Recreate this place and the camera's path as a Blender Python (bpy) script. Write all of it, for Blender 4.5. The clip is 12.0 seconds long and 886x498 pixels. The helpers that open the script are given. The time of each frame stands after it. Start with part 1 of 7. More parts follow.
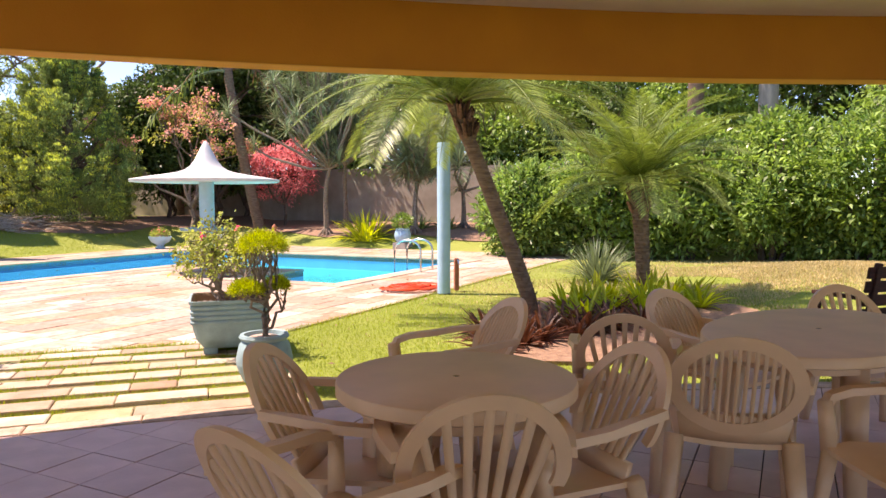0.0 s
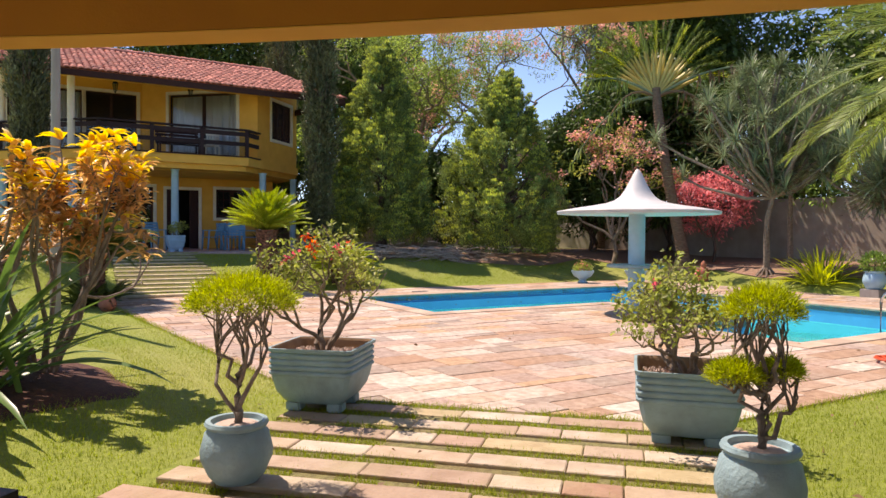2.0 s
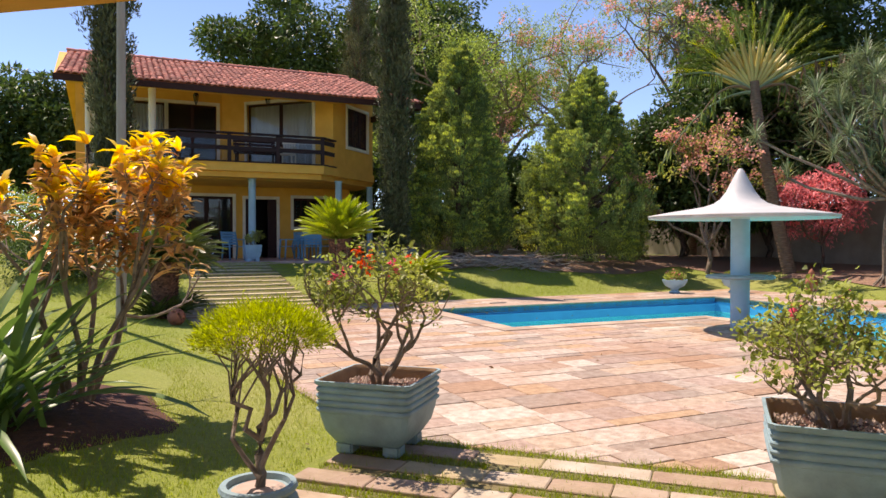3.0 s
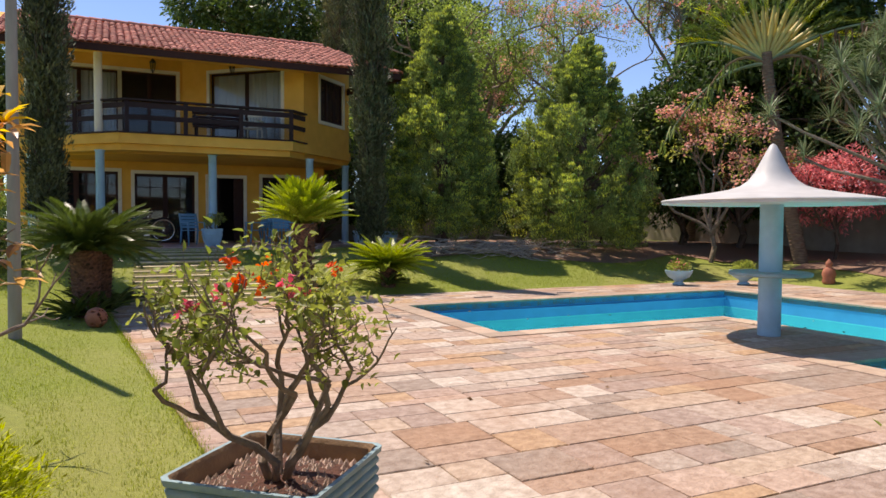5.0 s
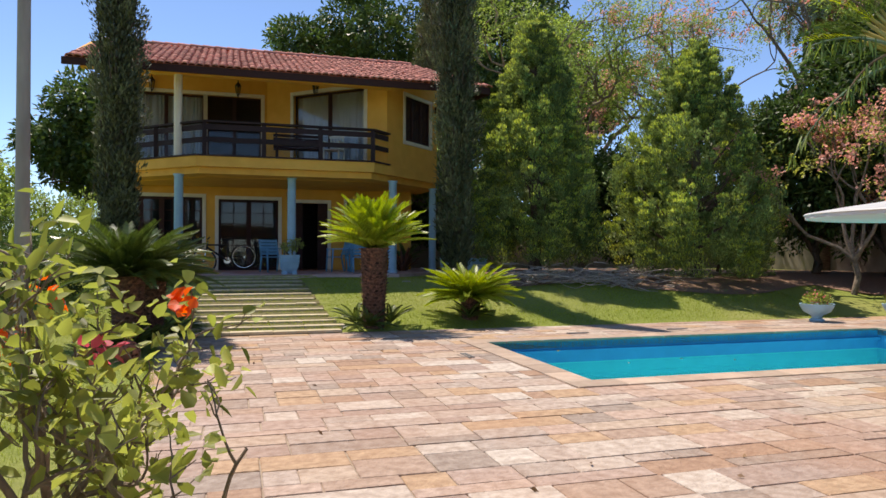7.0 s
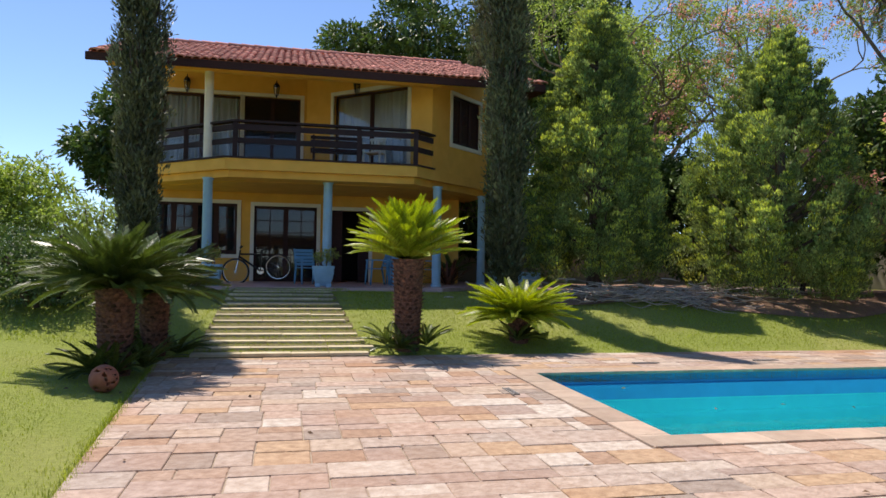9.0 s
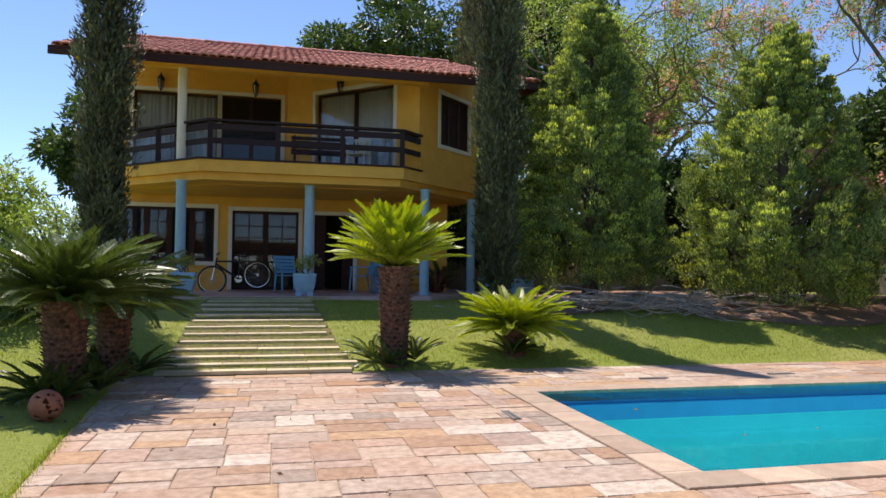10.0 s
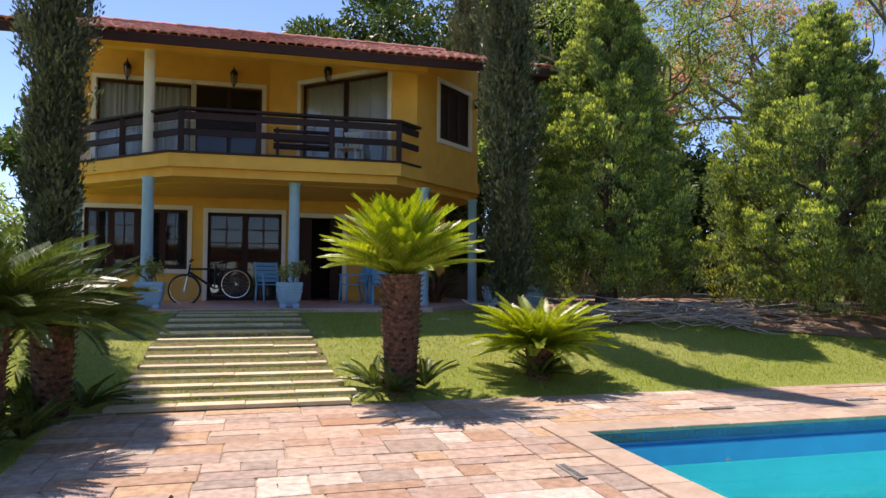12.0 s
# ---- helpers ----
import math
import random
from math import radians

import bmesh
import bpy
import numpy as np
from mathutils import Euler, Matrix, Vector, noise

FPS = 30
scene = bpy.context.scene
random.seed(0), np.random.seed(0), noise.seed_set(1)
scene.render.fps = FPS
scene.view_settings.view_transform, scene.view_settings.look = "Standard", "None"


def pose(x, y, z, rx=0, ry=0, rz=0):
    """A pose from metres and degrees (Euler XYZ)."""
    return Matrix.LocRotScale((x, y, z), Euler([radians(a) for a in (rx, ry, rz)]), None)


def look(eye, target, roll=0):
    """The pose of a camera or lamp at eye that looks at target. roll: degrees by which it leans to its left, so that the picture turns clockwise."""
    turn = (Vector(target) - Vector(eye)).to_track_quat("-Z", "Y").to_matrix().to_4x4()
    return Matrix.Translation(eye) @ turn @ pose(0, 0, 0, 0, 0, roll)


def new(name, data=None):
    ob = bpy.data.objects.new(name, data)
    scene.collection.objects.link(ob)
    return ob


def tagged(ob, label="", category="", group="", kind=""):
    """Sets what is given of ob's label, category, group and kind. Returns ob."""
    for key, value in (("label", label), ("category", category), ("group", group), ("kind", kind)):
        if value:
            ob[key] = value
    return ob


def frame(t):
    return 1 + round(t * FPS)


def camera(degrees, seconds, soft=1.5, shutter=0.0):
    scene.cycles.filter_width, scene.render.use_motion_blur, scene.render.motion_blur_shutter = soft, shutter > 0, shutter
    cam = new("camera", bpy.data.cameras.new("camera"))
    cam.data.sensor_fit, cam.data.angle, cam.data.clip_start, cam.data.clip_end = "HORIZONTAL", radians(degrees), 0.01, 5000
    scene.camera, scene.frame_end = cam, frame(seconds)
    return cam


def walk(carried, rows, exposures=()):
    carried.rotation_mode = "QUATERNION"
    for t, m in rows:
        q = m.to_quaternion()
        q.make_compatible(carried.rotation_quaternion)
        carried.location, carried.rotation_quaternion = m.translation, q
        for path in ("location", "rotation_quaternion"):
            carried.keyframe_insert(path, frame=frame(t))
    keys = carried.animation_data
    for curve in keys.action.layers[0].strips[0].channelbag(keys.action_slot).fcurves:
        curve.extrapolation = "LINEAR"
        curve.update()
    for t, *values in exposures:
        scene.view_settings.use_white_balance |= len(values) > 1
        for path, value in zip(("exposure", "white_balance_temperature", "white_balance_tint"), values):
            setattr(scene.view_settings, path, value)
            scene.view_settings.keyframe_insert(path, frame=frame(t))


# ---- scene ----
cam = camera(64.4, 12.0)
PATH = [
    (0, (0.14, 0.483, 1.359), (0.778, 2.373, 1.226), -0.1),
    (0.5, (0.132, 0.844, 1.364), (0.526, 2.803, 1.289), 0.2),
    (1, (0.05, 1.303, 1.358), (0.114, 3.302, 1.31), 0.3),
    (1.5, (-0.002, 1.731, 1.348), (-0.23, 3.718, 1.307), 0.5),
    (2, (-0.124, 2.184, 1.379), (-0.61, 4.123, 1.337), 0.4),
    (2.5, (-0.205, 2.594, 1.39), (-0.863, 4.483, 1.363), 0.0),
    (2.7, (-0.237, 2.77, 1.4), (-0.943, 4.642, 1.379), -0.2),
    (4.5, (-0.695, 4.396, 1.515), (-1.369, 6.278, 1.452), 0.9),
    (5, (-0.783, 4.888, 1.502), (-1.457, 6.77, 1.425), 0.3),
    (5.5, (-0.861, 5.364, 1.486), (-1.609, 7.218, 1.424), -0.3),
    (6, (-0.851, 5.828, 1.513), (-1.657, 7.658, 1.473), -0.1),
    (6.5, (-0.925, 6.227, 1.464), (-1.8, 8.025, 1.448), 0.1),
    (7, (-1.073, 6.619, 1.403), (-2.019, 8.381, 1.409), 0.2),
    (7.5, (-1.177, 7.033, 1.405), (-2.197, 8.753, 1.419), 0.4),
    (9.3, (-1.814, 8.369, 1.397), (-2.897, 10.05, 1.443), 1.0),
    (9.5, (-1.894, 8.504, 1.396), (-2.964, 10.193, 1.449), 0.9),
    (10, (-2.203, 8.856, 1.419), (-3.253, 10.558, 1.477), 0.7),
    (10.5, (-2.491, 9.168, 1.386), (-3.527, 10.878, 1.456), 0.7),
    (11, (-2.8, 9.489, 1.413), (-3.835, 11.199, 1.486), 0.7),
    (11.5, (-3.092, 9.8, 1.439), (-4.119, 11.514, 1.516), 0.7),
    (12, (-3.442, 10.094, 1.441), (-4.447, 11.821, 1.517), 0.4),
]
EXPOSURES = [(0, 1.66, 7600, 28), (1.5, 1.12, 7500, 24), (2.5, 1.03, 7400, 22), (4.5, 0.76, 7300, 20), (7.5, 0.73, 6850, 14), (9.5, 0.79, 6700, 15), (12, 0.99, 6950, 21)]
walk(cam, [(t, look(eye, target, roll)) for t, eye, target, roll in PATH], EXPOSURES)

# ---- light: clear sky, high sun over the far side of the house ----
SUN = Vector((-0.43, 0.19, 0.88)).normalized()
lamp_data = bpy.data.lights.new("sun", "SUN")
lamp_data.energy, lamp_data.angle, lamp_data.color = 3.15, radians(0.55), (1.0, 0.94, 0.85)
new("sun", lamp_data).matrix_world = look(SUN * 60, (0, 0, 0))
world = bpy.data.worlds.new("sky")
scene.world = world
world.use_nodes = True
sky = world.node_tree.nodes.new("ShaderNodeTexSky")
sky.sky_type, sky.sun_disc = "NISHITA", False
sky.sun_elevation, sky.sun_rotation = math.asin(SUN.z), math.atan2(SUN.x, SUN.y)
sky.altitude = 1200
sky.air_density, sky.dust_density, sky.ozone_density = 0.8, 0.0, 5.0
back = world.node_tree.nodes["Background"]
back.inputs[1].default_value = 0.12
world.node_tree.links.new(sky.outputs[0], back.inputs[0])


# ---- materials ----
def material(name, a, b=None, rough=0.7, scale=8.0, metal=0.0, bump=0.0, bump_scale=60.0, stain=None, stain_scale=1.2,
             stain_amount=0.4, vary="", spread=0.25, leafy=0.0, gloss=0.5, stretch=(1, 1, 1), palette=None, coat=0.0):
    """Base colour a to b by fine noise, a larger stain over it, variation between pieces, and relief."""
    m = bpy.data.materials.new(name)
    m.use_nodes = True
    t = m.node_tree
    nodes, link = t.nodes, t.links.new
    bsdf = nodes["Principled BSDF"]
    b = b or tuple(0.75 * c for c in a)
    co = nodes.new("ShaderNodeTexCoord")
    mp = nodes.new("ShaderNodeMapping")
    mp.inputs["Scale"].default_value = stretch
    link(co.outputs["Object"], mp.inputs[0])
    fine = nodes.new("ShaderNodeTexNoise")
    fine.inputs["Scale"].default_value, fine.inputs["Detail"].default_value = scale, 6
    link(mp.outputs[0], fine.inputs["Vector"])
    ramp = nodes.new("ShaderNodeValToRGB")
    ramp.color_ramp.elements[0].position, ramp.color_ramp.elements[1].position = 0.33, 0.68
    ramp.color_ramp.elements[0].color, ramp.color_ramp.elements[1].color = (*b, 1), (*a, 1)
    link(fine.outputs[0], ramp.inputs[0])
    colour = ramp.outputs[0]
    if vary:
        src = nodes.new("ShaderNodeObjectInfo").outputs["Random"] if vary == "object" else nodes.new("ShaderNodeNewGeometry").outputs["Random Per Island"]
        if palette:
            pick = nodes.new("ShaderNodeValToRGB")
            pick.color_ramp.interpolation = "CONSTANT"
            while len(pick.color_ramp.elements) < len(palette):
                pick.color_ramp.elements.new(0.5)
            for i, c in enumerate(palette):
                pick.color_ramp.elements[i].position = i / len(palette)
                pick.color_ramp.elements[i].color = (*c, 1)
            link(src, pick.inputs[0])
            mul = nodes.new("ShaderNodeMix")
            mul.data_type, mul.blend_type = "RGBA", "MULTIPLY"
            mul.inputs[0].default_value = 1.0
            link(pick.outputs[0], mul.inputs[6])
            link(colour, mul.inputs[7])
            colour = mul.outputs[2]
        else:
            hsv = nodes.new("ShaderNodeHueSaturation")
            rng = nodes.new("ShaderNodeMapRange")
            rng.inputs["To Min"].default_value, rng.inputs["To Max"].default_value = 1 - spread, 1 + spread
            link(src, rng.inputs[0])
            link(rng.outputs[0], hsv.inputs["Value"])
            link(colour, hsv.inputs["Color"])
            colour = hsv.outputs[0]
    if stain:
        big = nodes.new("ShaderNodeTexNoise")
        big.inputs["Scale"].default_value, big.inputs["Detail"].default_value = stain_scale, 5
        geo = nodes.new("ShaderNodeNewGeometry")
        link(geo.outputs["Position"], big.inputs["Vector"])
        sr = nodes.new("ShaderNodeMapRange")
        sr.inputs["From Min"].default_value, sr.inputs["From Max"].default_value, sr.inputs["To Max"].default_value = 0.45, 0.72, stain_amount
        link(big.outputs[0], sr.inputs[0])
        mix = nodes.new("ShaderNodeMix")
        mix.data_type = "RGBA"
        link(sr.outputs[0], mix.inputs[0])
        link(colour, mix.inputs[6])
        mix.inputs[7].default_value = (*stain, 1)
        colour = mix.outputs[2]
    link(colour, bsdf.inputs["Base Color"])
    bsdf.inputs["Roughness"].default_value, bsdf.inputs["Metallic"].default_value = rough, metal
    bsdf.inputs["Specular IOR Level"].default_value = gloss
    bsdf.inputs["Coat Weight"].default_value = coat
    if bump:
        bn = nodes.new("ShaderNodeTexNoise")
        bn.inputs["Scale"].default_value, bn.inputs["Detail"].default_value = bump_scale, 4
        link(mp.outputs[0], bn.inputs["Vector"])
        bp = nodes.new("ShaderNodeBump")
        bp.inputs["Strength"].default_value, bp.inputs["Distance"].default_value = bump, 0.02
        link(bn.outputs[0], bp.inputs["Height"])
        link(bp.outputs[0], bsdf.inputs["Normal"])
    if leafy:
        tr = nodes.new("ShaderNodeBsdfTranslucent")
        tint = nodes.new("ShaderNodeHueSaturation")
        tint.inputs["Saturation"].default_value, tint.inputs["Value"].default_value = 1.15, 1.5
        link(colour, tint.inputs["Color"])
        link(tint.outputs[0], tr.inputs[0])
        mx = nodes.new("ShaderNodeMixShader")
        mx.inputs[0].default_value = leafy
        link(bsdf.outputs[0], mx.inputs[1])
        link(tr.outputs[0], mx.inputs[2])
        link(mx.outputs[0], nodes["Material Output"].inputs[0])
    return m


def leaf_material(name, a, b, rough=0.5, leafy=0.35, spread=0.45, scale=1.3):
    return material(name, a, b, rough=rough, scale=scale, vary="island", spread=spread, leafy=leafy, gloss=0.35)


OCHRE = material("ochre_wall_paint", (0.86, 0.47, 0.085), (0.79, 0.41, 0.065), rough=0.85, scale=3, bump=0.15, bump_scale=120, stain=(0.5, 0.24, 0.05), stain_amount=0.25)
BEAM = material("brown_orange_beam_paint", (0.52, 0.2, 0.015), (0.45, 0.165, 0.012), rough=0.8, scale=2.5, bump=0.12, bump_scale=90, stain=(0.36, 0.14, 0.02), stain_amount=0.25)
CEILING = material("cream_ceiling_paint", (0.78, 0.68, 0.52), (0.74, 0.63, 0.47), rough=0.9, scale=4, bump=0.1)
TRIM = material("cream_trim_paint", (0.8, 0.74, 0.62), (0.74, 0.67, 0.54), rough=0.7, scale=6)
DARKWOOD = material("dark_brown_wood", (0.06, 0.02, 0.016), (0.032, 0.011, 0.009), rough=0.68, scale=10, stretch=(1, 1, 6), bump=0.2, vary="object", spread=0.2, gloss=0.3)
RAILWOOD = material("dark_purple_brown_wood", (0.036, 0.018, 0.02), (0.022, 0.011, 0.012), rough=0.7, scale=9, bump=0.15, vary="object", spread=0.2, gloss=0.3)
BLUEPAINT = material("pale_blue_paint", (0.36, 0.57, 0.7), (0.31, 0.51, 0.64), rough=0.6, scale=5, bump=0.15, stain=(0.24, 0.38, 0.45), stain_amount=0.35, stain_scale=4)
POTBLUE = material("weathered_blue_grey_paint", (0.30, 0.44, 0.47), (0.24, 0.36, 0.39), rough=0.65, scale=7, bump=0.35, bump_scale=45, stain=(0.17, 0.23, 0.23), stain_amount=0.6, stain_scale=5)
WHITE = material("white_fibreglass", (0.66, 0.65, 0.62), (0.58, 0.57, 0.54), rough=0.5, scale=4, stain=(0.42, 0.4, 0.36), stain_amount=0.3, stain_scale=3)
ROOFTILE = material("terracotta_roof_tile", (0.68, 0.26, 0.18), (0.55, 0.185, 0.125), rough=0.85, scale=14, vary="object", spread=0.3, bump=0.3, stain=(0.42, 0.18, 0.13), stain_amount=0.35)
ROOFREST = material("terracotta_roof_tile_far", (0.68, 0.26, 0.18), (0.55, 0.185, 0.125), rough=0.85, scale=14, vary="island", spread=0.3, bump=0.3, stain=(0.42, 0.18, 0.13), stain_amount=0.35)
STONES = [(0.60, 0.45, 0.36), (0.51, 0.37, 0.28), (0.64, 0.54, 0.45), (0.47, 0.31, 0.21), (0.70, 0.62, 0.53), (0.54, 0.41, 0.34),
          (0.42, 0.34, 0.28), (0.58, 0.40, 0.25), (0.57, 0.46, 0.38), (0.47, 0.36, 0.30), (0.60, 0.47, 0.36), (0.53, 0.44, 0.37)]
STONE = material("sandstone_slab", (1.0, 0.98, 0.95), (0.66, 0.6, 0.55), rough=0.85, scale=12, vary="object", palette=STONES, bump=0.7, bump_scale=34, stain=(0.44, 0.22, 0.11), stain_amount=0.45, stain_scale=0.55)
STONEREST = material("sandstone_slab_far", (1.0, 0.98, 0.95), (0.66, 0.6, 0.55), rough=0.85, scale=12, vary="island", palette=STONES, bump=0.7, bump_scale=34, stain=(0.44, 0.22, 0.11), stain_amount=0.45, stain_scale=0.55)
STEPSTONE = material("yellowish_step_stone", (0.7, 0.6, 0.4), (0.56, 0.46, 0.29), rough=0.85, scale=6, vary="object", spread=0.18, bump=0.5, bump_scale=30, stain=(0.34, 0.29, 0.15), stain_amount=0.35, stain_scale=2)
WALKSTONES = [(0.51, 0.4, 0.3), (0.45, 0.32, 0.245), (0.54, 0.45, 0.36), (0.51, 0.42, 0.26), (0.42, 0.31, 0.24), (0.6, 0.52, 0.43), (0.41, 0.255, 0.185), (0.48, 0.375, 0.29)]
WALKSTONE = material("weathered_cream_step_stone", (1.0, 0.98, 0.94), (0.78, 0.72, 0.64), rough=0.88, scale=6, vary="object", palette=WALKSTONES, bump=0.5, bump_scale=30, stain=(0.36, 0.3, 0.16), stain_amount=0.5, stain_scale=2.2)
GROUT = material("sandy_joint", (0.46, 0.37, 0.27), (0.36, 0.28, 0.2), rough=0.95, scale=20, bump=0.4)
COPING = material("pale_coping_stone", (0.54, 0.41, 0.3), (0.44, 0.32, 0.23), rough=0.8, scale=6, vary="object", spread=0.22, bump=0.45, bump_scale=40, stain=(0.5, 0.3, 0.2), stain_amount=0.3)
POOLWALL = material("blue_pool_paint", (0.025, 0.43, 0.76), (0.02, 0.39, 0.69), rough=0.5, scale=3, stain=(0.02, 0.3, 0.58), stain_amount=0.5, stain_scale=2)
POOLFLOOR = material("turquoise_pool_paint", (0.05, 0.76, 0.8), (0.045, 0.7, 0.74), rough=0.6, scale=2)
TILE = material("terracotta_pink_floor_tile", (0.66, 0.44, 0.4), (0.56, 0.36, 0.33), rough=0.36, scale=6, vary="object", spread=0.14, bump=0.08, stain=(0.24, 0.15, 0.13), stain_amount=0.3)
STEPSOIL = material("grassy_soil", (0.25, 0.23, 0.085), (0.15, 0.13, 0.055), rough=0.95, scale=22, bump=0.8, bump_scale=60, stain=(0.22, 0.13, 0.07), stain_amount=0.5, stain_scale=1.6)
DARKJOINT = material("dark_tile_joint", (0.1, 0.07, 0.06), rough=0.9, scale=20)
LAWN = material("lawn_soil", (0.285, 0.335, 0.052), (0.2, 0.245, 0.033), rough=0.95, scale=25, bump=0.8, bump_scale=140, stain=(0.45, 0.4, 0.15), stain_amount=0.5, stain_scale=0.3)
SOIL = material("red_brown_soil", (0.13, 0.052, 0.03), (0.07, 0.03, 0.02), rough=0.95, scale=18, bump=0.8, bump_scale=50)
LEAFLITTER = material("dry_leaf_litter", (0.36, 0.22, 0.14), (0.2, 0.11, 0.07), rough=0.9, scale=25, bump=0.8, bump_scale=40)
INNERCLAY = material("bare_brown_clay", (0.34, 0.22, 0.12), (0.26, 0.16, 0.09), rough=0.9, scale=9, bump=0.3)
FANSTALK = leaf_material("tan_green_leaf_stalk", (0.62, 0.53, 0.17), (0.46, 0.37, 0.11), rough=0.5, leafy=0.2, spread=0.25)
GRAVEL = material("pale_pebbles", (0.55, 0.42, 0.34), (0.4, 0.29, 0.23), rough=0.9, vary="island", spread=0.35)
PLASTIC = material("beige_plastic", (0.8, 0.52, 0.315), (0.73, 0.46, 0.27), rough=0.42, scale=4, stain=(0.42, 0.28, 0.17), stain_amount=0.25, stain_scale=4)
BLACK = material("black_metal", (0.012, 0.011, 0.011), (0.02, 0.018, 0.018), rough=0.45, scale=9, metal=0.3)
STEEL = material("brushed_steel", (0.7, 0.7, 0.7), (0.6, 0.6, 0.6), rough=0.22, metal=1.0, scale=12)
GREYPOLE = material("weathered_grey_concrete_pole", (0.36, 0.33, 0.29), (0.27, 0.24, 0.21), rough=0.85, scale=9, stretch=(1, 1, 0.2), bump=0.3)
PLASTER = material("grey_beige_plaster_wall", (0.42, 0.36, 0.29), (0.35, 0.295, 0.235), rough=0.95, scale=3, bump=0.3, stain=(0.2, 0.17, 0.13), stain_amount=0.6, stain_scale=0.9)
CURTAIN = material("grey_white_curtain", (0.88, 0.87, 0.84), (0.8, 0.79, 0.76), rough=0.9, scale=4)
# Near-black colour carries the darkness of unlit rooms.
ROOM = material("unlit_room_near_black", (0.04, 0.034, 0.03), (0.03, 0.025, 0.022), rough=0.9, scale=3)
ORANGEHOSE = material("orange_hose_plastic", (0.8, 0.1, 0.03), (0.7, 0.07, 0.02), rough=0.4, scale=10)
TERRACOTTA = material("terracotta_clay", (0.45, 0.17, 0.09), (0.35, 0.12, 0.07), rough=0.8, scale=12, bump=0.3)
BLUEPLASTIC = material("light_blue_plastic", (0.16, 0.42, 0.62), (0.13, 0.36, 0.55), rough=0.45, scale=5)
RUBBER = material("black_rubber", (0.02, 0.02, 0.02), rough=0.8, scale=9)
DRYWOOD = material("dry_bleached_twigs", (0.58, 0.49, 0.4), (0.4, 0.32, 0.25), rough=0.9, scale=12)
BARK = material("grey_brown_bark", (0.16, 0.11, 0.08), (0.08, 0.055, 0.04), rough=0.95, scale=14, stretch=(1, 1, 0.3), bump=0.8, bump_scale=25)
PALEBARK = material("pale_thin_bark", (0.3, 0.235, 0.18), (0.17, 0.125, 0.09), rough=0.9, scale=16, bump=0.5)
PALMBARK = material("palm_trunk_bark", (0.27, 0.18, 0.12), (0.13, 0.08, 0.055), rough=0.95, scale=18, stretch=(0.4, 0.4, 2.5), bump=0.9, bump_scale=16)
CYCASBARK = material("red_brown_leaf_scars", (0.24, 0.12, 0.075), (0.08, 0.04, 0.028), rough=0.95, scale=25, bump=0.7, vary="island", spread=0.75)
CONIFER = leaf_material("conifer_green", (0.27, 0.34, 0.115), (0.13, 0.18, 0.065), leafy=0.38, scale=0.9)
# Brighter, yellower conifer green that paints sunlight on the plume tops.
CONIFERTIP = leaf_material("conifer_sunlit_tip", (0.58, 0.63, 0.15), (0.4, 0.47, 0.1), leafy=0.42, spread=0.3)
CYPRESS = leaf_material("cypress_dark_green", (0.17, 0.185, 0.09), (0.055, 0.065, 0.034), leafy=0.12, scale=1.5)
MANGO = leaf_material("dark_broad_leaf", (0.13, 0.2, 0.055), (0.045, 0.08, 0.022), leafy=0.2, scale=0.6)
LIGHTLEAF = leaf_material("light_green_leaf", (0.33, 0.42, 0.11), (0.19, 0.26, 0.065), leafy=0.4, scale=0.8)
HEDGE = leaf_material("glossy_hedge_leaf", (0.31, 0.44, 0.11), (0.13, 0.21, 0.055), rough=0.35, leafy=0.32, scale=0.8)
CYCASLEAF = leaf_material("cycas_leaflet", (0.16, 0.215, 0.048), (0.065, 0.1, 0.027), rough=0.34, leafy=0.22, scale=2.5, spread=0.35)
CYCASLIGHT = leaf_material("cycas_light_leaflet", (0.42, 0.47, 0.055), (0.25, 0.32, 0.04), rough=0.4, leafy=0.35, scale=2.5, spread=0.4)
PALMLEAF = leaf_material("palm_leaflet", (0.29, 0.36, 0.09), (0.15, 0.21, 0.05), rough=0.38, leafy=0.32, scale=2)
GREYLEAF = leaf_material("grey_green_blade", (0.3, 0.36, 0.2), (0.14, 0.18, 0.09), rough=0.4, leafy=0.15, scale=1.2)
STRAPLEAF = leaf_material("strap_leaf", (0.19, 0.29, 0.08), (0.09, 0.17, 0.045), rough=0.35, leafy=0.25)
BROMELIAD = leaf_material("yellow_green_blade", (0.64, 0.66, 0.09), (0.42, 0.48, 0.06), rough=0.4, leafy=0.45, spread=0.35)
REDPLANT = leaf_material("dark_red_blade", (0.23, 0.085, 0.05), (0.12, 0.06, 0.035), rough=0.4, leafy=0.2)
TOPIARY = leaf_material("bright_needle_tuft", (0.5, 0.54, 0.035), (0.27, 0.33, 0.025), leafy=0.4, spread=0.45, scale=6)
BOUGLEAF = leaf_material("bougainvillea_leaf", (0.45, 0.47, 0.13), (0.2, 0.25, 0.06), leafy=0.4, spread=0.5)
ORANGEBRACT = leaf_material("orange_bract", (0.9, 0.2, 0.03), (0.8, 0.12, 0.03), leafy=0.4, spread=0.2)
PINKBRACT = leaf_material("pink_bract", (0.8, 0.22, 0.25), (0.7, 0.12, 0.2), leafy=0.4, spread=0.3)
REDBRACT = leaf_material("coral_red_bract", (0.86, 0.37, 0.37), (0.68, 0.22, 0.24), leafy=0.4, spread=0.35)
PALEPINK = leaf_material("pale_coral_flower", (0.8, 0.46, 0.38), (0.66, 0.32, 0.27), leafy=0.4, spread=0.3)
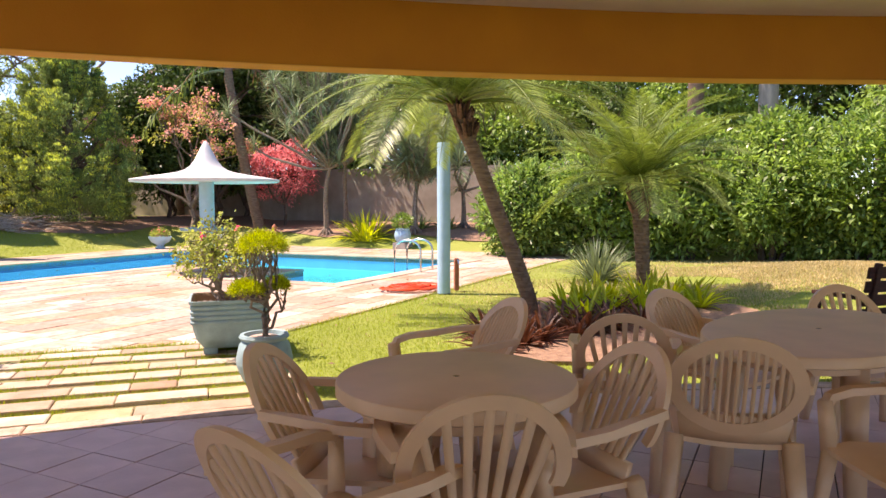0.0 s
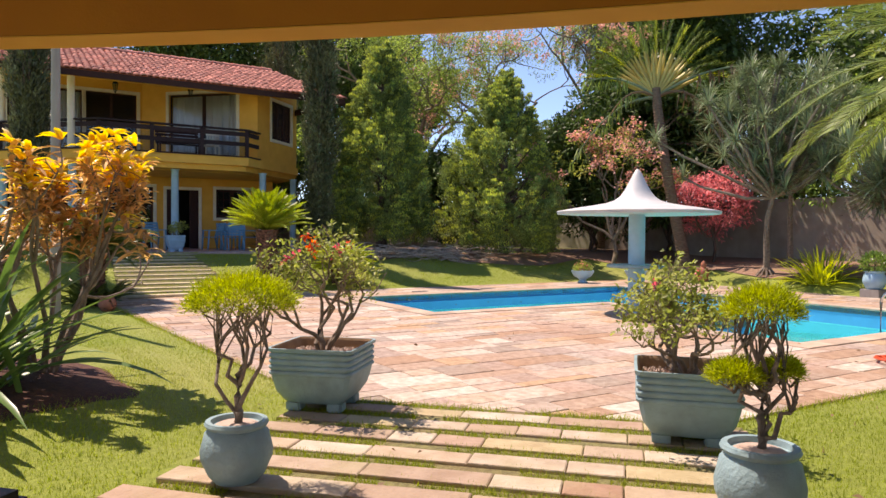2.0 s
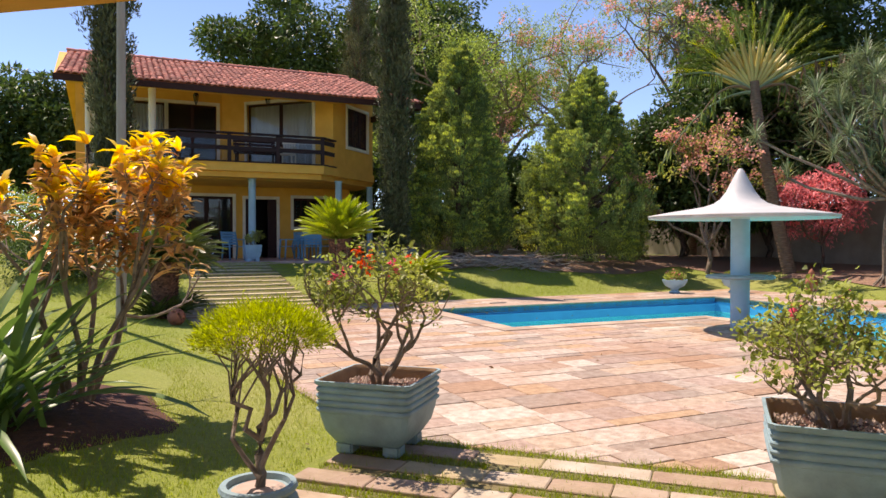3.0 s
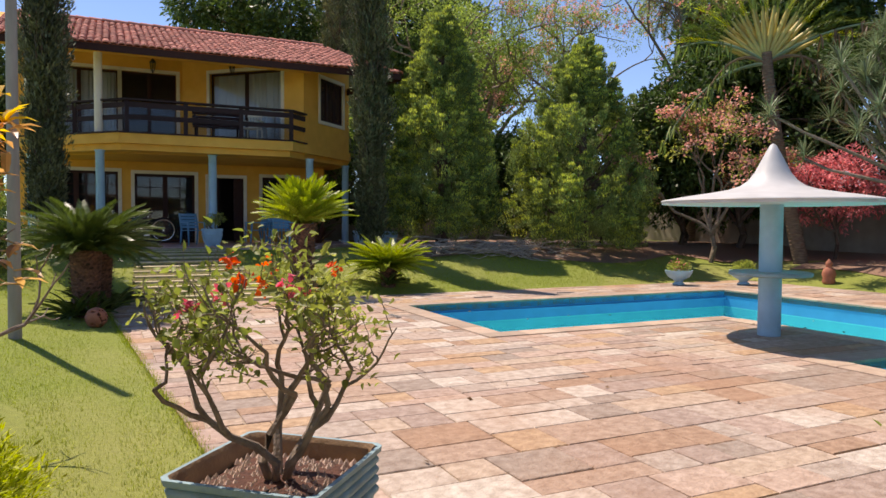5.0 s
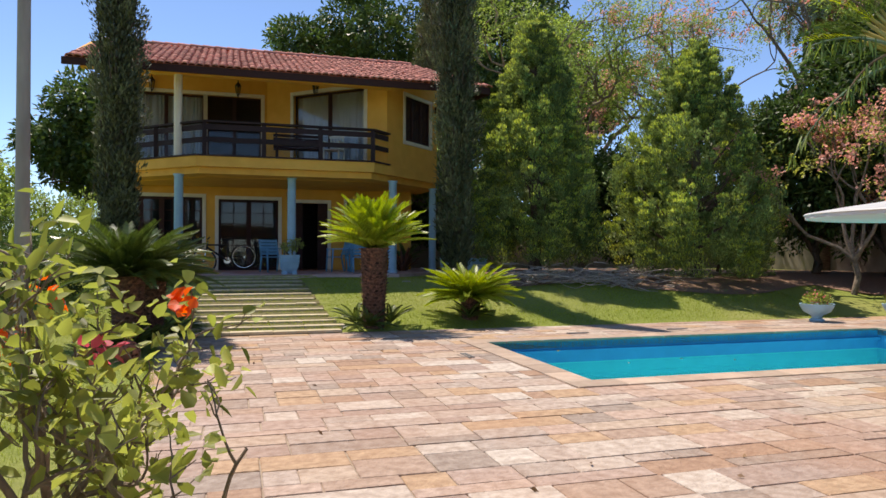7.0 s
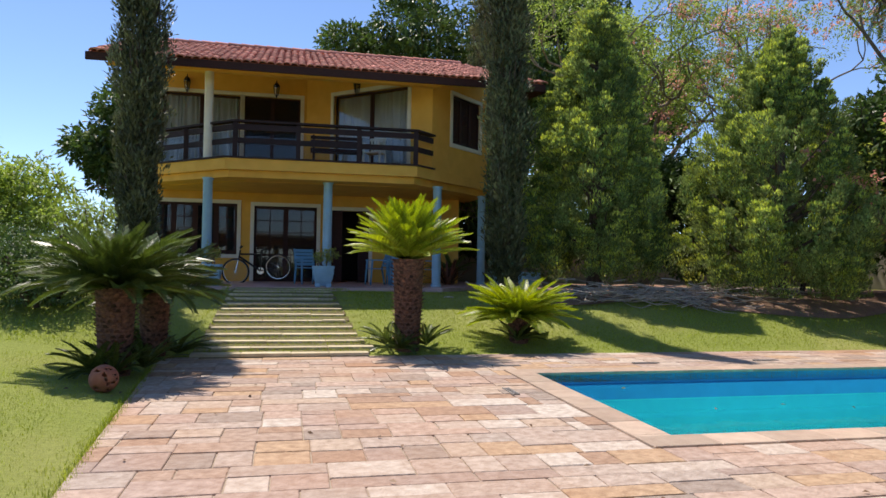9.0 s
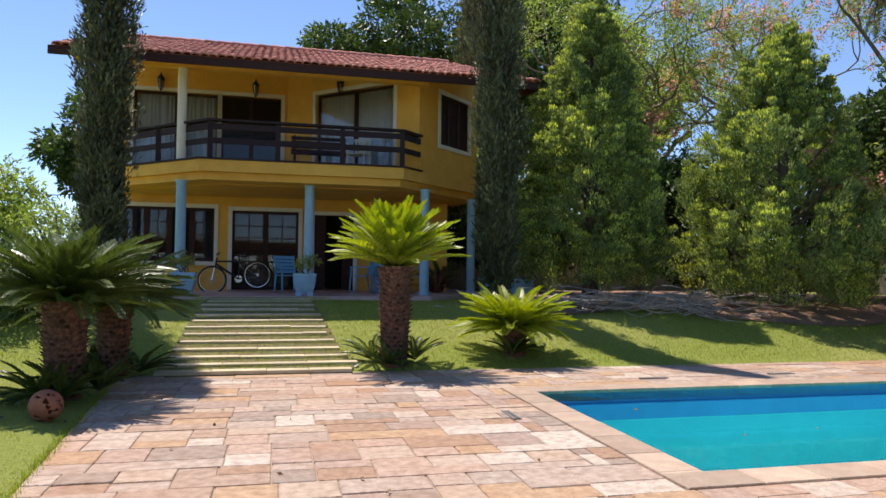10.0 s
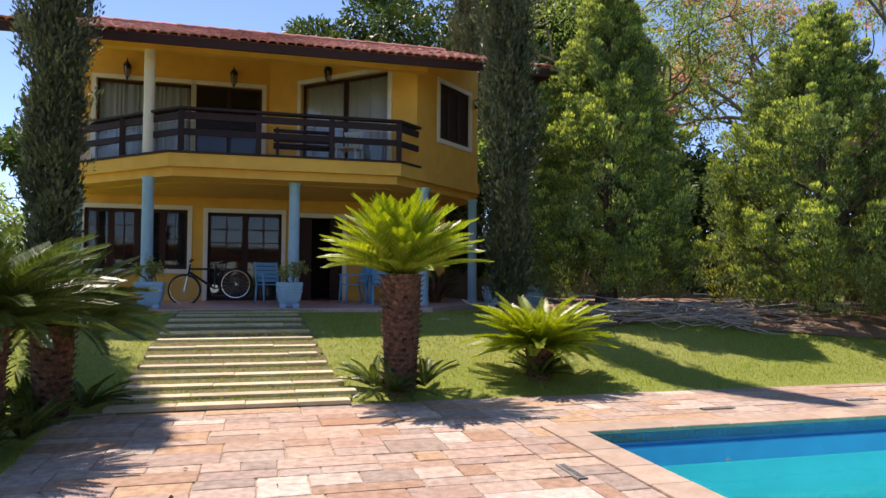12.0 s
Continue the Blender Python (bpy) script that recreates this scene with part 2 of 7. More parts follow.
CROTONLEAF = leaf_material("croton_orange_leaf", (0.66, 0.44, 0.19), (0.47, 0.26, 0.12), rough=0.35, leafy=0.35, spread=0.5)
CROTONTIP = leaf_material("croton_yellow_leaf", (0.86, 0.68, 0.1), (0.72, 0.5, 0.08), rough=0.35, leafy=0.4, spread=0.25)
GRASSBLADE = material("grass_blade", (0.31, 0.375, 0.048), (0.23, 0.285, 0.033), rough=0.6, leafy=0.38, vary="island", spread=0.3, scale=0.5, gloss=0.3, stain=(0.44, 0.41, 0.14), stain_amount=0.5, stain_scale=0.3)
STRAW = leaf_material("dry_straw_blade", (0.58, 0.46, 0.25), (0.44, 0.35, 0.17), rough=0.7, leafy=0.3, spread=0.3)
DEADLEAF = leaf_material("dead_palm_leaf", (0.3, 0.19, 0.1), (0.18, 0.11, 0.06), leafy=0.2)


def glass_material(name, tint, rough=0.02, bump=0.0, scale=3.0, ior=1.38):
    """A clear pane or water skin: it lets light through with a tint and mirrors by Fresnel."""
    m = bpy.data.materials.new(name)
    m.use_nodes = True
    nodes, link = m.node_tree.nodes, m.node_tree.links.new
    nodes.remove(nodes["Principled BSDF"])
    clear, mirror, mix, fres = (nodes.new(k) for k in ("ShaderNodeBsdfTransparent", "ShaderNodeBsdfGlossy", "ShaderNodeMixShader", "ShaderNodeFresnel"))
    clear.inputs[0].default_value = (*tint, 1)
    mirror.inputs["Roughness"].default_value = rough
    fres.inputs[0].default_value = ior
    if bump:
        n, bp = nodes.new("ShaderNodeTexNoise"), nodes.new("ShaderNodeBump")
        n.inputs["Scale"].default_value, n.inputs["Detail"].default_value = scale, 3
        co = nodes.new("ShaderNodeTexCoord")
        link(co.outputs["Object"], n.inputs["Vector"])
        bp.inputs["Strength"].default_value, bp.inputs["Distance"].default_value = bump, 0.05
        link(n.outputs[0], bp.inputs["Height"])
        link(bp.outputs[0], mirror.inputs["Normal"])
        link(bp.outputs[0], fres.inputs["Normal"])
    link(fres.outputs[0], mix.inputs[0])
    link(clear.outputs[0], mix.inputs[1])
    link(mirror.outputs[0], mix.inputs[2])
    link(mix.outputs[0], nodes["Material Output"].inputs[0])
    return m


GLASS = glass_material("window_glass", (0.8, 0.82, 0.84), rough=0.01)
RAILGLASS = glass_material("clear_rail_glass", (0.86, 0.9, 0.93), rough=0.02, ior=1.13)
WATER = glass_material("pool_water", (0.8, 0.98, 0.97), rough=0.02, bump=0.1, scale=2.2, ior=1.2)


# ---- helpers of this scene ----
C = math.sqrt(0.5)
U = pose(0, 0, 0, 0, 0, 45)  # garden axes: u along the house front, n towards the house


def un(u, n, z=0.0):
    return Vector(((u - n) * C, (u + n) * C, z))


def thing(name, m, label, category, group=""):
    ob = new(name)
    ob.matrix_world = m
    return tagged(ob, label, category, group)


def finish(ob, mat, parent, label, smooth):
    ob.data.materials.append(mat)
    if smooth:
        ob.data.polygons.foreach_set("use_smooth", [True] * len(ob.data.polygons))
        ob.data.set_sharp_from_angle(angle=radians(42))
    if parent:
        ob.parent = parent
    if label:
        tagged(ob, label)
    return ob


def part(name, bm, mat, parent=None, label="", smooth=False):
    me = bpy.data.meshes.new(name)
    bmesh.ops.recalc_face_normals(bm, faces=bm.faces)
    bm.to_mesh(me)
    bm.free()
    return finish(new(name, me), mat, parent, label, smooth)


def shared(name, me, parent, m=None, label=""):
    ob = new(name, me)
    if parent:
        ob.parent = parent
    if m is not None:
        ob.matrix_basis = m
    if label:
        tagged(ob, label)
    return ob


def box(x0, y0, z0, x1, y1, z1, bevel=0.0, bm=None):
    tmp = bmesh.new()
    bmesh.ops.create_cube(tmp, size=1)
    for v in tmp.verts:
        v.co = Vector(((x0 + x1) / 2 + v.co.x * (x1 - x0), (y0 + y1) / 2 + v.co.y * (y1 - y0), (z0 + z1) / 2 + v.co.z * (z1 - z0)))
    if bevel:
        bmesh.ops.bevel(tmp, geom=tmp.edges[:], offset=bevel, segments=2, affect="EDGES")
    if bm is None:
        return tmp
    me = bpy.data.meshes.new("tmp")
    tmp.to_mesh(me)
    tmp.free()
    bm.from_mesh(me)
    bpy.data.meshes.remove(me)
    return bm


def prism(poly, z0, z1, bm=None, inset=0.0):
    """A slab over a plan polygon; inset chamfers its top edge."""
    bm = bm or bmesh.new()
    n = len(poly)
    cx, cy = sum(p[0] for p in poly) / n, sum(p[1] for p in poly) / n
    rings = [[(x, y, z0) for x, y in poly], [(x, y, z1 - inset) for x, y in poly]]
    if inset:
        def pull(x, y):
            d = math.hypot(x - cx, y - cy) or 1
            return (x - (x - cx) / d * inset * 1.4, y - (y - cy) / d * inset * 1.4, z1)
        rings.append([pull(x, y) for x, y in poly])
    vs = [[bm.verts.new(p) for p in r] for r in rings]
    for a, b in zip(vs, vs[1:]):
        for i in range(n):
            bm.faces.new((a[i], a[(i + 1) % n], b[(i + 1) % n], b[i]))
    bm.faces.new(vs[-1])
    bm.faces.new(vs[0][::-1])
    return bm


def lathe(profile, seg=24, sx=1.0, sy=1.0, bm=None, at=(0, 0, 0), square=0.0):
    """Turn a profile of (radius, height); square above 0 pulls the rings towards squares."""
    bm = bm or bmesh.new()
    rings = []
    for r, z in profile:
        ring = []
        for i in range(seg):
            a = 2 * math.pi * (i + 0.5) / seg
            k = (1 - square) + square / max(abs(math.cos(a)), abs(math.sin(a)))
            ring.append(bm.verts.new((at[0] + r * k * sx * math.cos(a), at[1] + r * k * sy * math.sin(a), at[2] + z)))
        rings.append(ring)
    for a, b in zip(rings, rings[1:]):
        for i in range(seg):
            bm.faces.new((a[i], a[(i + 1) % seg], b[(i + 1) % seg], b[i]))
    if profile[0][0] > 1e-4:
        bm.faces.new(rings[0][::-1])
    if profile[-1][0] > 1e-4:
        bm.faces.new(rings[-1])
    return bm


def frame_of(d):
    d = Vector(d).normalized()
    side = d.cross(Vector((0, 0, 1)))
    side = side.normalized() if side.length > 1e-4 else Vector((1, 0, 0))
    return side, side.cross(d)


class Geo:
    """Gathers vertices and faces for one mesh."""

    def __init__(self):
        self.v, self.f, self.n = [], [], 0

    def add(self, v, f):
        self.v.append(np.asarray(v, float))
        self.f.append(np.asarray(f) + self.n)
        self.n += len(v)

    def tube(self, pts, radii, seg=6):
        pts = [Vector(p) for p in pts]
        out = []
        for i, p in enumerate(pts):
            d = pts[min(i + 1, len(pts) - 1)] - pts[max(i - 1, 0)]
            a, b = frame_of(d)
            r = radii[i] if hasattr(radii, "__len__") else radii
            out += [p + r * (math.cos(q) * a + math.sin(q) * b) for q in (2 * math.pi * k / seg for k in range(seg))]
        f = []
        for i in range(len(pts) - 1):
            for k in range(seg):
                f.append((i * seg + k, i * seg + (k + 1) % seg, (i + 1) * seg + (k + 1) % seg, (i + 1) * seg + k))
        self.add([tuple(p) for p in out], f)
        return self

    def leaves(self, pos, way, length, width, droop=0.0, fold=0.25, rng=None):
        """Pointed, folded leaves from pos along way; arrays of the same length."""
        pos, way = np.asarray(pos, float), np.asarray(way, float)
        n = len(pos)
        way = way / (np.linalg.norm(way, axis=1, keepdims=True) + 1e-9)
        rng = rng or np.random.default_rng(1)
        ref = rng.normal(size=(n, 3)) * 0.6 + (0, 0, 1)
        side = np.cross(way, ref)
        side /= np.linalg.norm(side, axis=1, keepdims=True) + 1e-9
        up = np.cross(side, way)
        L, W = np.broadcast_to(length, n)[:, None], np.broadcast_to(width, n)[:, None]
        mid = pos + way * L * 0.5
        tip = pos + way * L - up * L * droop
        v = np.stack([pos, mid + side * W * 0.5 + up * W * fold, tip, mid - side * W * 0.5 + up * W * fold], 1).reshape(-1, 3)
        f = np.arange(4 * n).reshape(n, 4)
        self.add(v, f)
        return self

    def ovate(self, pos, way, length, width, rng):
        """Ovate leaves of two halves folded along the midrib, with drooping tips."""
        pos, way = np.asarray(pos, float), np.asarray(way, float)
        n = len(pos)
        way = way / (np.linalg.norm(way, axis=1, keepdims=True) + 1e-9)
        side = np.cross(way, rng.normal(size=(n, 3)) * 0.5 + (0, 0, 1))
        side /= np.linalg.norm(side, axis=1, keepdims=True) + 1e-9
        up = np.cross(side, way)
        L, W = np.asarray(length)[:, None], np.asarray(width)[:, None]
        tip = pos + way * L - up * L * 0.22
        v = [pos, tip]
        for sd in (1, -1):
            v += [pos + way * L * 0.26 + side * sd * W * 0.5 + up * W * 0.2, pos + way * L * 0.66 + side * sd * W * 0.42 + up * W * 0.1 - up * L * 0.06]
        v = np.stack(v, 1).reshape(-1, 3)
        o = (np.arange(n) * 6)[:, None]
        self.add(v, np.concatenate([o + (0, 2, 3, 1), o + (0, 1, 5, 4)]))
        return self

    def blade(self, base, way, length, width, curl=0.5, seg=4):
        """One long arching blade, tapered, with a fold along the middle."""
        p, d = Vector(base), Vector(way).normalized()
        side = d.cross(Vector((0, 0, 1)))
        side = side.normalized() if side.length > 1e-3 else Vector((1, 0, 0))
        v, f = [], []
        for i in range(seg + 1):
            t = i / seg
            w = width * 0.5 * (0.55 + 1.3 * t) * (1 - t) ** 0.6 if t < 1 else 0.001
            up = side.cross(d)
            v += [p - side * w + up * w * 0.4, p, p + side * w + up * w * 0.4]
            p = p + d * (length / seg)
            d = (d - Vector((0, 0, 1)) * curl / seg).normalized()
        for i in range(seg):
            a = 3 * i
            f += [(a, a + 1, a + 4, a + 3), (a + 1, a + 2, a + 5, a + 4)]
        self.add([tuple(q) for q in v], f)
        return self

    def mesh(self, name):
        me = bpy.data.meshes.new(name)
        v, f = np.concatenate(self.v), np.concatenate(self.f)
        me.vertices.add(len(v))
        me.vertices.foreach_set("co", v.astype(np.float32).ravel())
        k = f.shape[1]
        me.loops.add(f.size)
        me.loops.foreach_set("vertex_index", f.astype(np.int32).ravel())
        me.polygons.add(len(f))
        me.polygons.foreach_set("loop_start", np.arange(0, f.size, k, dtype=np.int32))
        me.update(calc_edges=True)
        me.validate()
        return me

    def build(self, name, mat, parent=None, label="", smooth=False):
        return finish(new(name, self.mesh(name)), mat, parent, label, smooth)


def clip(poly, a, b, c):
    """Keep the part of a plan polygon where a*x + b*y >= c."""
    out = []
    for i, p in enumerate(poly):
        q = poly[(i + 1) % len(poly)]
        dp, dq = a * p[0] + b * p[1] - c, a * q[0] + b * q[1] - c
        if dp >= 0:
            out.append(p)
        if dp * dq < 0:
            t = dp / (dp - dq)
            out.append((p[0] + t * (q[0] - p[0]), p[1] + t * (q[1] - p[1])))
    return out


def smooth01(t):
    t = min(max(t, 0.0), 1.0)
    return t * t * (3 - 2 * t)


def ground_height(u, n):
    up_house = 0.76 * (0.55 * min(max((n - 17.55) / 4.0, 0), 1) + 0.45 * smooth01((n - 17.55) / 4.0))
    far_side = 0.42 * min(max((u - 18.15) / 1.7, 0), 1) + 0.2 * min(max((u - 20) / 5, 0), 1)
    p = un(u, n)
    mound = 0.3 * math.exp(-((p.x - 11.0) ** 2 + (p.y - 9.0) ** 2) / 9.0)
    bank = 0.13 * min(max(2.9 - u, 0), 2.0) * smooth01((p.y - 5.3) / 1.5) * smooth01((-2.75 - p.x) / 1.3)
    mound += bank
    wave = 0.02 * noise.noise(Vector((u * 0.6, n * 0.6, 0.3))) if max(up_house, far_side, mound) > 0.03 or u < 2.6 else 0
    return max(up_house, far_side) + mound - 0.018 + wave


def on_ground(x, y):
    return ground_height((x + y) * C, (y - x) * C)


# ---- ground, patio and pool ----
def lines(fine0, fine1, step):
    inner = list(np.arange(fine0, fine1 + 1e-6, step))
    lo = [fine0 - d for d in (3, 8, 18, 40, 90, 220, 600)][::-1]
    hi = [fine1 + d for d in (3, 8, 18, 40, 90, 220, 600)]
    return lo + inner + hi


us, ns = lines(-14, 34, 0.5), lines(-14, 36, 0.5)
gv = [(u, n, ground_height(u, n)) for n in ns for u in us]
gf = [(j * len(us) + i, j * len(us) + i + 1, (j + 1) * len(us) + i + 1, (j + 1) * len(us) + i)
      for j in range(len(ns) - 1) for i in range(len(us) - 1)
      if not (5.5 <= us[i] and us[i + 1] <= 17 and 6 <= ns[j] and ns[j + 1] <= 16.5)]
g = Geo()
g.add(gv, gf)
ground = g.build("ground", LAWN, smooth=True)
ground.matrix_world = U
tagged(ground, "mown lawn with dry patches, sloping up to the house", "lawn", kind="structure")

POOL = [(7.65, 15.6), (7.65, 12.25), (11.8, 12.25), (11.8, 9.0), (10.05, 9.0), (10.05, 7.0), (15.4, 7.0), (15.4, 15.6)]
LAWN_EDGE = 4.1  # the lawn meets the slabs where u + 0.075 n has this value
PATIO_EDGE = 7.62  # the patio begins here, measured along y


def in_pool(u, n, m=0.0):
    return (7.65 - m < u < 15.4 + m and 12.25 - m < n < 15.6 + m) or (11.8 - m < u < 15.4 + m and 8 < n < 13) or (10.05 - m < u < 15.4 + m and 7.0 - m < n < 9.0 + m)


patio = bmesh.new()
base = [[(2.7, 12.25), (2.7, 17.5), (18.1, 17.5), (18.1, 15.6), (7.65, 15.6), (7.65, 12.25)],
        [(2.7, 9.0), (2.7, 12.25), (11.8, 12.25), (11.8, 9.0)], [(15.4, 7.0), (15.4, 15.6), (18.1, 15.6), (18.1, 7.0)],
        [(2.7, 7.0), (2.7, 9.0), (10.05, 9.0), (10.05, 7.0)], [(2.7, 5.0), (2.7, 7.0), (18.1, 7.0), (18.1, 5.0)]]
for poly in base:
    poly = clip(clip(poly, C, C, PATIO_EDGE), 1, 0.075, LAWN_EDGE + 0.02)
    if len(poly) > 2:
        prism(poly, -0.12, -0.012, patio)
patio = part("patio", patio, GROUT)
patio.matrix_world = U
tagged(patio, "patio of irregular pinkish sandstone slabs round the pool", "patio", kind="structure")

pool = bmesh.new()
DEPTH = 1.35
top = [pool.verts.new((u, n, -0.004)) for u, n in POOL]
mid = [pool.verts.new((u, n, -0.36)) for u, n in POOL]
low = [pool.verts.new((u, n, -DEPTH)) for u, n in POOL]
for i in range(8):
    j = (i + 1) % 8
    pool.faces.new((top[i], top[j], mid[j], mid[i]))
pool_walls = part("pool_wall", pool, POOLWALL)
pool_walls.matrix_world = U
tagged(pool_walls, "deep blue painted pool wall above the water", "pool wall", kind="structure")
basin = bmesh.new()
mid = [basin.verts.new((u, n, -0.36)) for u, n in POOL]
low = [basin.verts.new((u, n, -DEPTH)) for u, n in POOL]
for i in range(8):
    basin.faces.new((mid[i], mid[(i + 1) % 8], low[(i + 1) % 8], low[i]))
basin.faces.new(low)
basin = part("pool_floor", basin, POOLFLOOR)
basin.matrix_world = U
tagged(basin, "turquoise painted pool floor and lower walls", "pool floor", kind="structure")
water = bmesh.new()
water.faces.new([water.verts.new((u, n, -0.37)) for u, n in POOL])
water.normal_update()
if water.faces[:][0].normal.z < 0:
    bmesh.ops.reverse_faces(water, faces=water.faces)
water_mesh = bpy.data.meshes.new("water")
water.to_mesh(water_mesh)
water.free()
water = finish(new("water", water_mesh), WATER, None, "", False)
water.matrix_world = U
tagged(water, "still clear turquoise pool water", "water", kind="structure")
# a ledge along the far wall
part("pool_ledge", box(7.66, 15.52, -0.2, 15.39, 15.598, -0.15, 0.008), POOLWALL, pool_walls)

# ---- open veranda from which the walk starts; its edge bows outwards ----
FLOOR = 0.04


def bow(x, y0):
    return y0 - 0.034 * (x + 0.3) ** 2


def bowed(y0, y1, z0, z1, x0=-6.5, x1=8.5):
    xs = np.linspace(x0, x1, 31)
    return prism([(x, bow(x, y0) if y0 > 0 else y0) for x in xs] + [(x, bow(x, y1)) for x in xs[::-1]], z0, z1)


vf = part("floor", bowed(-3.6, 5.0, -0.15, FLOOR - 0.012), DARKJOINT)
tagged(vf, "veranda floor of pinkish terracotta tiles laid diagonally", "floor", kind="structure")
ceil = part("ceiling", bowed(-3.6, 4.565, 2.52, 2.66), CEILING)
tagged(ceil, "cream painted veranda ceiling", "ceiling", kind="structure")
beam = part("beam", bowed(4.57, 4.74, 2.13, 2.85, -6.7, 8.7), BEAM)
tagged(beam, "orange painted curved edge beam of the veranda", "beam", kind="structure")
# Thin paler strip paints the bounced light onto the beam's underside.
soffit = part("beam_lit_soffit", bowed(4.572, 4.738, 2.124, 2.128, -6.7, 8.7), OCHRE)
tagged(soffit, "underside of the veranda beam, paler ochre for bounced light", "beam", kind="structure")
eave = part("eave", bowed(4.57, 5.7, 2.86, 2.98, -6.9, 8.9), CEILING)
tagged(eave, "roof overhang beyond the veranda beam", "eave", kind="structure")
for x, y in ((-6.2, -3.3), (1.0, -3.3), (8.2, -3.3), (-6.2, 2.8), (8.2, 1.6)):
    p = part("pillar", box(x - 0.15, y - 0.15, -0.1, x + 0.15, y + 0.15, 2.53, 0.01), OCHRE)
    tagged(p, "ochre painted veranda pillar", "pillar", kind="structure")

# ---- house ----
house = thing("house", U, "two-storey ochre house with balcony and terracotta tiled roof", "house")


def wall_run(bm, p, q, z0, z1, thick, holes=()):
    """A wall from p to q in plan, thick to its left, with openings (s0, s1, z0, z1) along it."""
    p, q = Vector(p), Vector(q)
    d = (q - p).normalized()
    left = Vector((-d.y, d.x)) * thick
    length = (q - p).length
    ss = sorted({0.0, length, *[s for h in holes for s in h[:2]]})
    zs = sorted({z0, z1, *[z for h in holes for z in h[2:]]})
    for s0, s1 in zip(ss, ss[1:]):
        for a, b in zip(zs, zs[1:]):
            if any(h[0] - 1e-6 <= s0 and s1 <= h[1] + 1e-6 and h[2] - 1e-6 <= a and b <= h[3] + 1e-6 for h in holes):
                continue
            prism([tuple(p + d * s0), tuple(p + d * s1), tuple(p + d * s1 + left), tuple(p + d * s0 + left)], a, b, bm)
    return bm


def weld(bm):
    """Make the blocks of a wall one shell: merge corners and drop the faces between blocks."""
    bmesh.ops.remove_doubles(bm, verts=bm.verts, dist=1e-4)
    bm.verts.index_update()
    seen = {}
    for f in bm.faces:
        seen.setdefault(tuple(sorted(v.index for v in f.verts)), []).append(f)
    bmesh.ops.delete(bm, geom=[f for fs in seen.values() if len(fs) > 1 for f in fs], context="FACES_ONLY")
    return bm


PORCH, SLAB, TOP = 0.82, 3.68, 6.6
LOWER = [(0.16, 2.37, 1.55, 2.94), (2.82, 4.52, PORCH, 2.9), (4.94, 5.99, PORCH, 2.84), (6.58, 7.7, 1.9, 2.9)]
UPPER = [(0.35, 2.4, SLAB, 5.92), (2.49, 4.01, SLAB, 5.92)]
BAY_L, BAY_C, BAY_R = (4.93, 27.0), (7.93, 24.0), (9.9, 25.97)
SLIDE, SHUT = (1.02, 3.5, SLAB, 5.9), (0.92, 2.34, 4.5, 5.76)
w = bmesh.new()
wall_run(w, (0.75, 27), (9.36, 27), 0.0, 3.4, 0.22, LOWER)
wall_run(w, (9.36, 27.22), (9.36, 33), 0.0, 3.4, 0.2)
wall_run(w, (0.75, 33), (0.75, 27.22), 0.0, 3.4, -0.2)
part("ground_floor_wall", weld(w), OCHRE, house)
w = bmesh.new()
wall_run(w, (0.75, 27), BAY_L, 3.4, TOP, 0.2, UPPER)
wall_run(w, BAY_L, BAY_C, 3.37, TOP, 0.2, [SLIDE])
BAY_D = (BAY_C[0] + 0.2 * C + 0.001, BAY_C[1] + 0.2 * C + 0.001)
wall_run(w, BAY_D, BAY_R, 3.37, TOP, 0.2, [(SHUT[0] - 0.2, SHUT[1] - 0.2, SHUT[2], SHUT[3])])
wall_run(w, (9.9, 26.1), (9.9, 33), 3.37, TOP, 0.2)
wall_run(w, (0.75, 33), (0.75, 27.2), 3.4, TOP, -0.2)
for v in w.verts:
    if v.co.z > 6.2:  # the wall tops follow the roof's slope
        v.co.z = 5.64 + 0.3565 * (min(v.co.y, 55 - v.co.y) - 22.9)
part("upper_floor_wall", weld(w), OCHRE, house)
w = bmesh.new()
wall_run(w, (9.9, 33.2), (0.75, 33.2), 0.0, 5.2, -0.2)
part("back_wall", w, OCHRE, house)
part("porch_floor", prism([(0.5, 22.8), (8.0, 22.8), (10.0, 25.1), (10.0, 33), (0.5, 33)], 0.2, PORCH), TILE, house, "terracotta porch floor")
FRONT = [(3.1, 23.3), (7.45, 23.3), (7.95, 23.82), (9.9, 25.8), (9.9, 33), (0.75, 33), (0.75, 25.65)]
part("upper_floor_slab", prism(FRONT, 3.43, SLAB), OCHRE, house)
part("porch_beam", prism([(3.16, 23.45), (7.4, 23.45), (7.9, 24.0), (9.85, 25.95), (9.85, 32.9), (0.8, 32.9), (0.8, 25.75)], 3.27, 3.43), OCHRE, house)
part("porch_ceiling", prism([(3.4, 24.1), (7.3, 24.1), (9.3, 26.2), (9.3, 26.99), (0.9, 26.99), (0.9, 26.4)], 3.25, 3.266), OCHRE, house)
part("balcony_edge", prism([(3.08, 23.26), (7.47, 23.26), (7.99, 23.80), (7.93, 23.86), (7.43, 23.32), (3.12, 23.32), (0.8, 25.66), (0.74, 25.6)], 3.684, 3.72), RAILWOOD, house, "dark wooden edge strip")

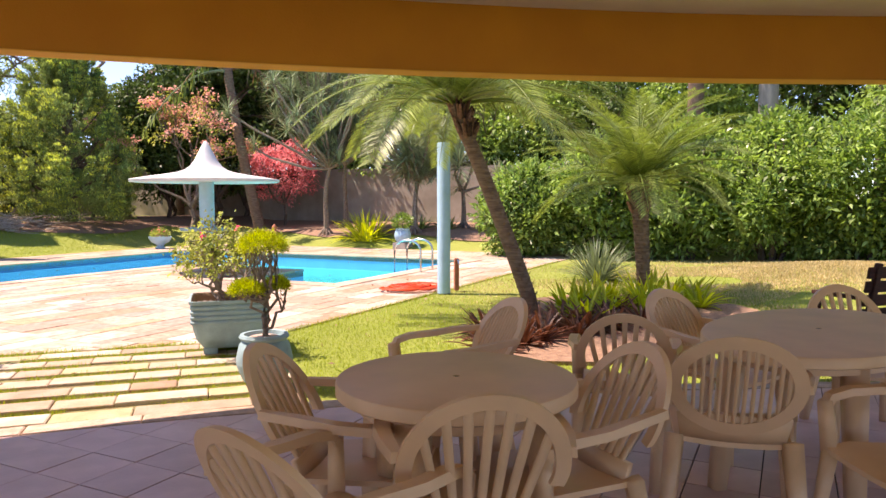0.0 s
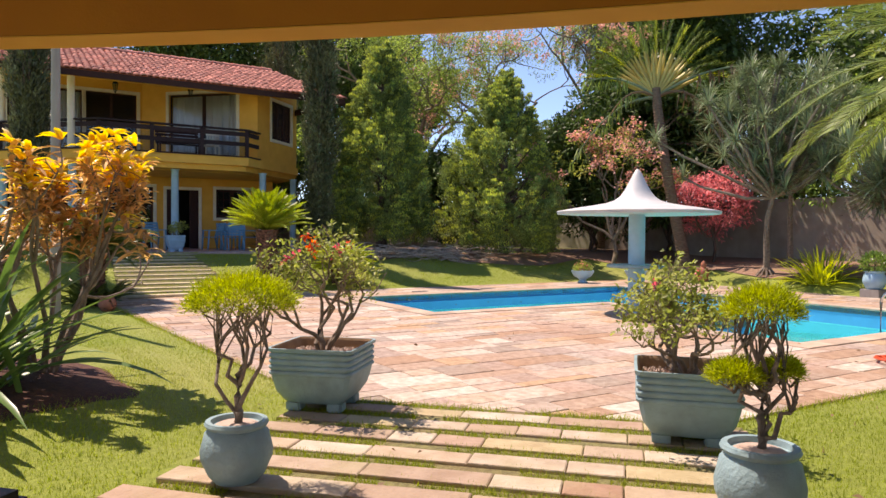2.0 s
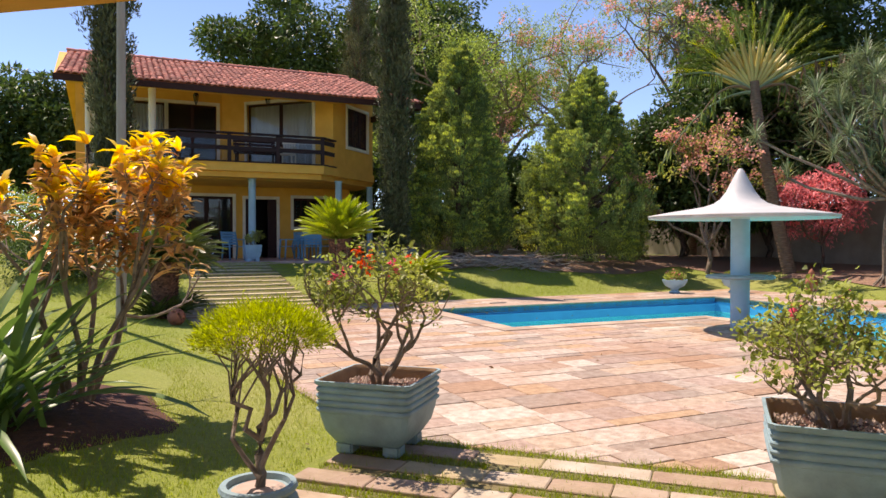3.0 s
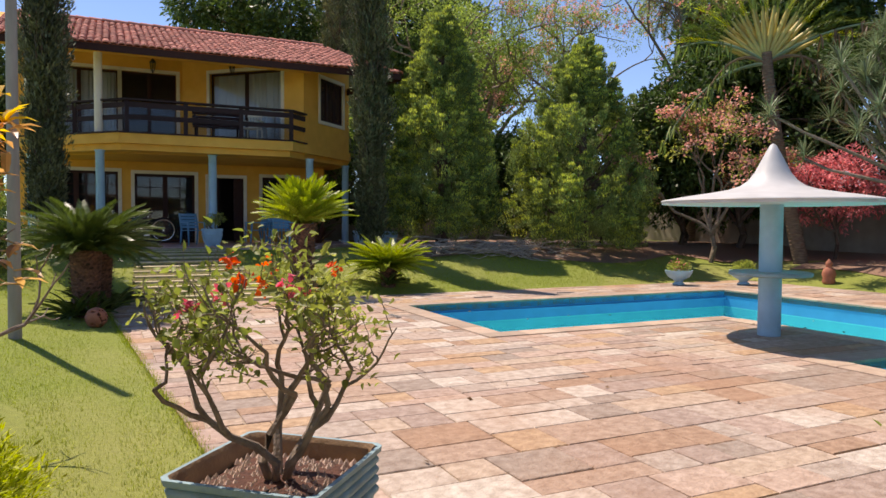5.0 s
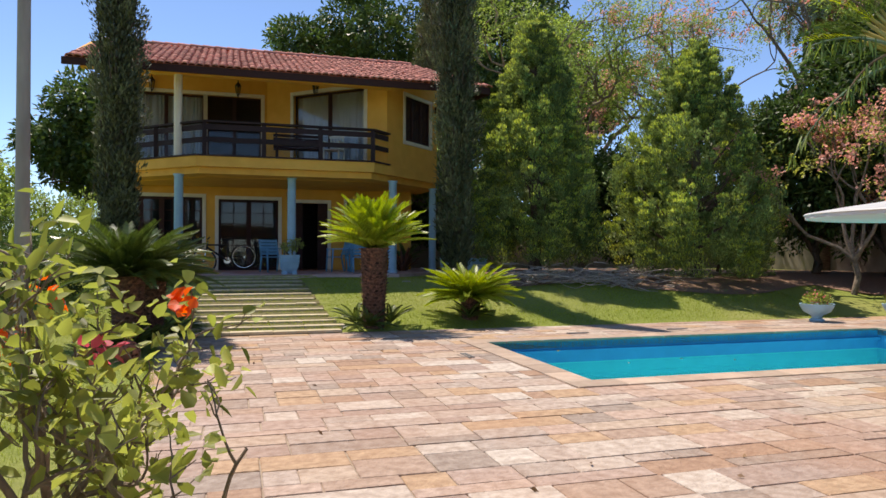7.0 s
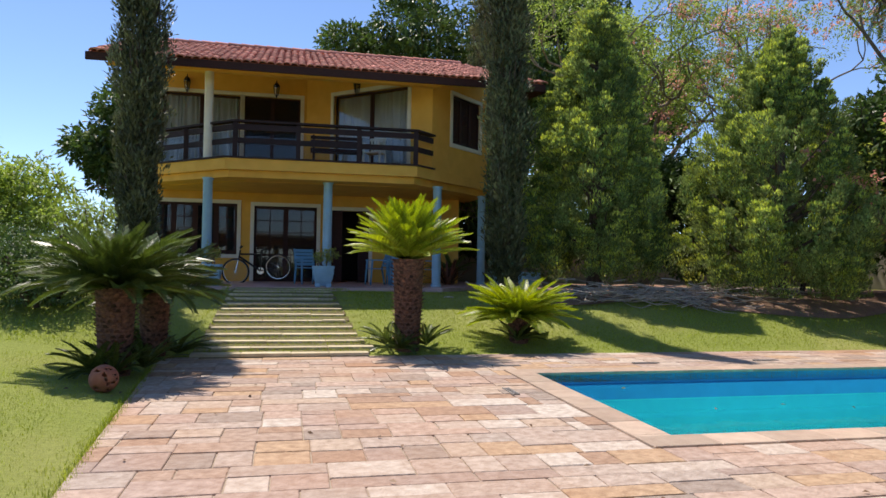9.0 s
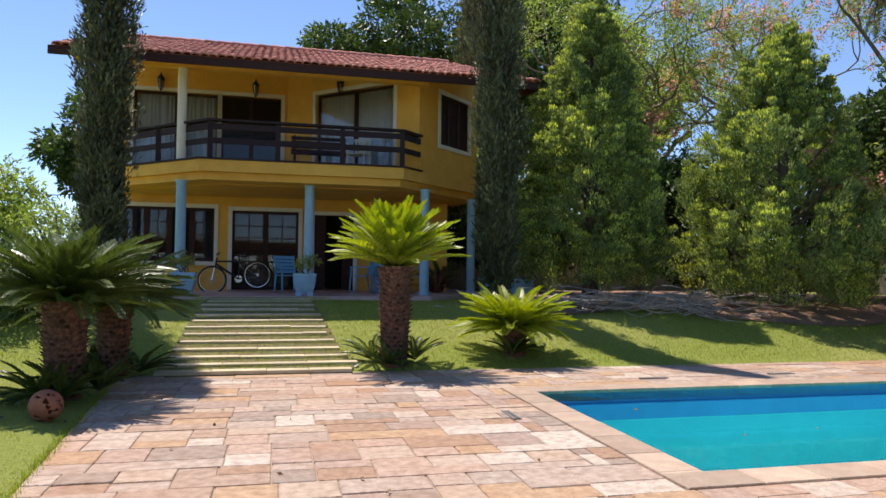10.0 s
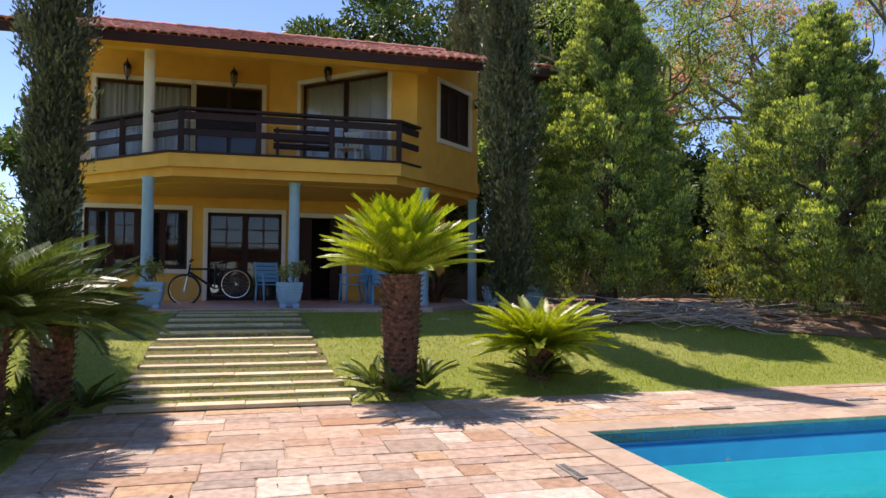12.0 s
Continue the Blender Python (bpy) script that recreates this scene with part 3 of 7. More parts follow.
# porch columns and balcony pillars
col = lathe([(0.13, 0), (0.13, 0.05), (0.11, 0.07), (0.105, 2.4), (0.13, 2.44), (0.13, 2.46)], 20)
column = part("column", col, BLUEPAINT, house, "round pale blue porch column", True)
column.matrix_basis = pose(2.68, 23.9, PORCH)
for u, n in ((5.41, 23.9), (8.07, 23.9), (9.72, 25.8), (1.0, 25.9)):
    shared("column", column.data, house, pose(u, n, PORCH), "round pale blue porch column")
pil = part("pillar", lathe([(0.1, 0), (0.1, 2.4)], 18), TRIM, house, "round cream balcony pillar", True)
pil.matrix_basis = pose(2.66, 23.9, SLAB)
shared("pillar", pil.data, house, pose(0.98, 25.75, SLAB), "round cream balcony pillar")

# balcony railing
posts = [(3.3, 23.36), (4.69, 23.36), (6.08, 23.36), (7.42, 23.36), (2.1, 24.5), (0.95, 25.65)]
for u, n in posts:
    r = part("rail_post", box(u - 0.05, n - 0.05, SLAB + 0.02, u + 0.05, n + 0.05, 4.5, 0.006), RAILWOOD, house)
runs = [((3.3, 23.36), (7.42, 23.36)), ((3.3, 23.36), (0.95, 25.65)), ((7.42, 23.36), (7.9, 23.86))]
for (ua, na), (ub, nb) in runs:
    d = Vector((ub - ua, nb - na)).normalized()
    s = Vector((-d.y, d.x))
    for z0, z1, hw in ((4.50, 4.545, 0.09), (4.33, 4.46, 0.025), (4.03, 4.15, 0.025)):
        a, b = Vector((ua, na)) - d * 0.04, Vector((ub, nb)) + d * 0.04
        part("rail", prism([tuple(a - s * hw), tuple(b - s * hw), tuple(b + s * hw), tuple(a + s * hw)], z0, z1), RAILWOOD, house)
for (ua, na), (ub, nb) in ((posts[0], posts[1]), (posts[1], posts[2]), (posts[2], posts[3]), (posts[0], posts[4]), (posts[4], posts[5])):
    gp = part("glass_panel", prism([(ua, na + 0.03), (ub, nb + 0.03), (ub, nb + 0.036), (ua, na + 0.036)], SLAB + 0.06, 4.3), RAILGLASS, house, "clear glass rail panel")
    gp.visible_shadow = False


# windows and doors: each is a frame of its own with parts
def opening(name, p, d, s0, s1, z0, z1, kind, label):
    """A trimmed opening in the wall that runs from p along d; its parts are built in wall axes (s, depth, z)."""
    ang = math.degrees(math.atan2(d[1], d[0]))
    ob = part(name, bmesh.new(), TRIM, house, label)
    t = 0.1
    bm = bmesh.new()
    sill = z0 - t if kind in ("grid", "shutter", "small") else z0
    for q in ((s0 - t, -0.035, sill, s0, 0.05, z1 + t), (s1, -0.035, sill, s1 + t, 0.05, z1 + t), (s0, -0.035, z1, s1, 0.05, z1 + t)):
        box(*q, 0.006, bm)
    if sill < z0:
        box(s0, -0.045, z0 - t, s1, 0.05, z0, 0.006, bm)
    bm.to_mesh(ob.data)
    bm.free()
    ob.matrix_basis = pose(p[0], p[1], 0, 0, 0, ang)
    w = s1 - s0
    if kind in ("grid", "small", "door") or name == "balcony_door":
        # Added near-black sheet gives the panes the darkness of an unlit room.
        part("pane_dark_backing", box(s0 + 0.01, 0.2, z0 + 0.01, s1 - 0.01, 0.212, z1 - 0.01), ROOM, ob, "added near-black sheet for the unlit room behind the panes")
    if kind == "slide":
        n = 2
        for i in range(n):
            a, b = s0 + w * i / n, s0 + w * (i + 1) / n
            fr = bmesh.new()
            y = 0.08 + 0.03 * (i % 2)
            e = 0.1 if name == "door_lower" else 0.05
            for q in ((a, y, z0, a + e, y + 0.03, z1), (b - e, y, z0, b, y + 0.03, z1), (a + e, y, z1 - e - 0.01, b - e, y + 0.03, z1), (a + e, y, z0, b - e, y + 0.03, z0 + e + 0.01)):
                box(*q, 0, fr)
            part("sash", fr, DARKWOOD, ob)
            pane = part("pane", box(a + e, y + 0.01, z0 + e + 0.01, b - e, y + 0.016, z1 - e - 0.01), GLASS, ob)
            pane.visible_shadow = False
        cv, cf, m = [], [], 90
        for i in range(m + 1):
            s = s0 + w * i / m
            y = 0.22 + 0.035 * math.sin(i * 1.15 + 2 * math.sin(i * 0.31))
            cv += [(s, y, z0 + 0.03), (s, y, z1 - 0.05)]
        for i in range(m):
            if name in ("window_balcony", "bay_door"):
                cf.append((2 * i, 2 * i + 2, 2 * i + 3, 2 * i + 1))
        if cf:
            g = Geo()
            g.add(cv, cf)
            g.build("curtain", CURTAIN, ob, "pale grey pleated curtain", True)
    elif kind in ("grid", "small", "door"):
        cols = max(2, round(w / 0.28))
        leafs = 4 if kind == "grid" else 2
        for i in range(leafs):
            a, b = s0 + w * i / leafs, s0 + w * (i + 1) / leafs
            fr = bmesh.new()
            for q in ((a, 0.06, z0, a + 0.07, 0.1, z1), (b - 0.07, 0.06, z0, b, 0.1, z1), (a + 0.07, 0.06, z1 - 0.08, b - 0.07, 0.1, z1), (a + 0.07, 0.06, z0, b - 0.07, 0.1, z0 + 0.1)):
                box(*q, 0, fr)
            rows = max(2, round((z1 - z0) / 0.32))
            for k in range(1, rows):
                z = z0 + 0.1 + (z1 - z0 - 0.18) * k / rows
                box(a + 0.07, 0.066, z - 0.014, b - 0.07, 0.094, z + 0.014, 0, fr)
            box((a + b) / 2 - 0.014, 0.068, z0 + 0.1, (a + b) / 2 + 0.014, 0.092, z1 - 0.08, 0, fr)
            part("sash", fr, DARKWOOD, ob)
            pane = part("pane", box(a + 0.07, 0.078, z0 + 0.1, b - 0.07, 0.083, z1 - 0.08), GLASS, ob)
            pane.visible_shadow = False
    elif kind == "shutter":
        for i in range(3):
            a, b = s0 + w * i / 3, s0 + w * (i + 1) / 3
            fr = bmesh.new()
            for q in ((a, 0.03, z0, a + 0.06, 0.08, z1), (b - 0.06, 0.03, z0, b, 0.08, z1), (a + 0.06, 0.03, z1 - 0.07, b - 0.06, 0.08, z1), (a + 0.06, 0.03, z0, b - 0.06, 0.08, z0 + 0.07)):
                box(*q, 0, fr)
            part("shutter_frame", fr, DARKWOOD, ob)
            m = 22
            sl = bmesh.new()
            for k in range(m):
                z = z0 + 0.07 + (z1 - z0 - 0.14) * k / m
                prism([(a + 0.06, 0.045), (b - 0.06, 0.045), (b - 0.06, 0.07), (a + 0.06, 0.07)], z, z + 0.04, sl)
            part("slats", sl, DARKWOOD, ob)
    elif kind == "open":
        for a, b in ((s0, s0 + 0.3), (s1 - 0.3, s1)):
            fr = bmesh.new()
            box(a, 0.03, z0, b, 0.07, z1, 0, fr)
            for k in range(7):
                z = z0 + 0.12 + (z1 - z0 - 0.2) * k / 7
                box(a + 0.05, 0.022, z, b - 0.05, 0.03, z + 0.2, 0, fr)
            part("door_leaf", fr, DARKWOOD, ob, "dark wooden folding door leaf, half open")
    return ob


EAST = (1, 0)
opening("window_lower", (0.75, 27), EAST, *LOWER[0], "grid", "dark wooden many-paned window with cream surround")
opening("door_lower", (0.75, 27), EAST, *LOWER[1], "door", "closed dark wooden double door with small panes and cream surround")
opening("door_open", (0.75, 27), EAST, *LOWER[2], "open", "open dark wooden door with cream surround")
opening("window_small", (0.75, 27), EAST, *LOWER[3], "small", "small dark wooden window with cream surround")
opening("window_balcony", (0.75, 27), EAST, *UPPER[0], "slide", "sliding balcony window with grey curtains")
opening("balcony_door", (0.75, 27), EAST, *UPPER[1], "slide", "dark sliding balcony door with cream surround")
opening("bay_door", BAY_L, (C, -C), *SLIDE, "slide", "wide sliding bay door with pale curtains")
opening("window_shutter", BAY_C, (C, C), *SHUT, "shutter", "closed dark wooden louvred shutters with cream surround")
# Interior surfaces are near-black; the rooms' lack of light is in their colour.
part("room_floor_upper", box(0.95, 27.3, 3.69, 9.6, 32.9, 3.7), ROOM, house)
part("room_dark_backing", box(0.97, 29.0, PORCH + 0.01, 9.3, 29.1, 5.3), ROOM, house, "added near-black sheet for the unlit depth of the rooms")
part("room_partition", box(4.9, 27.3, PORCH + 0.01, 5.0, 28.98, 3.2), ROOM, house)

# roof: boarded deck, fascia, ridge, barrel tiles
EAVE_N, EAVE_Z, RIDGE_N, RIDGE_Z = 22.9, 5.72, 27.5, 7.36
SLOPE = (RIDGE_Z - EAVE_Z) / (RIDGE_N - EAVE_N)
deck = bmesh.new()
prof = [(EAVE_N + 0.02, EAVE_Z - 0.1), (RIDGE_N, RIDGE_Z - 0.1), (34.0, EAVE_Z - 0.6), (34.0, EAVE_Z - 0.5), (RIDGE_N, RIDGE_Z), (EAVE_N + 0.02, EAVE_Z)]
ra = [deck.verts.new((0.3 if i in (0, 2, 3, 5) else 0.1, n, z)) for i, (n, z) in enumerate(prof)]
rb = [deck.verts.new((10.44 if i in (0, 2, 3, 5) else 9.45, n, z)) for i, (n, z) in enumerate(prof)]
for i in range(6):
    deck.faces.new((ra[i], ra[(i + 1) % 6], rb[(i + 1) % 6], rb[i]))
deck.faces.new(ra)
deck.faces.new(rb[::-1])
roof = part("roof", deck, OCHRE, house, "low-pitched terracotta tiled roof")
part("fascia", box(0.28, EAVE_N - 0.03, EAVE_Z - 0.17, 10.46, EAVE_N + 0.02, EAVE_Z, 0.004), DARKWOOD, house, "dark brown fascia board")
part("fascia", prism([(10.44, EAVE_N + 0.02), (10.48, EAVE_N + 0.02), (9.5, 27.4), (9.46, 27.4)], 5.53, 5.74), DARKWOOD, house, "dark brown fascia board")
part("eave_beam", box(0.5, 23.8, 5.72, 8.1, 24.0, 5.98), OCHRE, house)

# barrel tiles in rows from the eave to the ridge
TW, TL = 0.172, 0.43


def tile_mesh(width, length):
    g = Geo()
    v, f, m = [], [], 6
    for j, (y, r) in enumerate(((0, 0.56), (length, 0.46))):
        for i in range(m + 1):
            a = math.pi * i / m
            v.append((math.cos(a) * r * width, y, math.sin(a) * 0.06 + 0.012 - j * 0.012))
        for i in range(m + 1):
            a = math.pi * i / m
            v.append((math.cos(a) * (r - 0.06) * width, y, math.sin(a) * 0.045 - 0.002 - j * 0.012))
    k = m + 1
    for i in range(m):
        f += [(i, i + 1, 2 * k + i + 1, 2 * k + i), (k + i + 1, k + i, 3 * k + i, 3 * k + i + 1), (i + 1, i, k + i, k + i + 1)]
    g.add(v, f)
    return g


tile_geo = tile_mesh(TW, TL)
tile_data = tile_geo.mesh("tile")
tile_data.materials.append(ROOFTILE)
run = math.hypot(RIDGE_N - EAVE_N, RIDGE_Z - EAVE_Z)
pitch_deg = math.degrees(math.atan(SLOPE))
rest = Geo()
rows_n, cols_n = int(run / 0.36), int(10.2 / TW)
made = 0
rng = np.random.default_rng(3)
for r in range(rows_n):
    n0 = EAVE_N - 0.08 + r * 0.36 * math.cos(math.atan(SLOPE))
    z0 = EAVE_Z + 0.02 + (n0 - EAVE_N) * SLOPE
    end = 10.42 - (n0 - EAVE_N) * 0.2
    for i in range(cols_n):
        u0 = 0.36 + (i + 0.5) * TW
        if u0 > end:
            continue
        m = pose(u0 + rng.normal() * 0.006, n0 + rng.normal() * 0.008, z0 + rng.normal() * 0.004, pitch_deg, rng.normal() * 1.2, rng.normal() * 0.8)
        if made < 276:
            shared("tile", tile_data, roof, m)
            made += 1
        else:
            mm = np.array(m)
            v = np.concatenate(tile_geo.v)
            rest.add(v @ mm[:3, :3].T + mm[:3, 3], np.concatenate(tile_geo.f))
rest_ob = rest.build("tiles", ROOFREST, roof)
tagged(rest_ob, kind="stuff")
under = part("under_tiles", prism([(0.33, EAVE_N), (10.42, EAVE_N), (9.45, RIDGE_N), (0.33, RIDGE_N)], 0, 0.012), ROOFREST, roof)
for v in under.data.vertices:
    v.co.z += EAVE_Z + 0.004 + (v.co.y - EAVE_N) * SLOPE
rg = Geo()
for i in range(26):
    a = 0.3 + i * 0.35
    m = 6
    v = []
    for y, r in ((a, 0.16), (a + 0.4, 0.13)):
        v += [(y, RIDGE_N + r * math.cos(math.pi * k / m), RIDGE_Z + 0.02 + 0.8 * r * math.sin(math.pi * k / m)) for k in range(m + 1)]
    rg.add(v, [(k, k + 1, m + 2 + k, m + 1 + k) for k in range(m)])
tagged(rg.build("ridge_tiles", ROOFREST, roof), kind="stuff")


# wall lanterns over the balcony and a bench on it
def lantern(m):
    t = thing("wall_lantern", m, "black iron wall lantern on the ochre wall", "lamp", "wall lanterns")
    part("bracket", box(-0.02, -0.02, 0.05, 0.02, 0.1, 0.09, 0.005), BLACK, t)
    part("cage", lathe([(0.03, -0.2), (0.05, -0.17), (0.085, 0.05), (0.09, 0.07)], 6), GLASS, t)
    part("cap", lathe([(0.1, 0.07), (0.06, 0.13), (0.02, 0.18), (0.008, 0.24)], 6), BLACK, t)
    bars = Geo()
    for i in range(6):
        a = math.pi * 2 * (i + 0.5) / 6
        bars.tube([(0.052 * math.cos(a), 0.052 * math.sin(a), -0.17), (0.09 * math.cos(a), 0.09 * math.sin(a), 0.06)], 0.007, 5)
    bars.build("cage_bars", BLACK, t)
    part("finial", lathe([(0.004, -0.27), (0.02, -0.24), (0.03, -0.2)], 6), BLACK, t)
    return t


lantern(U @ pose(1.75, 26.9, 6.15))
lantern(U @ pose(4.1, 26.9, 6.15))
lantern(U @ pose(6.2, 25.62, 6.05, 0, 0, -45))


def slat_bench(m, label, width, mat):
    t = thing("slatted_bench", m, label, "bench")
    for i in range(4):
        part("slat", box(-width / 2, -0.2 + i * 0.11, 0.42, width / 2, -0.11 + i * 0.11, 0.445, 0.004), mat, t)
    for i in range(4):
        s = part("slat", box(-width / 2, -0.012, -0.04, width / 2, 0.012, 0.045, 0.004), mat, t)
        s.matrix_basis = pose(0, 0.27 + 0.02 * i, 0.52 + i * 0.105, -10)
    for x in (-width / 2 + 0.08, width / 2 - 0.08):
        part("leg", box(x - 0.025, -0.2, 0, x + 0.025, -0.15, 0.42, 0.004), mat, t)
        part("leg", box(x - 0.025, 0.22, 0, x + 0.025, 0.27, 0.42, 0.004), mat, t)
        b = part("upright", box(x - 0.025, 0, 0, x + 0.025, 0.04, 0.52, 0.004), mat, t)
        b.matrix_basis = pose(0, 0.24, 0.4, -10)
        part("armrest", box(x - 0.03, -0.22, 0.62, x + 0.03, 0.3, 0.65, 0.004), mat, t)
        part("arm_post", box(x - 0.02, -0.2, 0.44, x + 0.02, -0.16, 0.62, 0.004), mat, t)
    return t


slat_bench(U @ pose(5.65, 24.6, SLAB, 0, 0, 0), "dark slatted wooden bench on the balcony", 1.3, DARKWOOD)
t = thing("balcony_chair", U @ pose(6.55, 24.35, SLAB, 0, 0, 150), "white plastic armchair on the balcony", "chair")
part("seat", box(-0.22, -0.2, 0.4, 0.22, 0.22, 0.43, 0.012), TRIM, t)
for k in range(5):
    part("back_slat", box(-0.2 + 0.085 * k, -0.235, 0.42, -0.145 + 0.085 * k, -0.215, 0.78, 0.004), TRIM, t)
part("top_rail", box(-0.22, -0.24, 0.76, 0.22, -0.21, 0.83, 0.01), TRIM, t)
for sx in (-0.21, 0.21):
    part("leg", box(sx - 0.02, -0.22, 0, sx + 0.02, -0.18, 0.42, 0.006), TRIM, t)
    part("leg", box(sx - 0.02, 0.16, 0, sx + 0.02, 0.2, 0.63, 0.006), TRIM, t)
    part("armrest", box(sx - 0.03, -0.22, 0.62, sx + 0.03, 0.22, 0.65, 0.008), TRIM, t)
slat_bench(pose(5.45, 4.65, 0.0, 0, 0, 180), "dark slatted wooden garden bench at the veranda's edge", 1.5, DARKWOOD)


# ---- plants ----
def sphere_dirs(n, rng):
    d = rng.normal(size=(n, 3))
    return d / np.linalg.norm(d, axis=1, keepdims=True)


def conifer(x, y, h, r, seed, label, low=0.25):
    """Broad cone of upright sprays over a trunk, outer tops painted brighter as sunlit."""
    rng = np.random.default_rng(seed)
    t = thing("conifer_tree", pose(x, y, on_ground(x, y)), label, "tree", "conifers by the pool")
    trunk = Geo()
    trunk.tube([(0, 0, -0.1), (0.05, 0, h * 0.3), (0, 0.05, h * 0.9)], [0.22, 0.15, 0.03], 8)
    for i in range(40):
        z = rng.uniform(0.1, 0.8) * h
        a = rng.uniform(0, 6.28)
        q = r * (1 - z / h) * 0.8
        trunk.tube([(0, 0, z), (q * 0.5 * math.cos(a), q * 0.5 * math.sin(a), z + q * 0.25), (q * math.cos(a), q * math.sin(a), z + q * 0.75)], [0.05, 0.035, 0.01], 5)
    trunk.build("trunk", BARK, t, "", True)
    n = 400
    k = rng.uniform(0, 1, n) ** 1.15 * 0.98
    a = rng.uniform(0, 6.283, n)
    env = (r - 0.2) * (1 - k) ** 0.76 * (0.7 + 0.3 * np.minimum(1, k / 0.22)) / 0.86
    deep = np.where(np.arange(n) % 6 == 0, rng.uniform(0.3, 0.65, n), rng.uniform(0.72, 1.0, n))
    lump = np.array([1 + 0.5 * noise.noise(Vector((math.cos(b) * 1.9, math.sin(b) * 1.9, c * 5 + seed))) for b, c in zip(a, k)])
    q = env * deep * lump
    root = np.stack([q * np.cos(a), q * np.sin(a), low + k * (h - low - 0.35)], 1)
    axis = np.stack([0.3 * np.cos(a), 0.3 * np.sin(a), np.full(n, 0.95)], 1) + rng.normal(size=(n, 3)) * 0.1
    axis /= np.linalg.norm(axis, axis=1, keepdims=True)
    size = rng.uniform(0.2, 0.4, n) * (0.72 + 0.28 * (1 - k))
    # each plume is a stack of rounded heads, larger below, that rises along its axis
    step = np.arange(5) / 4.0
    sub = root[:, None] + axis[:, None] * (size[:, None] * (step * 2.0 - 0.5))[..., None] + rng.normal(size=(n, 5, 3)) * (size[:, None, None] * 0.3)
    m = 92
    d = sphere_dirs(n * 5 * m, rng).reshape(n, 5, m, 3)
    head = (size[:, None] * (0.72 - 0.42 * step))[:, :, None, None]
    p = sub[:, :, None] + d * head * rng.uniform(0.7, 1.0, (n, 5, m, 1))
    way = d * 0.6 + axis[:, None, None] * 1.0 + rng.normal(size=p.shape) * 0.18
    # Upward leaves of outer plumes take the brighter colour, as if lit from above.
    sunlit = (d[..., 2] > 0.1) & (deep[:, None, None] > 0.7) & (rng.random((n, 1, 1)) < 0.8) & (rng.random((n, 5, m)) < 0.8)
    p[..., 2] = np.maximum(p[..., 2], 0.05)
    for name, mat, pick in (("crown", CONIFER, ~sunlit), ("new_growth", CONIFERTIP, sunlit)):
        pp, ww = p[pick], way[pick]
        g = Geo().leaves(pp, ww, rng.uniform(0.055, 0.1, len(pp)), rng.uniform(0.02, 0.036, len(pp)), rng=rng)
        tagged(g.build(name, mat, t), "yellow-green leaves on the plume tops, coloured brighter as if sunlit" if name == "new_growth" else "", kind="stuff")
    return t


def cypress(x, y, h, r, seed, label, foot=0.35):
    rng = np.random.default_rng(seed)
    t = thing("cypress_tree", pose(x, y, on_ground(x, y)), label, "tree", "cypresses")
    trunk = Geo().tube([(0, 0, -0.1), (0, 0, h * 0.95)], [0.16, 0.03], 8)
    for i in range(70):
        z, a = rng.uniform(0.1, 0.95) * h, rng.uniform(0, 6.28)
        trunk.tube([(0, 0, z), (r * 0.6 * math.cos(a), r * 0.6 * math.sin(a), z + 0.5), (r * 0.75 * math.cos(a), r * 0.75 * math.sin(a), z + 1.0)], [0.03, 0.02, 0.006], 4)
    trunk.build("trunk", BARK, t, "", True)
    n = 2600
    z = rng.uniform(foot, h, n)
    a = rng.uniform(0, 6.28, n)
    env = r * np.minimum(1, (h - z) / (0.3 * h)) ** 0.6 * np.minimum(1, 0.7 + 0.3 * (z - foot) / (0.25 * h))
    lump = np.array([0.86 + 0.75 * noise.noise(Vector((math.cos(b) * 2.2, math.sin(b) * 2.2, c * 1.5 + seed))) for b, c in zip(a, z)])
    q = env * lump * rng.uniform(0.35, 1.06, n)
    p = np.stack([q * np.cos(a), q * np.sin(a), z], 1)
    o = np.stack([0.45 * np.cos(a), 0.45 * np.sin(a), np.ones(n)], 1)
    m = 16
    p, o = np.repeat(p, m, 0) + rng.normal(size=(n * m, 3)) * (0.045, 0.045, 0.1), np.repeat(o, m, 0)
    g = Geo().leaves(p, o + rng.normal(size=p.shape) * 0.4, rng.uniform(0.07, 0.16, len(p)), rng.uniform(0.022, 0.048, len(p)), rng=rng)
    tagged(g.build("crown", CYPRESS, t), kind="stuff")
    return t


def grow(rng, p, d, length, radius, depth, out, tips, spread=0.6, rise=0.15, kids=(2, 3), wobble=0.25, shrink=0.72):
    """A branch that forks; out gathers (points, radii), tips the ends."""
    pts, k = [Vector(p)], 4
    d = Vector(d).normalized()
    for i in range(k):
        d = (d + Vector(rng.normal(size=3)) * wobble + Vector((0, 0, rise))).normalized()
        pts.append(pts[-1] + d * length / k)
    out.append((pts, [radius * (1 - 0.4 * i / k) for i in range(k + 1)]))
    if depth == 0:
        tips.append((pts[-1], d))
        return
    for i in range(rng.integers(kids[0], kids[1] + 1)):
        nd = (d + Vector(rng.normal(size=3)) * spread).normalized()
        grow(rng, pts[-1 - (i % 2)], nd, length * shrink * rng.uniform(0.8, 1.15), radius * 0.6, depth - 1, out, tips, spread, rise, kids, wobble, shrink)


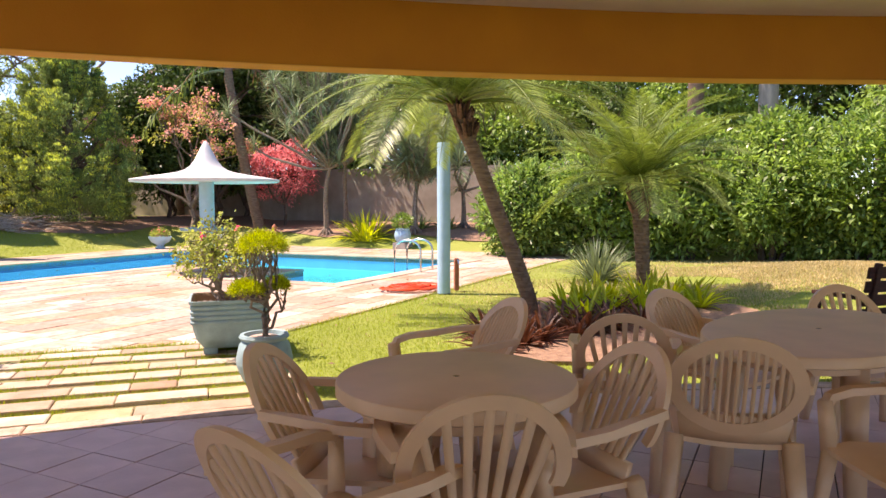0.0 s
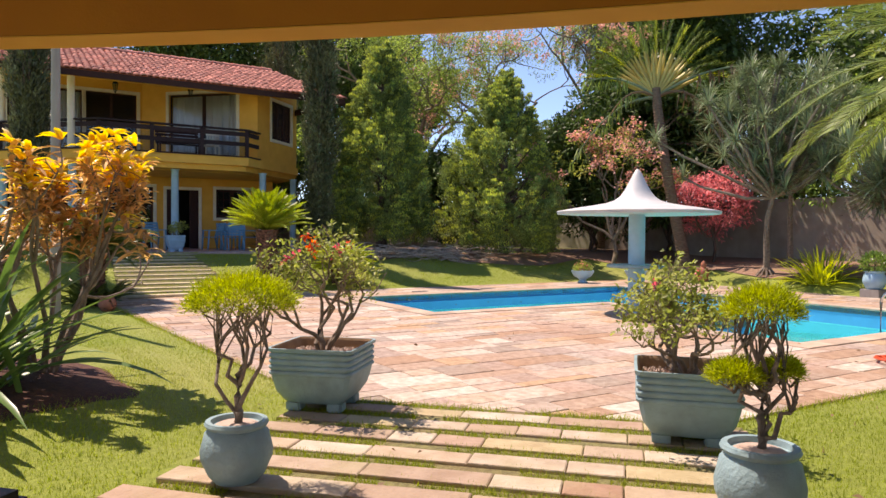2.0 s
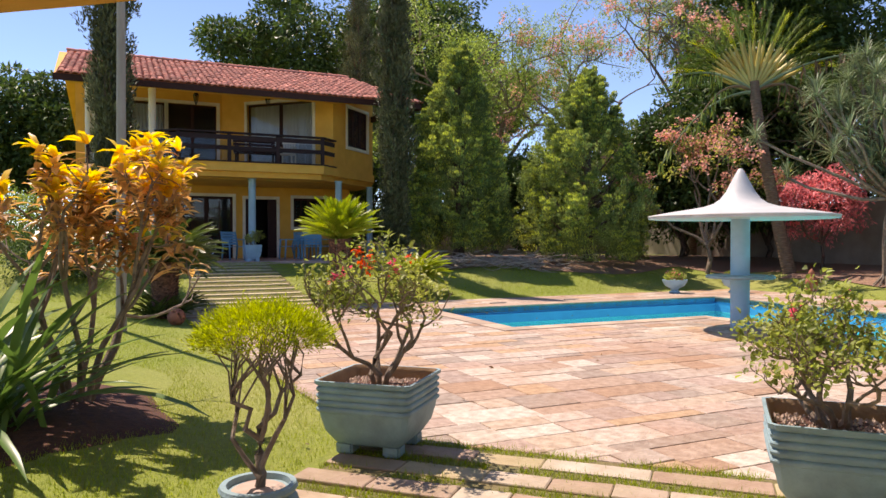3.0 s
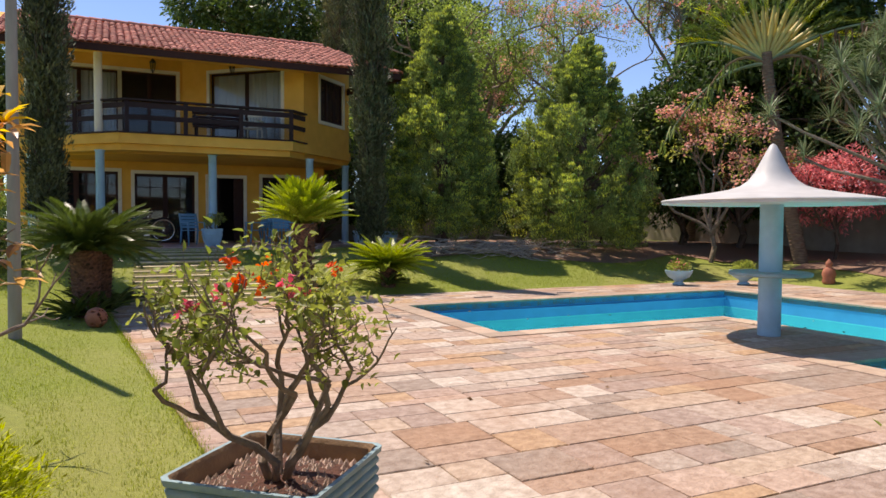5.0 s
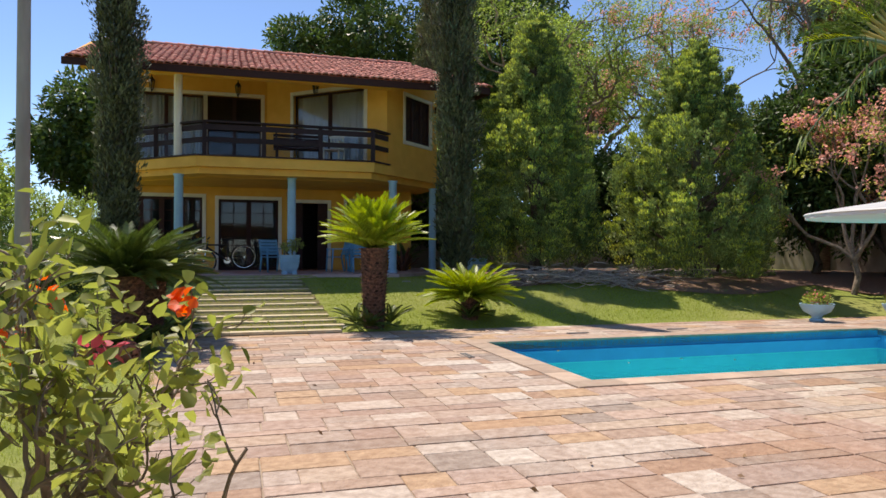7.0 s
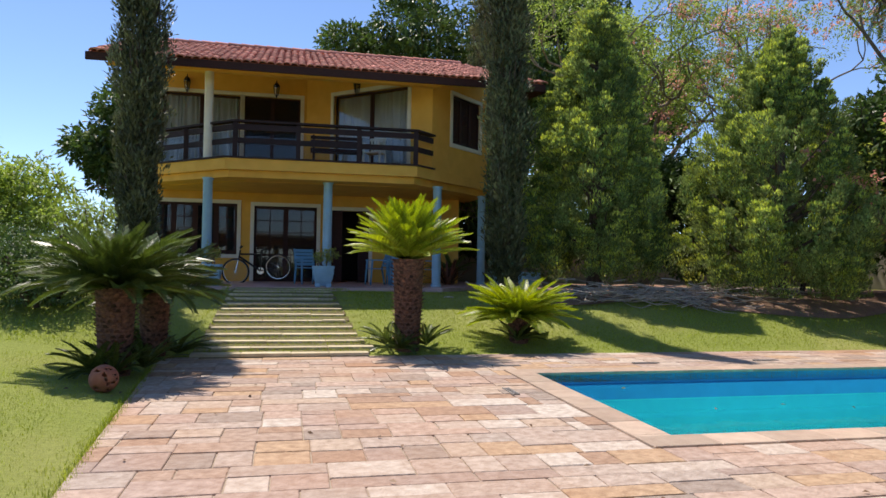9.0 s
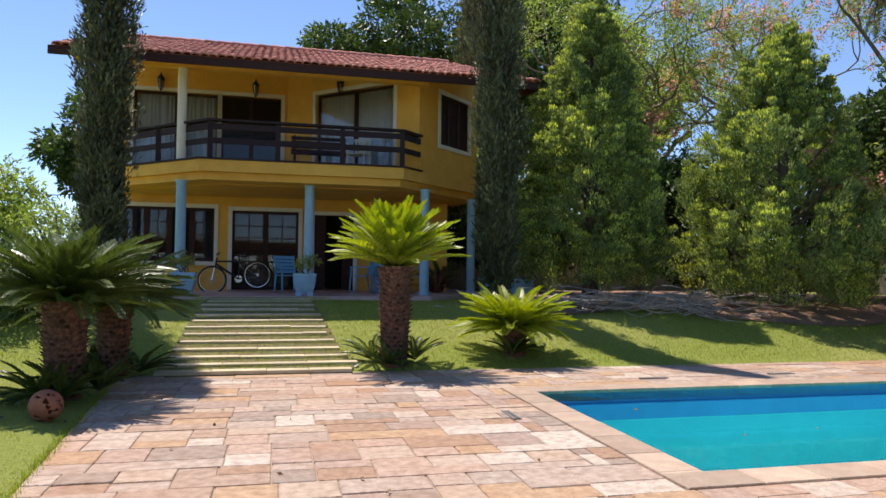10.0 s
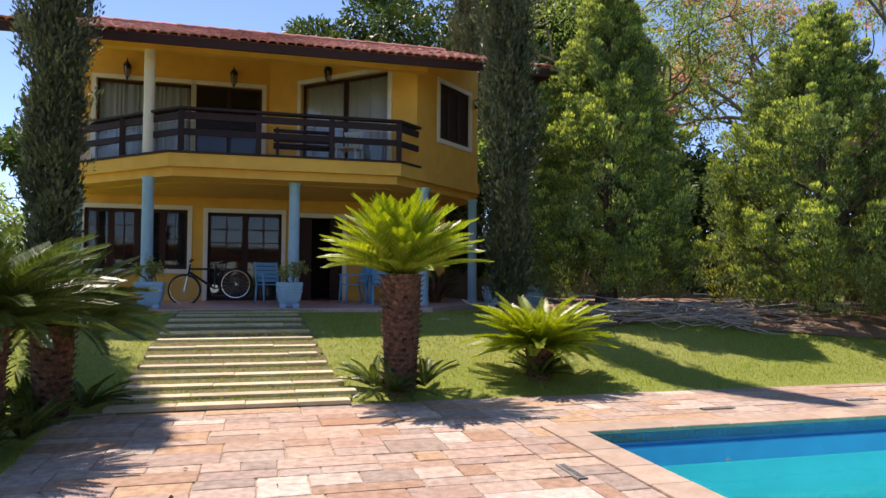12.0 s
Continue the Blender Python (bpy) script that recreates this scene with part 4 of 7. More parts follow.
def broad_tree(x, y, h, r, seed, label, leaf, mat_bark=BARK, size=0.22, count=26000, name="tree", trunk_h=0.35, flowers=None, density=1.0, open_crown=False, group=""):
    """Trunk with forking limbs and a crown of leaf clumps with gaps."""
    rng = np.random.default_rng(seed)
    t = thing(name, pose(x, y, on_ground(x, y) - 0.02), label, "tree", group)
    out, tips = [], []
    th = h * trunk_h
    out.append(([Vector((0, 0, -0.1)), Vector((0.05 * r, 0, th * 0.5)), Vector((0, 0.04 * r, th))], [0.035 * h * 0.5, 0.03 * h * 0.5, 0.025 * h * 0.5]))
    for i in range(5):
        a = 6.28 * i / 5 + rng.uniform(-0.4, 0.4)
        grow(rng, (0, 0, th * rng.uniform(0.75, 1)), (math.cos(a) * r * 0.5, math.sin(a) * r * 0.5, (h - th) * 0.5), (h - th) * 0.42, 0.016 * h * 0.5 + 0.02, 3, out, tips, 0.55, 0.08)
    g = Geo()
    for pts, rad in out:
        g.tube(pts, rad, 6)
    g.build("trunk", mat_bark, t, "", True)
    mid = np.array((0, 0, (th + h) / 2))
    half = np.array((r, r, (h - th * 0.75) / 2))
    nc = max(40, int(len(tips) * 0.9))
    cen = [np.array(p) for p, d in tips]
    if not open_crown:
        cen += [mid + sphere_dirs(1, rng)[0] * half * rng.uniform(0.55, 0.95) for i in range(nc)]
    cen = np.array(cen)
    off = (cen - mid) / half
    ln = np.linalg.norm(off, axis=1, keepdims=True)
    cen = mid + off / np.maximum(ln, 1e-6) * np.minimum(ln, 1.0) * half
    per = max(8, int(count * density / len(cen)))
    cr = (0.33 if not open_crown else 0.2) * min(r, (h - th)) * 0.75
    p = np.repeat(cen, per, 0)
    dirs = sphere_dirs(len(p), rng)
    p = p + dirs * (cr * rng.uniform(0.35, 1.0, len(p)) ** 0.6)[:, None] * (1, 1, 0.7)
    g = Geo().leaves(p, dirs * 0.8 + rng.normal(size=p.shape) * 0.6 + (0, 0, -0.15), rng.uniform(0.7, 1.3, len(p)) * size, rng.uniform(0.3, 0.5, len(p)) * size, 0.15, rng=rng)
    tagged(g.build("crown", leaf, t), kind="stuff")
    if flowers:
        fmat, fcount, fsize = flowers
        ends = np.array([np.array(p) for p, d in tips])
        p = ends[rng.integers(0, len(ends), max(1, fcount // 14))]
        p = np.repeat(p + rng.normal(size=p.shape) * cr * 0.35 + (0, 0, cr * 0.25), 14, 0)
        p = p + rng.normal(size=p.shape) * fsize * 0.8
        g = Geo().leaves(p, rng.normal(size=p.shape) + (0, 0, 0.8), fsize, fsize * 0.8, rng=rng)
        tagged(g.build("blossom", fmat, t), kind="stuff")
    return t


def frond_mesh(name, length, leaflets, leaf_len, leaf_w, droop, rise, mat, seed, vee=0.5, lean=0.6):
    """A feather leaf along +x that rises and then arches over; leaflets on both sides."""
    rng = np.random.default_rng(seed)
    n = 14
    pts, d = [Vector((0, 0, 0))], Vector((math.cos(rise), 0, math.sin(rise)))
    for i in range(n):
        pts.append(pts[-1] + d * length / n)
        d = (d - Vector((0, 0, droop / n * (0.4 + 1.2 * i / n)))).normalized()
    g = Geo().tube(pts, [0.018 * length * (1 - 0.85 * i / n) * 0.5 for i in range(n + 1)], 4)
    for i in range(leaflets):
        s = 0.08 + 0.92 * i / leaflets
        k = min(int(s * n), n - 1)
        p = pts[k].lerp(pts[k + 1], s * n - k)
        along = (pts[k + 1] - pts[k]).normalized()
        up = Vector((0, 1, 0)).cross(along) * -1
        ll = leaf_len * (0.45 + 0.55 * math.sin(math.pi * min(1, s * 1.05) ** 0.8)) * rng.uniform(0.92, 1.08)
        for sd in (-1, 1):
            w = (along * lean + Vector((0, sd, 0)) + up * vee + Vector(rng.normal(size=3)) * 0.05).normalized()
            side = along.cross(w).cross(w).normalized() * leaf_w * 0.5
            q = p + w * ll * 0.55
            tip = p + w * ll - Vector((0, 0, ll * 0.12))
            g.add([tuple(p - side * 0.5), tuple(q - side), tuple(tip), tuple(q + side)], [(0, 1, 2, 3)])
    me = g.mesh(name)
    me.materials.append(mat)
    return me


def scaled_trunk(g, h, r0, r1, seed, scales=True, lean=(0, 0)):
    """A palm or cycas trunk clothed in rings of old leaf bases."""
    rng = np.random.default_rng(seed)
    n = 10
    pts = [(lean[0] * (i / n) ** 1.1, lean[1] * (i / n) ** 1.1, h * i / n - (0.1 if i == 0 else 0)) for i in range(n + 1)]
    g.tube(pts, [r0 + (r1 - r0) * i / n for i in range(n + 1)], 14)
    if scales:
        rows = max(4, int(h / 0.06))
        for j in range(rows):
            s = (j + 0.3) / rows
            cx, cy, z = lean[0] * s ** 1.1, lean[1] * s ** 1.1, h * s
            r = r0 + (r1 - r0) * s
            m = max(7, int(r * 2 * math.pi / 0.085))
            for i in range(m):
                a = 6.283 * (i + 0.5 * (j % 2)) / m + rng.normal() * 0.05
                o = Vector((math.cos(a), math.sin(a), 0))
                sd = Vector((-o.y, o.x, 0)) * 0.17 * min(r, 0.2)
                b = Vector((cx, cy, z)) + o * r * 0.96
                tip = b + o * rng.uniform(0.25, 0.5) * min(r, 0.16) + Vector((0, 0, 0.045))
                g.add([tuple(b - sd), tuple(b + sd), tuple(tip + sd * 0.6), tuple(tip - sd * 0.6)], [(0, 1, 2, 3)])
    return g


def cycas(x, y, h, r, spread, fronds, seed, label, light=0.0, rise=(0.2, 1.25), pups=0, z=None, bend=1.0):
    rng = np.random.default_rng(seed)
    z0 = on_ground(x, y) if z is None else z
    t = thing("cycad", pose(x, y, z0), label, "plant", "cycads")
    g = scaled_trunk(Geo(), h, r * 0.76, r, seed)
    g.build("trunk", CYCASBARK, t, "rough red-brown trunk of old leaf bases")
    mats = [CYCASLIGHT if light > 0.5 else CYCASLEAF, CYCASLEAF if light < 0.3 else CYCASLIGHT]
    kinds = [frond_mesh("frond", spread * k, 84, 0.16 * spread + 0.02, 0.0135, dr * bend, 0.0, mats[i % 2], seed * 7 + i, vee=0.55, lean=0.95) for i, (k, dr) in enumerate(((1.0, 0.55), (0.92, 0.35), (1.06, 0.8)))]
    for i in range(fronds):
        s = i / fronds
        el = rise[1] - (rise[1] - rise[0]) * s + rng.normal() * 0.06
        az = i * 2.39996 + rng.normal() * 0.1
        k = rng.uniform(0.9, 1.08)
        f = shared("frond", kinds[i % 3], t, pose(0.06 * math.cos(az), 0.06 * math.sin(az), h - 0.02, 0, 0, math.degrees(az)) @ pose(0, 0, 0, rng.normal() * 8, -math.degrees(el), 0) @ Matrix.Scale(k, 4))
    pup = frond_mesh("frond", spread * 1.05, 60, 0.15 * spread + 0.02, 0.024, 0.7, 0.0, CYCASLEAF, seed * 7 + 5, vee=0.55, lean=0.95) if pups else None
    for i in range(pups):
        a = -1.2 + 2.3 * i
        for j in range(15):
            az, el = rng.uniform(0, 6.28), rng.uniform(0.2, 1.1)
            shared("frond", pup, t, pose((r + 0.1) * math.cos(a), (r + 0.1) * math.sin(a), 0.05, 0, 0, math.degrees(az)) @ pose(0, 0, 0, 0, -math.degrees(el), 0) @ Matrix.Scale(0.5, 4))
    return t


def feather_palm(x, y, h, lean, spread, fronds, seed, label, r0=0.13, r1=0.12, droop=2.1, leaf_len=0.42):
    rng = np.random.default_rng(seed)
    t = thing("palm_tree", pose(x, y, on_ground(x, y)), label, "palm tree", "date palms in the bed")
    g = scaled_trunk(Geo(), h, r0, r1, seed, lean=lean)
    g.build("trunk", PALMBARK, t, "", False)
    boot = Geo()
    for i in range(70):
        a, k = rng.uniform(0, 6.28), rng.uniform(0, 1)
        s = 1 - 0.4 * (1 - k) / h
        b = Vector((lean[0] * s ** 1.1 + r1 * 0.8 * math.cos(a), lean[1] * s ** 1.1 + r1 * 0.8 * math.sin(a), h - 0.4 + 0.42 * k))
        boot.tube([b, b + Vector((math.cos(a) * 0.09, math.sin(a) * 0.09, 0.15))], [0.034, 0.014], 5)
    tagged(boot.build("leaf_base", CYCASBARK, t), "brown fibrous leaf bases", kind="stuff")
    kinds = [frond_mesh("frond", spread * k, 112, leaf_len, 0.0105, dr, 0.0, PALMLEAF, seed * 5 + i, vee=0.1, lean=0.75) for i, (k, dr) in enumerate(((1.0, droop), (0.9, droop * 0.8), (1.05, droop * 1.15)))]
    for i in range(fronds):
        s = i / fronds
        el = 1.4 - 1.25 * s + rng.normal() * 0.08
        az = i * 2.39996 + rng.normal() * 0.12
        shared("frond", kinds[i % 3], t, pose(lean[0], lean[1], h - 0.02, 0, 0, math.degrees(az)) @ pose(0, 0, 0, rng.normal() * 12, -math.degrees(el), 0) @ Matrix.Scale(rng.uniform(0.88, 1.08), 4))
    return t


def blade_clump(name, x, y, count, length, width, seed, mat, label, category="plant", rise=(0.4, 1.4), curl=0.8, group="", z=None, radius=0.06, parts=False):
    rng = np.random.default_rng(seed)
    t = thing(name, pose(x, y, on_ground(x, y) if z is None else z), label, category, group)
    g = Geo()
    for i in range(count):
        a, e = rng.uniform(0, 6.28), rng.uniform(*rise)
        w = Vector((math.cos(a) * math.cos(e), math.sin(a) * math.cos(e), math.sin(e)))
        g.blade((radius * math.cos(a) * rng.random(), radius * math.sin(a) * rng.random(), -0.02), w, length * rng.uniform(0.65, 1.1), width * rng.uniform(0.8, 1.15), curl * rng.uniform(0.6, 1.4), 5)
    tagged(g.build("foliage", mat, t, "", True), kind="stuff")
    return t

# large trees by the pool and round the house
conifer(-7.75, 24.2, 7.05, 1.95, 11, "broad conical dark green conifer on the lawn edge", 0.55)
conifer(-4.02, 26.2, 6.3, 2.5, 12, "wide rounded conical conifer behind the pool")
cypress(-14.1, 16.42, 10.4, 0.48, 21, "tall ragged dark cypress before the house", 0.7)
cypress(-8.85, 21.75, 10.0, 0.47, 22, "tall narrow dark cypress beside the house corner")
cypress(-16.6, 34.4, 14.0, 0.85, 23, "tall dark cypress behind the house")
broad_tree(-25.2, 43.2, 17.0, 6.2, 31, "huge dark mango tree behind the house", MANGO, size=0.34, count=48000, name="mango_tree")
broad_tree(-17.0, 44.0, 16.0, 6.0, 32, "huge dark leafy tree behind the house", MANGO, size=0.34, count=40000, name="mango_tree")
broad_tree(-29.8, 27.6, 8.3, 3.1, 33, "rounded dark tree beyond the house", MANGO, size=0.3, count=24000)
broad_tree(-30.0, 20.5, 4.3, 3.3, 34, "light green tree beyond the lawn", LIGHTLEAF, size=0.22, count=16000)
broad_tree(-37.0, 19.0, 6.0, 4.0, 35, "light green tree beyond the lawn", LIGHTLEAF, size=0.26, count=16000)
broad_tree(-9.5, 34.0, 12.0, 5.0, 36, "airy light green tree with open branches", LIGHTLEAF, PALEBARK, size=0.12, count=17000, open_crown=True)
broad_tree(-3.5, 34.5, 12.5, 5.5, 37, "airy flowering tree with pale pink blossom", LIGHTLEAF, PALEBARK, size=0.12, count=17000, open_crown=True, flowers=(PALEPINK, 7000, 0.1))
broad_tree(4.0, 36.0, 13.0, 4.5, 38, "tall dark tree behind the garden wall", MANGO, size=0.34, count=26000)
broad_tree(10.5, 31.5, 11.0, 4.2, 39, "tall dark tree behind the garden wall", MANGO, size=0.32, count=26000)
broad_tree(16.0, 27.0, 9.0, 4.0, 40, "leafy tree behind the garden wall", HEDGE, size=0.28, count=22000)
broad_tree(22.5, 22.0, 9.5, 4.5, 41, "leafy tree beyond the hedge", MANGO, size=0.3, count=22000)
broad_tree(24.0, 13.0, 9.0, 4.5, 42, "leafy tree beyond the hedge", MANGO, size=0.3, count=22000)
broad_tree(-14.0, 27.8, 5.2, 1.8, 43, "slender young tree beside the house", LIGHTLEAF, PALEBARK, size=0.2, count=9000)

for i, (x, y, h, r, m) in enumerate(((5.2, 31.0, 7.5, 2.6, MANGO), (7.6, 29.6, 6.5, 2.5, HEDGE), (10.2, 28.2, 6.0, 2.4, LIGHTLEAF), (12.6, 26.0, 5.6, 2.4, HEDGE), (14.8, 23.6, 5.4, 2.4, MANGO), (16.5, 21.0, 5.4, 2.4, HEDGE), (18.4, 12.6, 5.2, 2.4, HEDGE), (18.8, 8.0, 5.2, 2.6, MANGO), (1.8, 32.5, 6.8, 2.6, MANGO), (-1.2, 33.0, 6.0, 2.4, MANGO))):
    broad_tree(x, y, h, r, 500 + i, "bushy leafy tree beyond the garden wall", m, size=0.2, count=15000, trunk_h=0.1, group="bushy trees beyond the wall")
for i, (u, n, h, r) in enumerate(((13.6, 27.0, 4.6, 2.0), (16.2, 25.6, 4.2, 1.9), (18.6, 24.2, 5.0, 2.2), (11.4, 29.0, 4.4, 2.0), (20.8, 22.6, 5.6, 2.2))):
    q = un(u, n)
    broad_tree(q.x, q.y, h, r, 44 + i, "dark leafy shrub tree before the garden wall", MANGO, size=0.2, count=12000, trunk_h=0.15, group="shrub trees by the wall")
# frangipani, bougainvillea and dracaenas along the far wall
broad_tree(-0.35, 27.2, 4.9, 2.3, 51, "frangipani with bare branches and pale coral blossom", BOUGLEAF, PALEBARK, size=0.12, count=2200, name="frangipani_tree", trunk_h=0.2, flowers=(PALEPINK, 2600, 0.1), open_crown=True)
broad_tree(0.6, 30.4, 7.8, 2.9, 53, "dense dark tree behind the frangipani", MANGO, size=0.24, count=20000, trunk_h=0.12)
broad_tree(2.95, 27.4, 3.2, 1.3, 52, "bougainvillea bush full of coral red bracts", REDBRACT, BARK, size=0.13, count=6000, name="bougainvillea_bush", trunk_h=0.3)


def spiky_tree(x, y, h, heads, seed, label, blade=0.75, width=0.045, mat=GREYLEAF, lean=0.5, trunk=0.1, count=70, name="dracaena_tree", rise=(0.0, 1.2), arm=1.0, base=0.45):
    """Forked trunk with rosettes of long stiff blades at the ends and a skirt of roots at the foot."""
    rng = np.random.default_rng(seed)
    t = thing(name, pose(x, y, on_ground(x, y)), label, "tree")
    out, tips = [], []
    grow(rng, (0, 0, -0.05), (0.05, 0, 1), h * base, trunk, 0, out, [], 0.3, 0.3, wobble=0.08)
    topp = out[0][0][-1]
    for i in range(heads):
        a = 6.28 * i / heads + rng.uniform(-0.4, 0.4)
        grow(rng, topp, (math.cos(a) * lean, math.sin(a) * lean, rng.uniform(*rise)), arm * h * rng.uniform(0.06, 0.55), trunk * 0.5, 0, out, tips, 0.3, 0.12, wobble=0.15)
    g = Geo()
    for p, r in out:
        g.tube(p, r, 7)
    for i in range(11):
        a = 6.28 * i / 11
        g.tube([(0, 0, 0.35), (0.1 * math.cos(a), 0.1 * math.sin(a), 0.18), (0.3 * math.cos(a), 0.3 * math.sin(a), -0.05)], [0.035, 0.03, 0.025], 5)
    g.build("trunk", PALEBARK, t, "", True)
    b = Geo()
    for p, d in tips:
        for i in range(count):
            a, e = rng.uniform(0, 6.28), rng.uniform(-0.5, 1.45)
            w = Vector((math.cos(a) * math.cos(e), math.sin(a) * math.cos(e), math.sin(e)))
            b.blade(p + Vector((0, 0, rng.uniform(-0.12, 0.1))), w, blade * rng.uniform(0.7, 1.1), width, rng.uniform(0.2, 0.9), 3)
    tagged(b.build("crown", mat, t), kind="stuff")
    return t


spiky_tree(3.9, 23.6, 6.8, 78, 61, "tall grey-green dracaena with many spiky heads", 0.6, 0.034, count=70, lean=0.55, rise=(0.05, 2.2), arm=1.0, base=0.33)
spiky_tree(4.9, 25.4, 6.4, 46, 62, "tall grey-green dracaena with many spiky heads", 0.65, 0.036, count=70, lean=0.5, rise=(0.2, 2.2), arm=0.95, base=0.36)
spiky_tree(-2.8, 30.7, 6.4, 1, 66, "tall slender yucca with one shaggy head", 0.95, 0.06, trunk=0.09, count=170, name="yucca_tree", lean=0.15)
spiky_tree(6.35, 21.7, 3.9, 28, 63, "screw pine with stilt roots and drooping grey-green heads", 1.0, 0.04, lean=0.9, count=80, name="screw_pine", rise=(0.0, 1.1))
spiky_tree(8.3, 22.5, 2.8, 5, 64, "slender spiky plant against the wall", 0.7, 0.04, count=60, name="screw_pine")
blade_clump("agave_clump", 4.85, 21.9, 150, 1.0, 0.07, 65, BROMELIAD, "yellow-green clump of arching blades by the wall", rise=(0.3, 1.45), curl=0.8, radius=0.4)
for i, (x, y) in enumerate(((7.6, 22.2), (8.6, 21.4), (9.3, 20.4), (10.0, 19.3), (6.9, 23.0))):
    blade_clump("strap_leaf_plant", x, y, 60, 0.55, 0.05, 70 + i, STRAPLEAF, "low strap-leaved plant along the wall", group="low plants along the wall", radius=0.25)


# the traveller's palm: blades in one plane like a fan
def fan_palm(x, y, h, seed, face):
    rng = np.random.default_rng(seed)
    t = thing("fan_palm", pose(x, y, on_ground(x, y), 0, 0, face), "traveller's palm with a flat fan of long leaves", "palm tree")
    g = Geo()
    n = 16

    def stem(k):
        return (1.05 * (1 - k) ** 1.3, 0, h * k - 0.1 * (k == 0))
    g.tube([stem(i / n) for i in range(n + 1)], [0.2 - 0.06 * i / n for i in range(n + 1)], 12)
    for i in range(60):
        g.tube([stem(i / 60), stem((i + 0.35) / 60)], [0.215 - 0.06 * i / 60, 0.2 - 0.06 * i / 60], 12)
    g.build("trunk", PALMBARK, t, "", True)
    foot = Vector((0, 0, h - 0.3))
    count = 25
    for i in range(count):
        a = radians(24 + 132 * i / (count - 1) + rng.normal() * 1.2)
        d = Vector((math.cos(a), 0.05 * (-1) ** i, math.sin(a))).normalized()
        side = Vector((-d.z, 0, d.x)).normalized()
        stalk = 1.35 + 0.2 * math.sin(a)
        v, f = [], []
        for k in range(7):
            q = k / 6
            c = foot + d * stalk * q
            w = 0.02 + 0.07 * math.sin(math.pi * min(1, 0.12 + q * 0.75)) * (1 - 0.45 * q)
            v += [tuple(c - side * w), tuple(c + Vector((0, -0.02, 0))), tuple(c + side * w), tuple(c + Vector((0, 0.02, 0)))]
        for k in range(6):
            f += [(4 * k + e, 4 * k + (e + 1) % 4, 4 * k + 4 + (e + 1) % 4, 4 * k + 4 + e) for e in range(4)]
        st_ = Geo()
        st_.add(v, f)
        st_.build("leaf_stalk", FANSTALK, t, "tan and pale green leaf stalk")
        b = Geo()
        length = rng.uniform(1.2, 1.7)
        m = 18
        for j in range(m):
            k = j / m
            q = foot + d * (stalk * 0.86 + length * k) - Vector((0, 0, 0.5 * k * k * abs(d.x)))
            for sd in (-1, 1):
                w = (d * 2.2 + side * sd * 0.6 + Vector((0, rng.normal() * 0.15, -0.15 * k))).normalized()
                b.blade(q, w, rng.uniform(0.25, 0.42) * (1 - 0.35 * k), 0.045, 0.4, 2)
        tagged(b.build("leaf_blade", BROMELIAD if i % 4 == 0 else PALMLEAF, t), kind="stuff")
    # old leaves whose bare stalks arch out and hang down
    for i, (reach, rise, fall) in enumerate(((-2.7, -0.1, -2.1), (3.0, 1.0, -0.1), (-2.3, 0.85, -0.35), (2.0, 0.5, -1.6), (-1.7, 0.5, -1.5))):
        g = Geo()
        pts = [foot + Vector((reach * k, -0.15 * (1 + i % 2) * k, rise * 2 * k * (1 - 0.5 * k) + fall * k ** 2.4)) for k in (j / 9 for j in range(10))]
        g.tube(pts, [0.06 - 0.045 * j / 9 for j in range(10)], 6)
        g.build("hanging_stalk", GREYLEAF if i < 3 else DEADLEAF, t, "pale arching stalk of an old leaf", True)
        b = Geo()
        for k in range(4, 10):
            for j in range(7):
                b.blade(pts[k] + Vector(rng.normal(size=3)) * 0.05, (rng.normal() * 0.3, rng.normal() * 0.3, -1), rng.uniform(0.3, 0.6), 0.06, 0.2, 2)
        tagged(b.build("hanging_leaf", DEADLEAF if i % 2 else PALMLEAF, t, "drooping torn old leaf"), kind="stuff")
    return t


fan_palm(0.98, 26.3, 5.95, 81, 8)
# tall palm with a skirt of dry leaves behind the fan
t = thing("skirted_palm", pose(-0.9, 35.5, on_ground(-0.9, 35.5)), "tall palm with silvery leaves and a skirt of dry leaves", "palm tree")
Geo().tube([(0, 0, 10.4 * k / 8 - 0.1) for k in range(9)], [0.24 - 0.06 * k / 8 for k in range(9)], 12).build("trunk", PALMBARK, t, "", True)
green_frond = frond_mesh("frond", 2.8, 46, 0.75, 0.06, 2.3, 0.0, GREYLEAF, 330, vee=-0.1)
dry_frond = frond_mesh("dry_frond", 2.4, 36, 0.6, 0.06, 1.2, 0.0, DEADLEAF, 331, vee=-0.2)
for k in range(18):
    shared("frond", green_frond, t, pose(0, 0, 10.3, 0, 0, k * 137.5) @ pose(0, 0, 0, 0, -62 + 4.5 * k, 0))
for k in range(16):
    shared("dry_frond", dry_frond, t, pose(0, 0, 10.1 - 0.06 * k, 0, 0, k * 137.5 + 40) @ pose(0, 0, 0, 0, 48 + 2 * k, 0), "dry brown hanging leaf")

